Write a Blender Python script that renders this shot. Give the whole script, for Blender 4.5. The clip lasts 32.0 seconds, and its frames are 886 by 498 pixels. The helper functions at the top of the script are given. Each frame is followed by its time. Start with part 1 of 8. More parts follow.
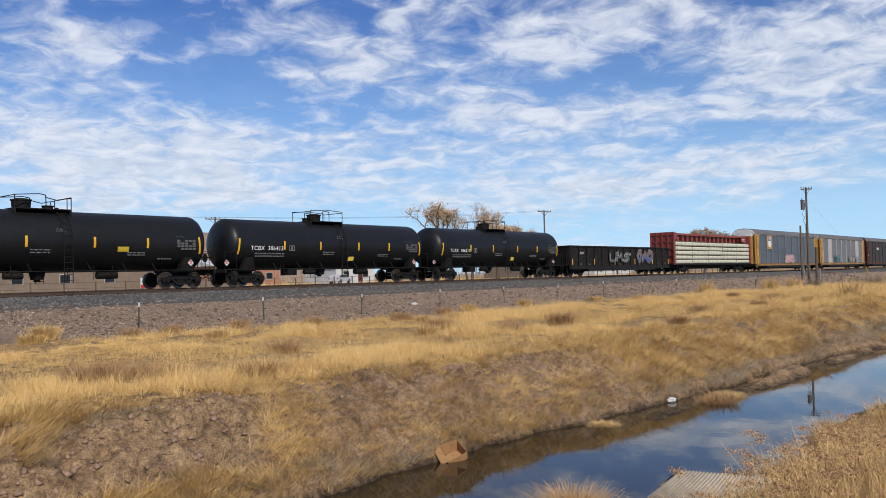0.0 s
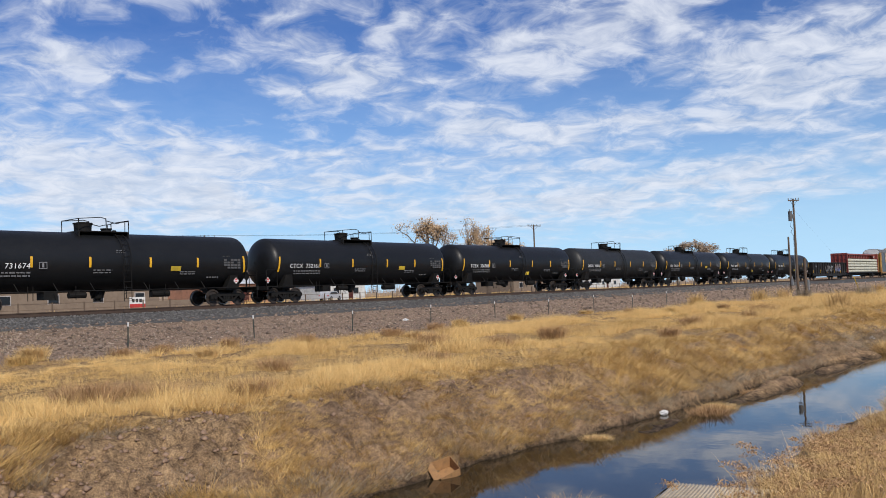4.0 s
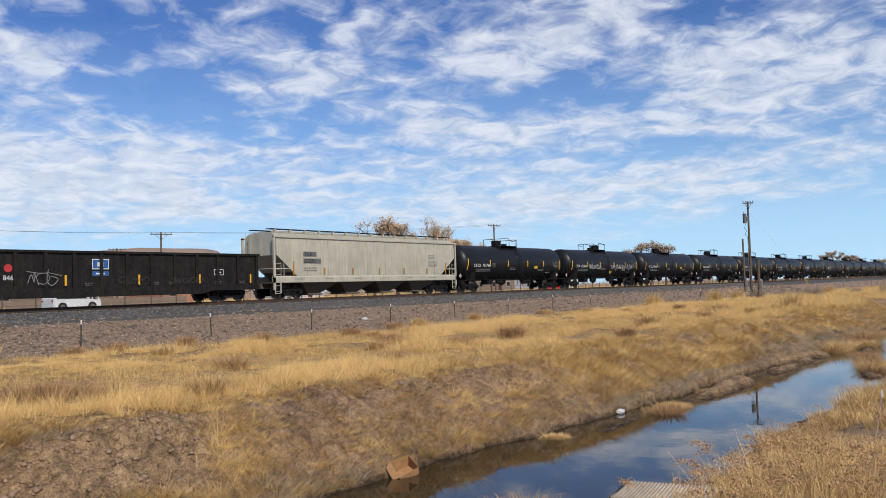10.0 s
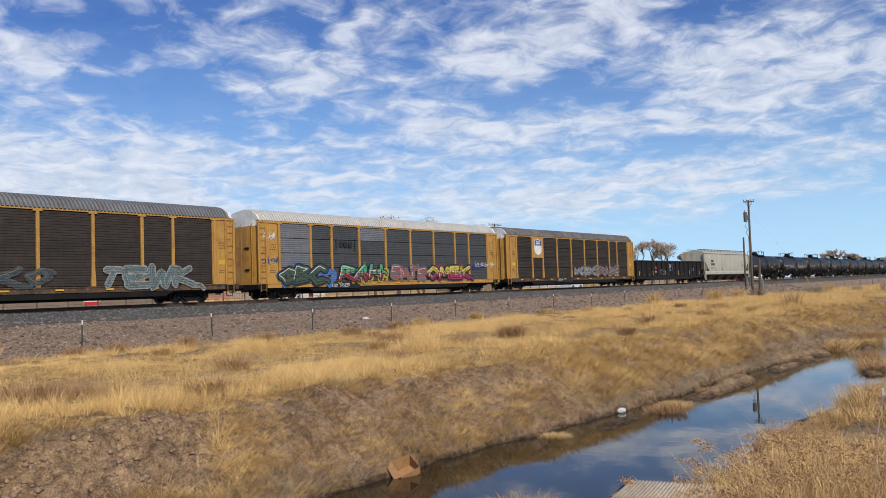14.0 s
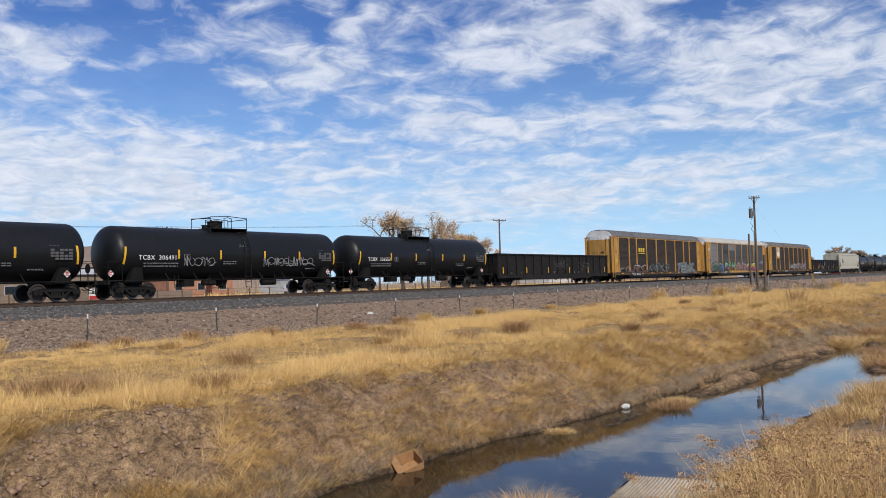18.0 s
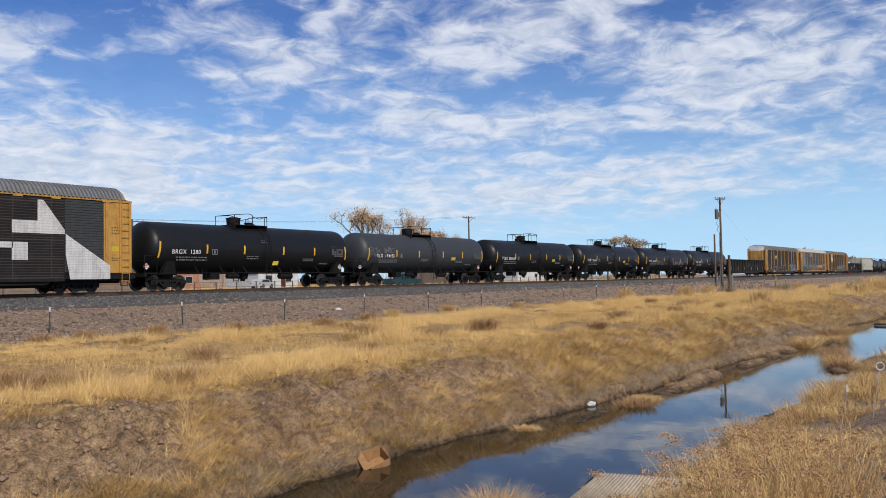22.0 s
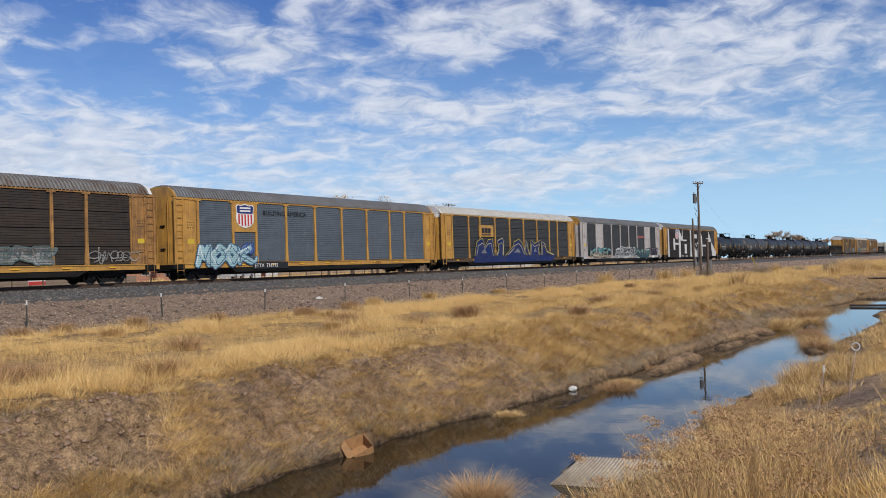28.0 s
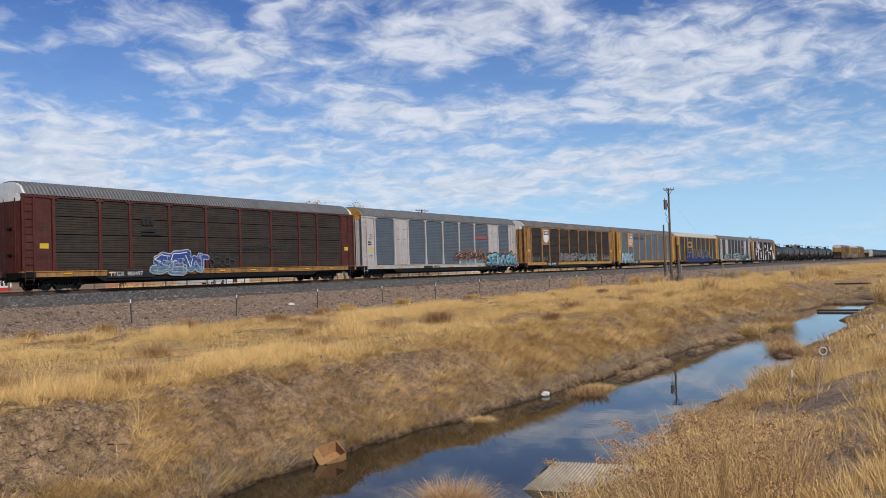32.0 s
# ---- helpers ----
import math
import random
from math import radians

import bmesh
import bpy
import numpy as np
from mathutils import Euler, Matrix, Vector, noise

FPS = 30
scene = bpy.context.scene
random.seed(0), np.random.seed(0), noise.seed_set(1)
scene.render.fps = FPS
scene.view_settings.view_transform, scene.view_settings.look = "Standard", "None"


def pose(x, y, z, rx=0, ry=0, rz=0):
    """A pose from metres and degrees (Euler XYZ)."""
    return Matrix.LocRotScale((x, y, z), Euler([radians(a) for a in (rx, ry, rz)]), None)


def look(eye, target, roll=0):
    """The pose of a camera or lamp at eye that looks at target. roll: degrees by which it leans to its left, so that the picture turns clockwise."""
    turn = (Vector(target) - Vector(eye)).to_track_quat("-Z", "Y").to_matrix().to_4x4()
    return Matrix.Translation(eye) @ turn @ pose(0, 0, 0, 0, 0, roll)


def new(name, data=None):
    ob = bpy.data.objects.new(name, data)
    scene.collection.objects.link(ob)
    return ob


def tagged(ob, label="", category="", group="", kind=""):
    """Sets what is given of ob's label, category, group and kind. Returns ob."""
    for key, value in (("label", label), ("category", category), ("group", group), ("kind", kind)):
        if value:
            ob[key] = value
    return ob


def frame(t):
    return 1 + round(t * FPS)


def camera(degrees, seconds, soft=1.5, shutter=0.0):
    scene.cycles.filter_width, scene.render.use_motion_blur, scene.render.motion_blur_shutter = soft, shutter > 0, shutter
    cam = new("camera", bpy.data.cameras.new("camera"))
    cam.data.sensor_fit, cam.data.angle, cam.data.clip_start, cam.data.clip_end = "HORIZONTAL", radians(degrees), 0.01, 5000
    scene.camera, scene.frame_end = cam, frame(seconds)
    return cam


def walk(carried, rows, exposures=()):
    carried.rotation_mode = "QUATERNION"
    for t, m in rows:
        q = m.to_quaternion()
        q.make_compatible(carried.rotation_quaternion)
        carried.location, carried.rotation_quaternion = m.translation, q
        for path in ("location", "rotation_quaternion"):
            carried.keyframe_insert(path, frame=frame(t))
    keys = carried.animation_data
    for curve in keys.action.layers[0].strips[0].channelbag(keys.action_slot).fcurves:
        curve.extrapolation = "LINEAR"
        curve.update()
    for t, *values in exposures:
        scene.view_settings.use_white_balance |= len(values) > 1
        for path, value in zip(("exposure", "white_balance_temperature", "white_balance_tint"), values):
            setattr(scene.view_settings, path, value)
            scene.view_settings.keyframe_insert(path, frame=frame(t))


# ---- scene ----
EYE = (0.0, 0.0, 3.70)
cam = camera(56.32, 32.0, soft=0.9)


def aim(yaw, pitch, roll):
    return Matrix.Translation(EYE) @ pose(0, 0, 0, 90 + pitch, 0, yaw) @ pose(0, 0, 0, 0, 0, roll)


PATH = [
    (0.0, aim(-49.353, 1.842, -1.311)),
    (0.5, aim(-49.366, 1.900, -1.423)),
    (1.0, aim(-49.390, 2.016, -1.565)),
    (1.5, aim(-49.552, 2.126, -1.631)),
    (2.0, aim(-49.709, 2.227, -1.669)),
    (2.5, aim(-49.793, 2.322, -1.760)),
    (3.0, aim(-49.925, 2.501, -1.853)),
    (3.5, aim(-49.887, 2.716, -2.038)),
    (5.5, aim(-51.398, 3.442, -1.968)),
    (6.0, aim(-51.879, 3.278, -2.042)),
    (6.5, aim(-51.998, 3.018, -2.211)),
    (7.0, aim(-52.038, 2.629, -2.385)),
    (7.5, aim(-52.078, 2.379, -2.246)),
    (8.0, aim(-52.258, 2.349, -2.058)),
    (8.5, aim(-52.520, 2.405, -1.844)),
    (9.0, aim(-52.887, 2.524, -1.787)),
    (9.5, aim(-52.994, 2.641, -1.788)),
    (10.0, aim(-52.813, 2.740, -1.734)),
    (10.5, aim(-52.624, 2.717, -1.599)),
    (11.0, aim(-52.473, 2.604, -1.551)),
    (11.5, aim(-52.347, 2.727, -1.820)),
    (12.0, aim(-52.333, 2.856, -1.972)),
    (12.5, aim(-52.262, 2.913, -1.975)),
    (13.0, aim(-52.394, 2.891, -1.844)),
    (13.5, aim(-52.652, 2.823, -1.856)),
    (14.0, aim(-52.763, 2.702, -1.878)),
    (14.5, aim(-52.766, 2.574, -1.859)),
    (16.5, aim(-52.375, 2.668, -2.073)),
    (17.0, aim(-52.376, 2.577, -1.839)),
    (17.5, aim(-52.361, 2.443, -1.739)),
    (18.0, aim(-52.436, 2.384, -1.662)),
    (18.5, aim(-52.949, 2.318, -1.607)),
    (19.0, aim(-53.557, 2.279, -1.752)),
    (19.5, aim(-53.754, 2.360, -1.804)),
    (20.0, aim(-53.679, 2.452, -1.710)),
    (20.5, aim(-53.793, 2.487, -1.480)),
    (21.0, aim(-54.170, 2.451, -1.264)),
    (21.5, aim(-54.432, 2.254, -1.131)),
    (22.0, aim(-54.566, 2.108, -1.017)),
    (22.5, aim(-54.739, 2.090, -1.199)),
    (23.0, aim(-54.825, 2.113, -1.412)),
    (23.5, aim(-54.823, 2.307, -1.480)),
    (24.0, aim(-54.794, 2.373, -1.566)),
    (24.5, aim(-54.793, 2.383, -1.737)),
    (25.0, aim(-54.795, 2.295, -1.944)),
    (25.5, aim(-55.023, 2.269, -1.978)),
    (27.5, aim(-55.765, 1.590, -1.876)),
    (28.0, aim(-55.905, 1.207, -1.803)),
    (28.5, aim(-56.175, 1.045, -1.587)),
    (29.0, aim(-56.393, 0.859, -1.677)),
    (29.5, aim(-56.401, 0.801, -1.809)),
    (30.0, aim(-56.504, 1.005, -1.851)),
    (30.5, aim(-56.623, 1.298, -1.879)),
    (31.0, aim(-56.881, 1.458, -1.947)),
    (31.5, aim(-57.263, 1.568, -1.995)),
    (32.0, aim(-57.780, 1.546, -1.832)),
]
walk(cam, PATH, [(0, 0.0), (20, 0.0), (24, -0.08), (28, -0.1), (32, -0.1)])

# ---- light ----
SUN_DIR = Vector((-0.34, -0.72, 0.60)).normalized()
sun_data = bpy.data.lights.new("sun", "SUN")
sun_data.energy, sun_data.angle, sun_data.color = 3.75, radians(0.6), (1.0, 0.93, 0.82)
sun = new("sun", sun_data)
sun.matrix_world = look(Vector((0, 0, 60)) + SUN_DIR * 50, (0, 0, 60))
scene.view_settings.exposure = 0.0


def link(tree, a, b):
    tree.links.new(a, b)


def node(tree, kind, **values):
    n = tree.nodes.new(kind)
    for key, value in values.items():
        if key in n.inputs:
            n.inputs[key].default_value = value
    return n


def math_node(tree, op, a, b=0.0, clamp=False):
    n = tree.nodes.new("ShaderNodeMath")
    n.operation, n.use_clamp = op, clamp
    for k, v in enumerate((a, b)):
        if hasattr(v, "is_linked"):
            link(tree, v, n.inputs[k])
        else:
            n.inputs[k].default_value = v
    return n.outputs[0]


def ramp(tree, value, stops):
    n = tree.nodes.new("ShaderNodeValToRGB")
    while len(n.color_ramp.elements) < len(stops):
        n.color_ramp.elements.new(0.5)
    for e, (p, c) in zip(n.color_ramp.elements, stops):
        e.position = p
        e.color = (c, c, c, 1) if isinstance(c, (int, float)) else (*c, 1)
    link(tree, value, n.inputs[0])
    return n.outputs[0]


def mix(tree, factor, a, b, blend="MIX"):
    n = tree.nodes.new("ShaderNodeMix")
    n.data_type, n.blend_type = "RGBA", blend
    for k, v in ((0, factor), (6, a), (7, b)):
        if hasattr(v, "is_linked"):
            link(tree, v, n.inputs[k])
        elif k == 0:
            n.inputs[0].default_value = v
        else:
            n.inputs[k].default_value = (*v, 1)
    return n.outputs[2]


# broad cloud banks (+) and blue gaps (-): bearing and height as tangents, half width, half height, tilt in degrees, weight
BANKS = [
    (-0.506, 0.304, 0.102, 0.029, -8.0, 0.2), (-0.172, 0.283, 0.13, 0.055, -12.0, 0.18), (-0.361, 0.248, 0.116, 0.048, -10.0, -0.22),
    (-0.366, 0.346, 0.15, 0.038, 0.0, -0.16), (-0.473, 0.158, 0.225, 0.102, -6.0, 0.22), (-0.164, 0.064, 0.259, 0.02, 0.0, -0.14),
    (0.112, 0.294, 0.198, 0.048, 12.0, 0.22), (-0.204, 0.135, 0.328, 0.061, 0.0, 0.13), (0.151, 0.23, 0.13, 0.029, 10.0, -0.22),
    (0.241, 0.252, 0.116, 0.027, 12.0, 0.16), (0.44, 0.254, 0.177, 0.082, 5.0, 0.18), (0.314, 0.201, 0.116, 0.041, 4.0, 0.18),
    (0.108, 0.192, 0.177, 0.033, 0.0, 0.16), (0.278, 0.164, 0.116, 0.02, 3.0, -0.18), (0.228, 0.113, 0.382, 0.035, 6.0, 0.2),
    (0.436, 0.055, 0.294, 0.048, 8.0, -0.3),
]


def make_world():
    """Blue winter sky with rippled broken cloud in streets, clear and pale near the eastern horizon."""
    world = bpy.data.worlds.new("sky")
    scene.world = world
    world.use_nodes = True
    t = world.node_tree
    back = t.nodes["Background"]
    sky = t.nodes.new("ShaderNodeTexSky")
    sky.sky_type, sky.sun_disc = "NISHITA", False
    sky.sun_elevation = math.asin(SUN_DIR.z)
    sky.sun_rotation = math.atan2(SUN_DIR.x, SUN_DIR.y)
    sky.air_density, sky.dust_density, sky.ozone_density = 1.0, 0.6, 2.0
    co = t.nodes.new("ShaderNodeTexCoord").outputs["Generated"]
    sep = t.nodes.new("ShaderNodeSeparateXYZ")
    link(t, co, sep.inputs[0])
    x, y, z = sep.outputs
    up = math_node(t, "MAXIMUM", z, 0.0)
    # across: plus in the south-east; ahead: plus in the north-east
    across = math_node(t, "SUBTRACT", math_node(t, "MULTIPLY", x, 0.602), math_node(t, "MULTIPLY", y, 0.799))
    ahead = math_node(t, "ADD", math_node(t, "MULTIPLY", x, 0.799), math_node(t, "MULTIPLY", y, 0.602))

    def pair(a, b):
        n = t.nodes.new("ShaderNodeCombineXYZ")
        link(t, a, n.inputs[0])
        link(t, b, n.inputs[1])
        return n.outputs[0]

    def place(vector, offset, turn, scale):
        m = t.nodes.new("ShaderNodeMapping")
        m.vector_type = "TEXTURE"
        m.inputs["Location"].default_value = offset
        m.inputs["Rotation"].default_value = (0, 0, radians(turn))
        m.inputs["Scale"].default_value = scale
        link(t, vector, m.inputs[0])
        return m.outputs[0]

    # the cloud deck, seen in perspective
    high = math_node(t, "ADD", up, 0.19)
    deck = pair(math_node(t, "DIVIDE", across, high), math_node(t, "DIVIDE", ahead, high))

    def layer(long, short, turn, detail, rough, offset, warp):
        n = node(t, "ShaderNodeTexNoise", Scale=1.0, Detail=detail, Roughness=rough, Distortion=warp)
        link(t, place(deck, offset, turn, (long, short, 1.0)), n.inputs["Vector"])
        return n.outputs["Fac"]

    big = layer(0.85, 0.55, 12, 3.0, 0.5, (4.3, 1.7, 0.0), 0.3)
    mid = layer(0.27, 0.23, 8, 4.0, 0.55, (1.2, 7.7, 2.0), 0.5)
    fine = layer(0.115, 0.12, 14, 5.0, 0.60, (9.2, 3.1, 5.0), 0.6)
    s = math_node(t, "ADD", math_node(t, "MULTIPLY", big, 0.25), math_node(t, "MULTIPLY", mid, 0.60))
    ripple = math_node(t, "MULTIPLY", math_node(t, "SUBTRACT", fine, 0.5), ramp(t, up, [(0.05, 0.36), (0.20, 0.72), (1.0, 0.72)]))
    s = math_node(t, "ADD", s, math_node(t, "ADD", ripple, 0.18))
    front = math_node(t, "MAXIMUM", ahead, 0.2)
    view = pair(math_node(t, "DIVIDE", across, front), math_node(t, "DIVIDE", z, front))
    for a, e, w, h, turn, weight in BANKS:
        far = t.nodes.new("ShaderNodeVectorMath")
        far.operation = "LENGTH"
        link(t, place(view, (a, e, 0), turn, (w * 1.25, h * 1.25, 1.0)), far.inputs[0])
        soft = t.nodes.new("ShaderNodeMapRange")
        soft.interpolation_type = "SMOOTHSTEP"
        link(t, far.outputs["Value"], soft.inputs["Value"])
        soft.inputs["To Min"].default_value, soft.inputs["To Max"].default_value = weight * BANK_GAIN, 0.0
        s = math_node(t, "ADD", s, soft.outputs[0])
    cover = ramp(t, math_node(t, "ADD", s, CLOUD_SHIFT), [(0.0, 0.02), (0.36, 0.06), (0.49, 0.36), (0.60, 0.74), (0.74, 0.92), (1.0, 0.97)])
    low = ramp(t, up, [(0.0, 0.35), (0.04, 0.8), (0.08, 1.0), (1.0, 1.0)])
    cover = math_node(t, "MULTIPLY", cover, low)
    tone = mix(t, ramp(t, fine, [(0.32, 0.0), (0.62, 1.0)]), (5.6, 6.2, 7.4), (7.9, 8.3, 9.2))
    blue = mix(t, 1.0, sky.outputs[0], (0.29, 0.545, 0.99), "MULTIPLY")
    blue = mix(t, ramp(t, up, [(0.0, 0.95), (0.06, 0.75), (0.16, 0.3), (0.3, 0.0)]), blue, (5.2, 8.1, 10.7))
    link(t, mix(t, cover, blue, tone), back.inputs[0])
    back.inputs[1].default_value = 0.10


BANK_GAIN, CLOUD_SHIFT = 0.95, -0.168
make_world()


# ---- materials ----
def surface(name, base, rough=0.6, metal=0.0, second=None, amount=0.5, scale=1.0, grain=20.0, bump=0.2, bump_size=0.02,
            dirt=None, dirt_amount=0.0, spec=0.5, object_space=True, isle=0.0, stretch=(1, 1, 1), streak=None, streak_amount=0.0, ribs=0.0, worn=0.0):
    """A painted or natural surface with colour varied at two scales, stains and fine relief."""
    m = bpy.data.materials.new(name)
    m.use_nodes = True
    t = m.node_tree
    b = t.nodes["Principled BSDF"]
    b.inputs["Roughness"].default_value, b.inputs["Metallic"].default_value = rough, metal
    b.inputs["Specular IOR Level"].default_value = spec
    tc = t.nodes.new("ShaderNodeTexCoord")
    mp = t.nodes.new("ShaderNodeMapping")
    mp.inputs["Scale"].default_value = stretch
    link(t, tc.outputs["Object" if object_space else "Generated"], mp.inputs[0])
    info = t.nodes.new("ShaderNodeObjectInfo")
    move = t.nodes.new("ShaderNodeVectorMath")
    move.operation = "SCALE"
    move.inputs[0].default_value = (37.0, 19.0, 53.0)
    link(t, info.outputs["Random"], move.inputs["Scale"])
    add = t.nodes.new("ShaderNodeVectorMath")
    link(t, mp.outputs[0], add.inputs[0])
    link(t, move.outputs[0], add.inputs[1])
    co = add.outputs[0]
    second = second or tuple(c * 0.7 for c in base)
    n1 = node(t, "ShaderNodeTexNoise", Scale=scale, Detail=5.0, Roughness=0.6)
    n2 = node(t, "ShaderNodeTexNoise", Scale=grain, Detail=4.0, Roughness=0.65)
    for n in (n1, n2):
        link(t, co, n.inputs["Vector"])
    wide = ramp(t, n1.outputs["Fac"], [(0.35, 0.0), (0.68, 1.0)])
    colour = mix(t, math_node(t, "MULTIPLY", wide, amount), base, second)
    small = ramp(t, n2.outputs["Fac"], [(0.3, 0.72), (0.7, 1.12)])
    colour = mix(t, 0.6, colour, small, "MULTIPLY")
    if dirt:
        n3 = node(t, "ShaderNodeTexNoise", Scale=scale * 2.7, Detail=8.0, Roughness=0.7)
        link(t, co, n3.inputs["Vector"])
        spots = ramp(t, n3.outputs["Fac"], [(0.48, 0.0), (0.66, 1.0)])
        colour = mix(t, math_node(t, "MULTIPLY", spots, dirt_amount), colour, dirt)
    if streak:
        # runs of rust and washed dust, drawn down the side
        run = t.nodes.new("ShaderNodeMapping")
        run.inputs["Scale"].default_value = (5.0, 1.0, 0.22)
        link(t, add.outputs[0], run.inputs[0])
        for size, tint, gate in ((1.0, streak, (0.46, 0.68)), (2.3, tuple(min(c * 1.9, 1.0) for c in base), (0.52, 0.74))):
            n4 = node(t, "ShaderNodeTexNoise", Scale=size, Detail=6.0, Roughness=0.7)
            link(t, run.outputs[0], n4.inputs["Vector"])
            colour = mix(t, math_node(t, "MULTIPLY", ramp(t, n4.outputs["Fac"], [(gate[0], 0.0), (gate[1], 1.0)]), streak_amount), colour, tint)
    if ribs:
        # dark bands in the flat coat's colour stand for shade under the sheets' ribs
        axis = t.nodes.new("ShaderNodeSeparateXYZ")
        link(t, tc.outputs["Object"], axis.inputs[0])
        band = math_node(t, "FRACT", math_node(t, "MULTIPLY", axis.outputs[2], 7.18))
        colour = mix(t, ribs, colour, ramp(t, band, [(0.0, 1.05), (0.55, 1.0), (0.68, 0.45), (0.86, 0.5), (1.0, 1.05)]), "MULTIPLY")
    if worn:
        n5 = node(t, "ShaderNodeTexNoise", Scale=2.2, Detail=8.0, Roughness=0.75)
        link(t, tc.outputs["Object"], n5.inputs["Vector"])
        link(t, ramp(t, n5.outputs["Fac"], [(0.5 - 0.32 * (1 - worn), 1.0 - worn * 0.75), (0.64, 1.0)]), b.inputs["Alpha"])
    if isle:
        g = t.nodes.new("ShaderNodeNewGeometry")
        shade = ramp(t, g.outputs["Random Per Island"], [(0.0, 1.0 - isle), (1.0, 1.0 + isle)])
        colour = mix(t, 1.0, colour, shade, "MULTIPLY")
    link(t, colour, b.inputs["Base Color"])
    link(t, ramp(t, n2.outputs["Fac"], [(0.2, max(rough - 0.12, 0.03)), (0.8, min(rough + 0.15, 1.0))]), b.inputs["Roughness"])
    if bump:
        bp = node(t, "ShaderNodeBump", Strength=bump, Distance=bump_size)
        link(t, n2.outputs["Fac"], bp.inputs["Height"])
        link(t, bp.outputs[0], b.inputs["Normal"])
    return m


MAT = {}


def paint(name, base, rough=0.5, **more):
    if name not in MAT:
        more = {"dirt": (0.09, 0.06, 0.04), "dirt_amount": 0.35, "scale": 0.5, "grain": 9.0, "bump": 0.08, **more}
        if name.startswith("spray_"):
            more = {"ribs": 0.7, **more}
        MAT[name] = surface(name, base, rough, **more)
    return MAT[name]


BLACK = paint("tank_black", (0.006, 0.0065, 0.0075), 0.42, second=(0.010, 0.010, 0.011), dirt=(0.03, 0.028, 0.026), dirt_amount=0.10, spec=0.3)
TANK_DARK = paint("tank_dull", (0.013, 0.0135, 0.014), 0.5, second=(0.012, 0.012, 0.012), dirt=(0.05, 0.045, 0.04), dirt_amount=0.2, spec=0.4)
TANK_GREY = paint("tank_slate", (0.033, 0.036, 0.041), 0.5, second=(0.026, 0.028, 0.031), dirt=(0.06, 0.055, 0.05), dirt_amount=0.2, spec=0.4)
IRON = paint("iron", (0.007, 0.0068, 0.0068), 0.65, second=(0.014, 0.012, 0.010), dirt=(0.026, 0.019, 0.014), spec=0.2, dirt_amount=0.3)
STEEL = paint("worn_steel", (0.32, 0.30, 0.28), 0.35, metal=0.8, scale=3.0)
WHEEL = paint("wheel_steel", (0.035, 0.027, 0.023), 0.55, metal=0.2, scale=3.0)
YELLOW = paint("rack_yellow", (0.47, 0.25, 0.048), 0.5, second=(0.36, 0.18, 0.04), dirt=(0.16, 0.075, 0.03), dirt_amount=0.45, streak=(0.13, 0.06, 0.03), streak_amount=0.28)
YELLOW_OLD = paint("rack_yellow_old", (0.34, 0.17, 0.045), 0.6, second=(0.20, 0.10, 0.035), dirt=(0.07, 0.035, 0.02), dirt_amount=0.75, streak=(0.06, 0.032, 0.02), streak_amount=0.55)
STRIPE = paint("stripe_yellow", (0.75, 0.40, 0.02), 0.4, dirt_amount=0.1)
LABEL_YELLOW = paint("label_yellow", (0.60, 0.42, 0.03), 0.5, dirt_amount=0.25)
PANEL_BLUE = paint("panel_blue_grey", (0.088, 0.108, 0.130), 0.45, second=(0.060, 0.078, 0.098), dirt=(0.065, 0.065, 0.065), dirt_amount=0.4, streak=(0.05, 0.05, 0.052), streak_amount=0.35, stretch=(0.4, 1, 3.0))
PANEL_GREY = paint("panel_galvanised", (0.17, 0.175, 0.19), 0.45, metal=0.1, second=(0.12, 0.125, 0.135), dirt_amount=0.25, streak=(0.09, 0.085, 0.08), streak_amount=0.35, stretch=(0.4, 1, 3.0))
PANEL_DULL = paint("panel_dull_grey", (0.040, 0.044, 0.046), 0.6, spec=0.3, second=(0.028, 0.031, 0.033), dirt=(0.05, 0.044, 0.038), dirt_amount=0.5, streak=(0.030, 0.026, 0.023), streak_amount=0.45, stretch=(0.4, 1, 3.0))
PANEL_BROWN = paint("panel_soot_brown", (0.034, 0.028, 0.024), 0.7, spec=0.25, second=(0.018, 0.015, 0.013), dirt=(0.07, 0.055, 0.042), dirt_amount=0.35, streak=(0.060, 0.036, 0.022), streak_amount=0.5, stretch=(0.4, 1, 3.0))
PANEL_BLACK = paint("panel_sprayed_black", (0.013, 0.011, 0.011), 0.75, spec=0.2, dirt=(0.04, 0.032, 0.03), dirt_amount=0.3)
ROOF_GREY = paint("roof_galvanised", (0.18, 0.183, 0.19), 0.65, spec=0.35, second=(0.10, 0.10, 0.102), dirt_amount=0.4)
ROOF_WHITE = paint("roof_pale", (0.56, 0.54, 0.49), 0.5, second=(0.50, 0.48, 0.44), dirt_amount=0.2)
ROOF_RUST = paint("roof_rusty", (0.21, 0.205, 0.20), 0.65, spec=0.35, second=(0.11, 0.09, 0.075), dirt=(0.10, 0.055, 0.035), dirt_amount=0.75, amount=0.8)
WHITE = paint("white_paint", (0.72, 0.71, 0.69), 0.5, dirt_amount=0.2)
OFF_WHITE = paint("rack_white", (0.43, 0.40, 0.385), 0.5, second=(0.34, 0.31, 0.29), dirt=(0.22, 0.15, 0.11), dirt_amount=0.3, streak=(0.20, 0.13, 0.09), streak_amount=0.3)
SILL_RUST = paint("sill_rust", (0.085, 0.05, 0.026), 0.8, second=(0.03, 0.022, 0.017), dirt=(0.28, 0.14, 0.04), dirt_amount=0.5, amount=0.9, scale=1.2)
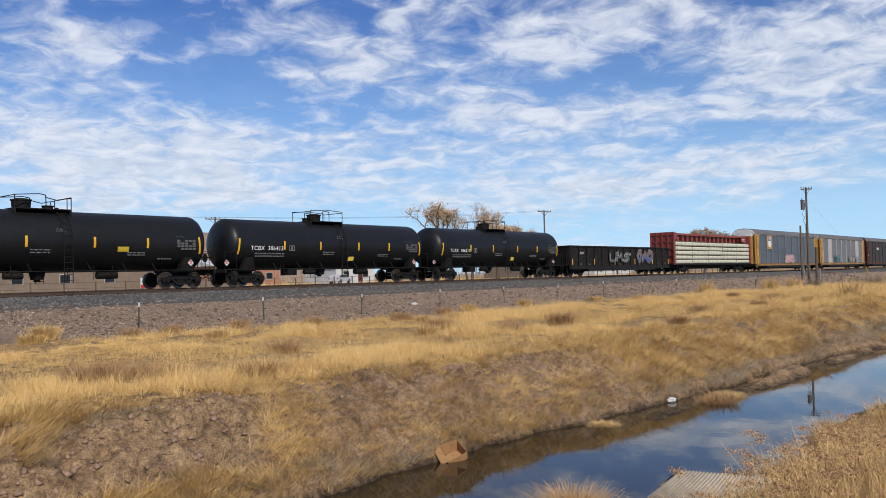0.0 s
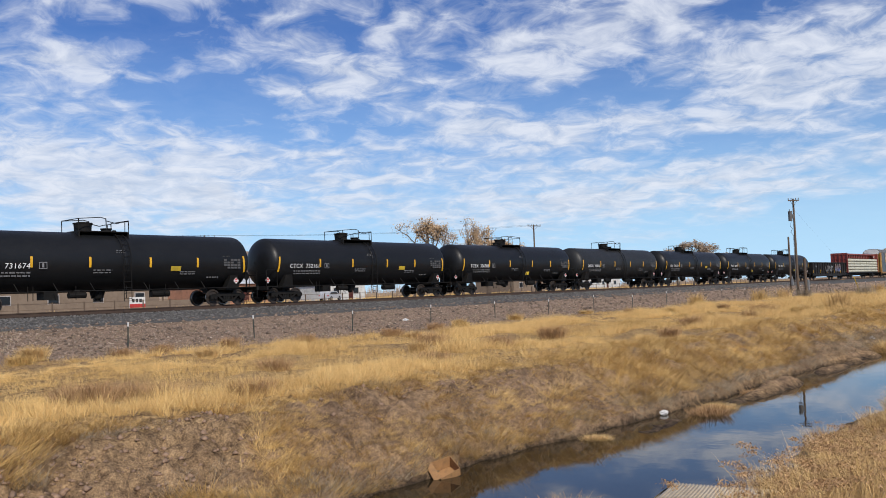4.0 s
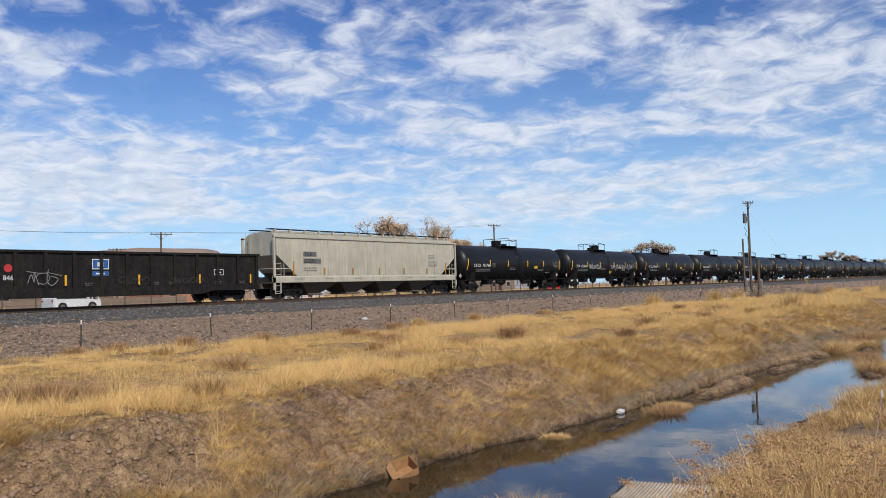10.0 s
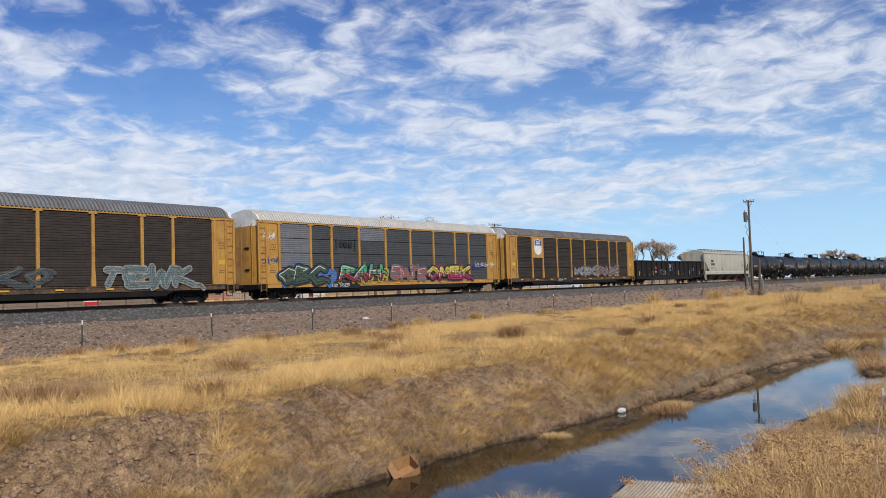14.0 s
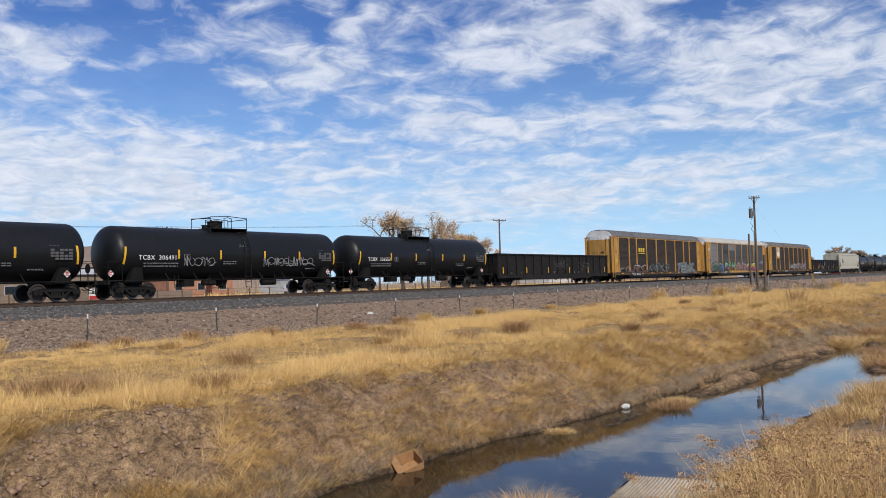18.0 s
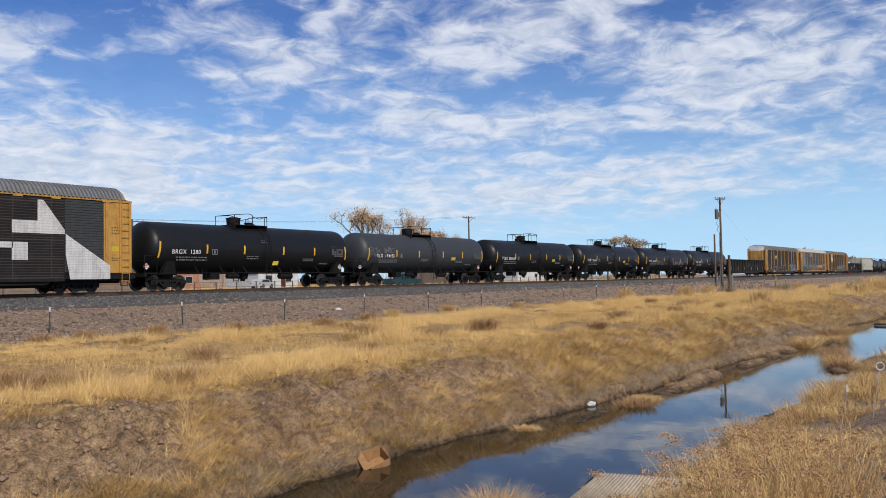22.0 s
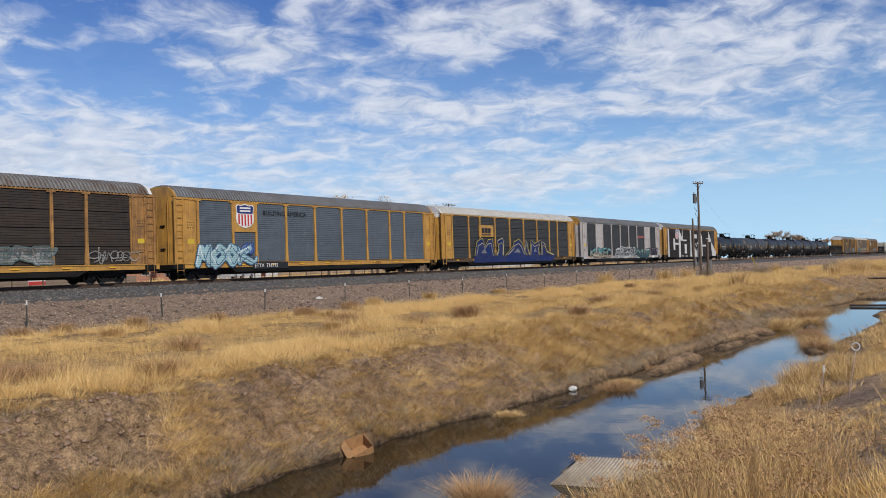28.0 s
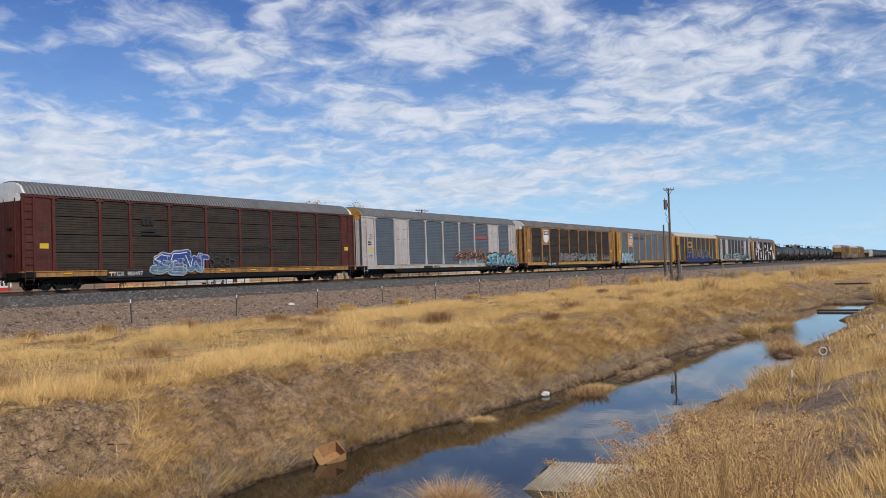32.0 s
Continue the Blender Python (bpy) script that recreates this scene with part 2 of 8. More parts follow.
MAROON = paint("rack_maroon", (0.078, 0.018, 0.014), 0.6, spec=0.3, second=(0.055, 0.015, 0.012), dirt_amount=0.4, streak=(0.04, 0.022, 0.017), streak_amount=0.5)
HOPPER = paint("hopper_grey", (0.43, 0.40, 0.315), 0.45, second=(0.39, 0.36, 0.285), dirt=(0.30, 0.26, 0.20), dirt_amount=0.25, scale=0.35, grain=1.2, bump=0.0, streak=(0.27, 0.23, 0.17), streak_amount=0.35)
HOPPER_DARK = paint("hopper_underside", (0.11, 0.085, 0.065), 0.7)
GON_BLACK = paint("gondola_black", (0.009, 0.0088, 0.0088), 0.62, second=(0.016, 0.014, 0.013), dirt=(0.045, 0.033, 0.026), dirt_amount=0.45, spec=0.15, scale=1.1, streak=(0.035, 0.027, 0.022), streak_amount=0.45)
LUMBER_RED = paint("centerbeam_red", (0.24, 0.04, 0.03), 0.5)
WRAP = paint("lumber_wrap", (0.62, 0.60, 0.47), 0.45, second=(0.50, 0.49, 0.38), scale=1.4, bump=0.3)
WRAP_DARK = paint("lumber_end_shadow", (0.10, 0.11, 0.08), 0.7)
TEXT_WHITE = paint("lettering_white", (0.70, 0.70, 0.70), 0.5, dirt_amount=0.1)
TEXT_GREY = paint("lettering_grey", (0.20, 0.20, 0.205), 0.55, dirt_amount=0.2)
TEXT_BLACK = paint("lettering_black", (0.012, 0.012, 0.013), 0.5, dirt_amount=0.1)
BLUE = paint("emblem_blue", (0.015, 0.025, 0.14), 0.45, dirt_amount=0.1)
RED = paint("emblem_red", (0.50, 0.03, 0.03), 0.45, dirt_amount=0.1)
RUST = paint("rust", (0.055, 0.032, 0.022), 0.8)
WOOD = paint("pole_wood", (0.135, 0.095, 0.065), 0.85, second=(0.08, 0.055, 0.04), grain=30.0, stretch=(4, 4, 0.3), bump=0.5)
TIE = paint("tie_wood", (0.07, 0.05, 0.04), 0.9, grain=25.0, bump=0.6)


def ground_material():
    """Dry pinkish soil under grass litter; darker damp mud by the water, gravelly brown dirt below the ballast."""
    m = bpy.data.materials.new("ground")
    m.use_nodes = True
    t = m.node_tree
    b = t.nodes["Principled BSDF"]
    b.inputs["Roughness"].default_value = 0.95
    b.inputs["Specular IOR Level"].default_value = 0.15
    co = t.nodes.new("ShaderNodeTexCoord").outputs["Object"]
    sep = t.nodes.new("ShaderNodeSeparateXYZ")
    link(t, co, sep.inputs[0])

    def noise_at(scale, detail=6.0, rough=0.65):
        n = node(t, "ShaderNodeTexNoise", Scale=scale, Detail=detail, Roughness=rough)
        link(t, co, n.inputs["Vector"])
        return n.outputs["Fac"]

    n_big, n_mid, n_fine, n_grit = noise_at(0.22), noise_at(1.3), noise_at(7.0), noise_at(28.0)
    soil = mix(t, ramp(t, n_mid, [(0.35, 0.0), (0.65, 1.0)]), (0.19, 0.120, 0.072), (0.40, 0.265, 0.168))
    litter = mix(t, ramp(t, n_fine, [(0.35, 0.0), (0.65, 1.0)]), (0.26, 0.155, 0.07), (0.60, 0.40, 0.18))
    cover = ramp(t, math_node(t, "ADD", math_node(t, "MULTIPLY", n_big, 0.55), math_node(t, "MULTIPLY", n_mid, 0.45)), [(0.42, 0.0), (0.54, 1.0)])
    flat = ramp(t, math_node(t, "MULTIPLY", sep.outputs[1], 0.01), [(0.132, 0.35), (0.145, 1.0), (0.29, 1.0), (0.32, 0.3)])
    colour = mix(t, math_node(t, "MULTIPLY", math_node(t, "MAXIMUM", cover, ramp(t, flat, [(0.35, 0.0), (1.0, 0.65)])), flat), soil, litter)
    gravel = mix(t, ramp(t, n_grit, [(0.38, 0.0), (0.62, 1.0)]), (0.11, 0.075, 0.053), (0.50, 0.355, 0.255))
    gravel = mix(t, ramp(t, n_mid, [(0.5, 0.0), (0.75, 0.7)]), gravel, (0.29, 0.20, 0.15))
    y = math_node(t, "ADD", sep.outputs[1], math_node(t, "MULTIPLY", n_mid, 1.6))
    pale = ramp(t, math_node(t, "MULTIPLY", y, 0.1), [(0.0, 1.0), (0.42, 1.0), (0.56, 0.0)])
    colour = mix(t, math_node(t, "MULTIPLY", pale, 0.55), colour, (0.54, 0.385, 0.27))
    to_gravel = ramp(t, math_node(t, "MULTIPLY", y, 0.01), [(0.300, 0.0), (0.325, 1.0), (0.50, 1.0), (0.53, 0.0)])
    colour = mix(t, to_gravel, colour, gravel)
    damp = ramp(t, math_node(t, "ADD", sep.outputs[2], math_node(t, "MULTIPLY", n_fine, 0.30)), [(0.12, 1.0), (0.34, 0.0)])
    colour = mix(t, damp, colour, (0.045, 0.033, 0.022))
    small = ramp(t, n_grit, [(0.32, 0.5), (0.68, 1.25)])
    colour = mix(t, 0.8, colour, small, "MULTIPLY")
    # shade in the bump's hollows, multiplied into the soil colour
    crevice_shade = ramp(t, n_fine, [(0.36, 0.55), (0.52, 1.0), (0.66, 1.2)])
    colour = mix(t, 0.85, colour, crevice_shade, "MULTIPLY")
    link(t, colour, b.inputs["Base Color"])
    bp = node(t, "ShaderNodeBump", Strength=1.0, Distance=0.07)
    link(t, math_node(t, "ADD", n_fine, math_node(t, "MULTIPLY", n_grit, 0.5)), bp.inputs["Height"])
    link(t, bp.outputs[0], b.inputs["Normal"])
    return m


def grass_material(name, low, high, spread=0.3):
    """Dry blades, each with a tone of its own between two straw colours."""
    m = bpy.data.materials.new(name)
    m.use_nodes = True
    t = m.node_tree
    b = t.nodes["Principled BSDF"]
    b.inputs["Roughness"].default_value = 0.75
    b.inputs["Specular IOR Level"].default_value = 0.2
    g = t.nodes.new("ShaderNodeNewGeometry")
    co = t.nodes.new("ShaderNodeTexCoord").outputs["Object"]
    n = node(t, "ShaderNodeTexNoise", Scale=0.6, Detail=5.0, Roughness=0.65)
    link(t, co, n.inputs["Vector"])
    n2 = node(t, "ShaderNodeTexNoise", Scale=3.6, Detail=3.0, Roughness=0.6)
    link(t, co, n2.inputs["Vector"])
    patch = math_node(t, "ADD", math_node(t, "MULTIPLY", ramp(t, n.outputs["Fac"], [(0.36, 0.0), (0.62, 1.0)]), 0.55), math_node(t, "MULTIPLY", ramp(t, n2.outputs["Fac"], [(0.36, 0.0), (0.62, 1.0)]), 0.45))
    f = math_node(t, "ADD", math_node(t, "MULTIPLY", g.outputs["Random Per Island"], spread * 1.5), math_node(t, "MULTIPLY", patch, 1.05 - spread), clamp=True)
    link(t, mix(t, f, low, high), b.inputs["Base Color"])
    b.inputs["Transmission Weight"].default_value = 0.0
    return m


GROUND = ground_material()
STRAW = grass_material("straw_grass", (0.42, 0.245, 0.092), (0.88, 0.61, 0.255))
MATTED = grass_material("matted_grass", (0.20, 0.115, 0.045), (0.76, 0.50, 0.19), 0.45)
GREY_GRASS = grass_material("grey_grass", (0.13, 0.10, 0.072), (0.46, 0.37, 0.255), 0.45)
BRUSH = grass_material("brown_brush", (0.32, 0.185, 0.075), (0.82, 0.57, 0.26), 0.4)
WEED_HEAD = grass_material("weed_heads", (0.25, 0.14, 0.068), (0.52, 0.32, 0.16), 0.4)
LEAF = grass_material("autumn_leaf", (0.33, 0.22, 0.125), (0.60, 0.43, 0.265), 0.5)
TWIG = grass_material("bare_twig", (0.28, 0.205, 0.14), (0.48, 0.365, 0.26), 0.5)
BARK = paint("bark", (0.10, 0.075, 0.055), 0.9, grain=14.0, bump=0.6)
BALLAST = surface("ballast", (0.070, 0.066, 0.062), 0.9, second=(0.098, 0.092, 0.086), scale=0.5, grain=16.0, bump=1.0, bump_size=0.06)
STONE = surface("ballast_stone", (0.112, 0.105, 0.10), 0.9, second=(0.14, 0.132, 0.124), scale=3.0, grain=20.0, bump=0.3, isle=0.5)
PALE_STONE = surface("pale_stone", (0.40, 0.32, 0.25), 0.85, second=(0.17, 0.125, 0.095), scale=3.0, grain=20.0, bump=0.3, isle=0.6)


def water_material():
    m = bpy.data.materials.new("ditch_water")
    m.use_nodes = True
    t = m.node_tree
    b = t.nodes["Principled BSDF"]
    b.inputs["Base Color"].default_value = (0.030, 0.022, 0.012, 1)
    b.inputs["Roughness"].default_value = 0.015
    b.inputs["IOR"].default_value = 1.36
    co = t.nodes.new("ShaderNodeTexCoord").outputs["Object"]
    n = node(t, "ShaderNodeTexNoise", Scale=1.4, Detail=3.0, Roughness=0.5)
    link(t, co, n.inputs["Vector"])
    bp = node(t, "ShaderNodeBump", Strength=0.05, Distance=0.03)
    link(t, n.outputs["Fac"], bp.inputs["Height"])
    link(t, bp.outputs[0], b.inputs["Normal"])
    return m


WATER = water_material()


# ---- mesh helpers ----
class Geo:
    """Collects plain shapes into one mesh."""

    def __init__(self):
        self.v, self.f, self.m = [], [], []

    def add(self, verts, faces, mat=0):
        n = len(self.v)
        self.v += [tuple(p) for p in verts]
        self.f += [tuple(n + i for i in face) for face in faces]
        self.m += [mat] * len(faces)
        return self

    def box(self, x0, x1, y0, y1, z0, z1, mat=0):
        v = [(x, y, z) for x in (x0, x1) for y in (y0, y1) for z in (z0, z1)]
        return self.add(v, [(0, 1, 3, 2), (4, 6, 7, 5), (0, 4, 5, 1), (2, 3, 7, 6), (0, 2, 6, 4), (1, 5, 7, 3)], mat)

    def cyl(self, p0, p1, r0, r1=None, n=8, mat=0, caps=True):
        r1 = r0 if r1 is None else r1
        p0, p1 = Vector(p0), Vector(p1)
        q = (p1 - p0).to_track_quat("Z", "Y")
        ring = [Vector((math.cos(2 * math.pi * k / n), math.sin(2 * math.pi * k / n), 0)) for k in range(n)]
        v = [p0 + q @ (c * r0) for c in ring] + [p1 + q @ (c * r1) for c in ring]
        f = [(k, (k + 1) % n, n + (k + 1) % n, n + k) for k in range(n)]
        if caps:
            f += [tuple(range(n))[::-1], tuple(range(n, 2 * n))]
        return self.add(v, f, mat)

    def tube(self, points, r, n=6, mat=0):
        """A bent rod through the points, in one piece."""
        p = [Vector(q) for q in points]
        v = []
        for k, b in enumerate(p):
            d0 = (b - p[k - 1]).normalized() if k else (p[1] - b).normalized()
            d1 = (p[k + 1] - b).normalized() if k < len(p) - 1 else d0
            d = d0 + d1
            q = (d if d.length > 1e-4 else d1).to_track_quat("Z", "Y")
            s = r / max(d.length / 2, 0.5) if k and k < len(p) - 1 else r
            v += [b + q @ Vector((math.cos(2 * math.pi * i / n) * s, math.sin(2 * math.pi * i / n) * s, 0)) for i in range(n)]
        m = len(p)
        f = [(j * n + i, j * n + (i + 1) % n, (j + 1) * n + (i + 1) % n, (j + 1) * n + i) for j in range(m - 1) for i in range(n)]
        return self.add(v, f + [tuple(range(n))[::-1], tuple(range((m - 1) * n, m * n))], mat)

    def ext(self, profile, x0, x1, mat=0, caps=True):
        """A closed profile of (y, z) drawn out along x."""
        n = len(profile)
        v = [(x0, *p) for p in profile] + [(x1, *p) for p in profile]
        f = [(k, (k + 1) % n, n + (k + 1) % n, n + k) for k in range(n)]
        if caps:
            f += [tuple(range(n))[::-1], tuple(range(n, 2 * n))]
        return self.add(v, f, mat)

    def plate(self, outline, y0, y1, mat=0):
        """An outline of (x, z) with thickness across y."""
        n = len(outline)
        v = [(x, y0, z) for x, z in outline] + [(x, y1, z) for x, z in outline]
        f = [(k, (k + 1) % n, n + (k + 1) % n, n + k) for k in range(n)] + [tuple(range(n)), tuple(range(n, 2 * n))[::-1]]
        return self.add(v, f, mat)

    def lathe(self, profile, n=32, z=0.0, mat=0):
        """A profile of (x, radius) turned about the line y = 0, z."""
        v = [(x, r * math.cos(2 * math.pi * k / n), z + r * math.sin(2 * math.pi * k / n)) for x, r in profile for k in range(n)]
        f = [(i * n + k, i * n + (k + 1) % n, (i + 1) * n + (k + 1) % n, (i + 1) * n + k) for i in range(len(profile) - 1) for k in range(n)]
        return self.add(v, f, mat)

    def stroke(self, points, w, y, mat=0, curl=True):
        """A brush line of width w through points (x, z), nearly flat at y, drawn as one smooth ribbon with narrowed ends."""
        p = [Vector(q) for q in points]
        if curl and len(p) > 2:
            q = [p[0]] + p + [p[-1]]
            p = [0.5 * (2 * b + (c - a) * s + (2 * a - 5 * b + 4 * c - d) * s * s + (3 * b - a - 3 * c + d) * s ** 3)
                 for a, b, c, d in zip(q, q[1:], q[2:], q[3:]) for s in (0.0, 0.25, 0.5, 0.75)] + [p[-1]]
        v = []
        for k, b in enumerate(p):
            d = p[min(k + 1, len(p) - 1)] - p[max(k - 1, 0)]
            if d.length < 1e-6:
                d = Vector((1, 0))
            o = Vector((-d.y, d.x)).normalized() * (w / 2)
            if k == 0 or k == len(p) - 1:
                e = d.normalized() * (w * 0.4) * (-1 if k == 0 else 1)
                tip = [(b.x + e.x + o.x * 0.45, y - 0.0001 * k, b.y + e.y + o.y * 0.45), (b.x + e.x - o.x * 0.45, y - 0.0001 * k, b.y + e.y - o.y * 0.45)]
            side = [(b.x + o.x, y - 0.0001 * k, b.y + o.y), (b.x - o.x, y - 0.0001 * k, b.y - o.y)]
            v += tip + side if k == 0 else (side + tip if k == len(p) - 1 else side)
        return self.add(v, [(2 * k, 2 * k + 1, 2 * k + 3, 2 * k + 2) for k in range(len(v) // 2 - 1)], mat)

    def mesh(self, name, mats, smooth=False, outward=True):
        me = bpy.data.meshes.new(name)
        me.from_pydata(self.v, [], self.f)
        for m in mats if isinstance(mats, (list, tuple)) else [mats]:
            me.materials.append(m)
        me.polygons.foreach_set("material_index", self.m)
        if outward:
            bm = bmesh.new()
            bm.from_mesh(me)
            bmesh.ops.recalc_face_normals(bm, faces=bm.faces)
            bm.to_mesh(me)
            bm.free()
        if smooth:
            me.polygons.foreach_set("use_smooth", [True] * len(me.polygons))
            me.set_sharp_from_angle(angle=radians(35))
        me.update()
        return me


def part(name, geo, mats, parent, label="", at=None, smooth=False):
    me = geo if isinstance(geo, bpy.types.Mesh) else geo.mesh(name, mats, smooth)
    ob = new(name, me)
    ob.parent = parent
    if at is not None:
        ob.matrix_basis = at
    return tagged(ob, label) if label else ob


def thing(name, label, category, group="", at=None, kind=""):
    ob = new(name)
    ob.empty_display_size = 0.3
    if at is not None:
        ob.matrix_basis = at
    return tagged(ob, label, category, group, kind)


def text_mesh(words, size, mat, italic=0.0, spacing=1.0):
    cu = bpy.data.curves.new("lettering", "FONT")
    cu.body, cu.size, cu.extrude, cu.resolution_u, cu.shear, cu.space_character = words, size, 0.003, 2, italic, spacing
    ob = bpy.data.objects.new("lettering", cu)
    scene.collection.objects.link(ob)
    me = bpy.data.meshes.new_from_object(ob.evaluated_get(bpy.context.evaluated_depsgraph_get()))
    bpy.data.objects.remove(ob)
    bpy.data.curves.remove(cu)
    me.materials.clear()
    me.materials.append(mat)
    return me


def lettering(words, size, mat, parent, x, y, z, label="", italic=0.0, spacing=1.0):
    return part("lettering", text_mesh(words, size, mat, italic, spacing), None, parent, label, pose(x, y, z, 90))



def bars(geo, x, z, w, rows, step, y, mat=0, seed=1, height=0.5):
    """Rows of small unreadable print, as dashes."""
    r = random.Random(seed)
    for k in range(rows):
        at = x
        while at < x + w:
            d = r.uniform(0.10, 0.28) * min(w, 1.0)
            z1 = z - k * step - step * 0.1
            # each word is a run of narrow strokes
            c = at
            while c < min(at + d, x + w):
                geo.box(c, c + 0.022, y - 0.004, y, z1 - step * height * r.uniform(0.75, 1.0), z1, mat)
                c += 0.038
            at += d + 0.07
    return geo


# ---- ground, ditch and track ----
RAIL_Z, TRACK_Y = 3.33, 42.70
NG = np.random.RandomState(11)
LATTICE = NG.rand(256, 256)


def wave(x, y, size, seed=0):
    """Smooth random height, 0 to 1, with features of that size."""
    x, y = np.asarray(x, float) / size + seed * 17.3, np.asarray(y, float) / size + seed * 31.7
    i, j = np.floor(x).astype(int), np.floor(y).astype(int)
    u, v = x - i, y - j
    u, v = u * u * (3 - 2 * u), v * v * (3 - 2 * v)
    g = lambda a, b: LATTICE[a % 256, b % 256]
    return (g(i, j) * (1 - u) + g(i + 1, j) * u) * (1 - v) + (g(i, j + 1) * (1 - u) + g(i + 1, j + 1) * u) * v


PROFILE_Y = (-4000, -60, -8, -2, 0.0, 2, 3.5, 5, 6.0, 6.8, 9.4, 10.15, 10.35, 10.9, 12.0, 13.1, 14.2, 20, 29, 33.2, 35.2, 37.4, 39.5, 47.0, 52, 70, 140, 400, 4000)
PROFILE_Z = (1.9, 1.9, 2.05, 2.0, 1.80, 1.30, 0.75, 0.30, 0.0, -0.3, -0.35, -0.14, 0.22, 0.44, 0.92, 1.42, 1.56, 1.50, 1.55, 1.62, 2.05, 2.62, 2.78, 2.78, 2.72, 2.75, 2.85, 2.95, 3.0)


def exposed(x, y):
    """Where the ditch bank is bare earth, 0 to 1: the near end of the slope and patches along its crest."""
    x, y = np.asarray(x, float), np.asarray(y, float)
    near = np.clip((9.6 - x + 2.6 * (wave(x, y, 1.7, 56) - 0.5)) / 1.2, 0, 1) * np.clip((y - 11.5) / 0.5, 0, 1) * np.clip((13.9 - y) / 0.5, 0, 1)
    crest = np.exp(-((y - 13.0 - 0.5 * (wave(x, y, 4.0, 57) - 0.5)) / 0.5) ** 2) * np.clip((wave(x, y, 2.6, 58) - 0.40) * 5, 0, 1) * np.clip((60 - x) / 15, 0, 1)
    return np.maximum(near, crest)


def ground_height(x, y):
    x, y = np.asarray(x, float), np.asarray(y, float)
    near = np.exp(-((y - 8.2) / 4.5) ** 2)
    shift = (wave(x, 0 * y, 7.0, 1) - 0.5) * 1.5 * np.exp(-((y - 10.6) / 2.6) ** 2) + (wave(x, 0 * y, 2.1, 2) - 0.5) * 0.6 * np.exp(-((y - 10.5) / 1.6) ** 2)
    shift = shift + (wave(x, 0 * y, 6.0, 9) - 0.5) * 1.6 * np.exp(-((y - 5.4) / 1.8) ** 2)
    # the pool bites deeper into the bank at its near end
    shift = shift + 0.74 * np.clip((17.4 - x) / 1.4, 0, 1) * np.exp(-((y - 10.5) / 1.5) ** 2)
    # the ditch turns a little north and runs out past the second crossing beam
    bend = 0.00022 * np.maximum(x - 45, 0) ** 2 * (y > -20) * np.clip(1 - np.abs(y - 9) / 20, 0, 1)
    z = np.interp(y - shift - bend, PROFILE_Y, PROFILE_Z)
    rough = (wave(x, y, 2.6, 3) - 0.5) * 0.20 + (wave(x, y, 0.9, 4) - 0.5) * 0.12 + (wave(x, y, 0.35, 5) - 0.5) * 0.07
    calm = np.clip((37.0 - y) / 3, 0, 1) * np.clip((y + 40) / 20, 0, 1) + 0.15
    slope = np.exp(-((y - 12.0) / 1.6) ** 2)
    lumps = ((np.abs(wave(x, y, 0.5, 6) - 0.5) - 0.2) * 0.75 + (wave(x, y, 1.6, 7) - 0.5) * 0.6 + (np.abs(wave(x, y, 0.9, 16) - 0.5) - 0.2) * 0.6) * slope * 0.5 + ((np.abs(wave(x, y, 0.30, 17) - 0.5) - 0.2) * 0.34 + (wave(x, y, 0.34, 18) - 0.5) * 0.20) * slope
    # cracked, crumbling earth where the bank is bare
    crack = np.minimum(np.abs(wave(x, y, 0.26, 52) - 0.5), np.abs(wave(x, y, 0.19, 53) - 0.5))
    lumps = lumps + exposed(x, y) * (np.minimum(crack * 5.0, 1.0) - 0.6) * 0.105
    far = np.clip((y - 60) / 300, 0, 1) * (wave(x, y, 60, 8) - 0.5) * 0.5
    # a low mud spit parts the ditch into two pools
    spit = 0.10 - 0.9 * (y - 6.2 - (x - 34.5) * 0.193) ** 2
    # mud ledges and islets along the foot of the north bank
    ledge = np.exp(-((y - bend - 9.75) / 0.75) ** 2) * np.clip((x - 15) / 6, 0.25, 1) * (x < 60)
    z = np.maximum(z, -0.30 + ledge * (0.06 + 0.55 * wave(x, y, 1.5, 54) ** 1.5 + 0.10 * wave(x, y, 0.4, 55)))
    z = np.where((x > 33.4) & (x < 50.5) & (y < 10.5), np.maximum(z, spit), z)
    z = np.where((x > 74) & (y < 18), np.maximum(z, 0.12), z)
    return z + rough * calm * np.where(z < 0.05, 0.5, 1.0) + lumps + far


def spread(stops):
    """Grid lines from (start, step) pairs, closing at the last start."""
    out = []
    for (a, step), (b, _) in zip(stops, stops[1:]):
        out += list(np.arange(a, b - 1e-6, step))
    return np.array(out + [stops[-1][0]])


def sheet(name, xs, ys, height, mat):
    gx, gy = np.meshgrid(xs, ys, indexing="ij")
    v = np.stack([gx, gy, height(gx, gy)], -1).reshape(-1, 3)
    nx, ny = len(xs), len(ys)
    i = (np.arange(nx - 1)[:, None] * ny + np.arange(ny - 1)[None]).ravel()
    f = np.stack([i, i + ny, i + ny + 1, i + 1], -1)
    return bulk(name, v, f, mat, smooth=True)


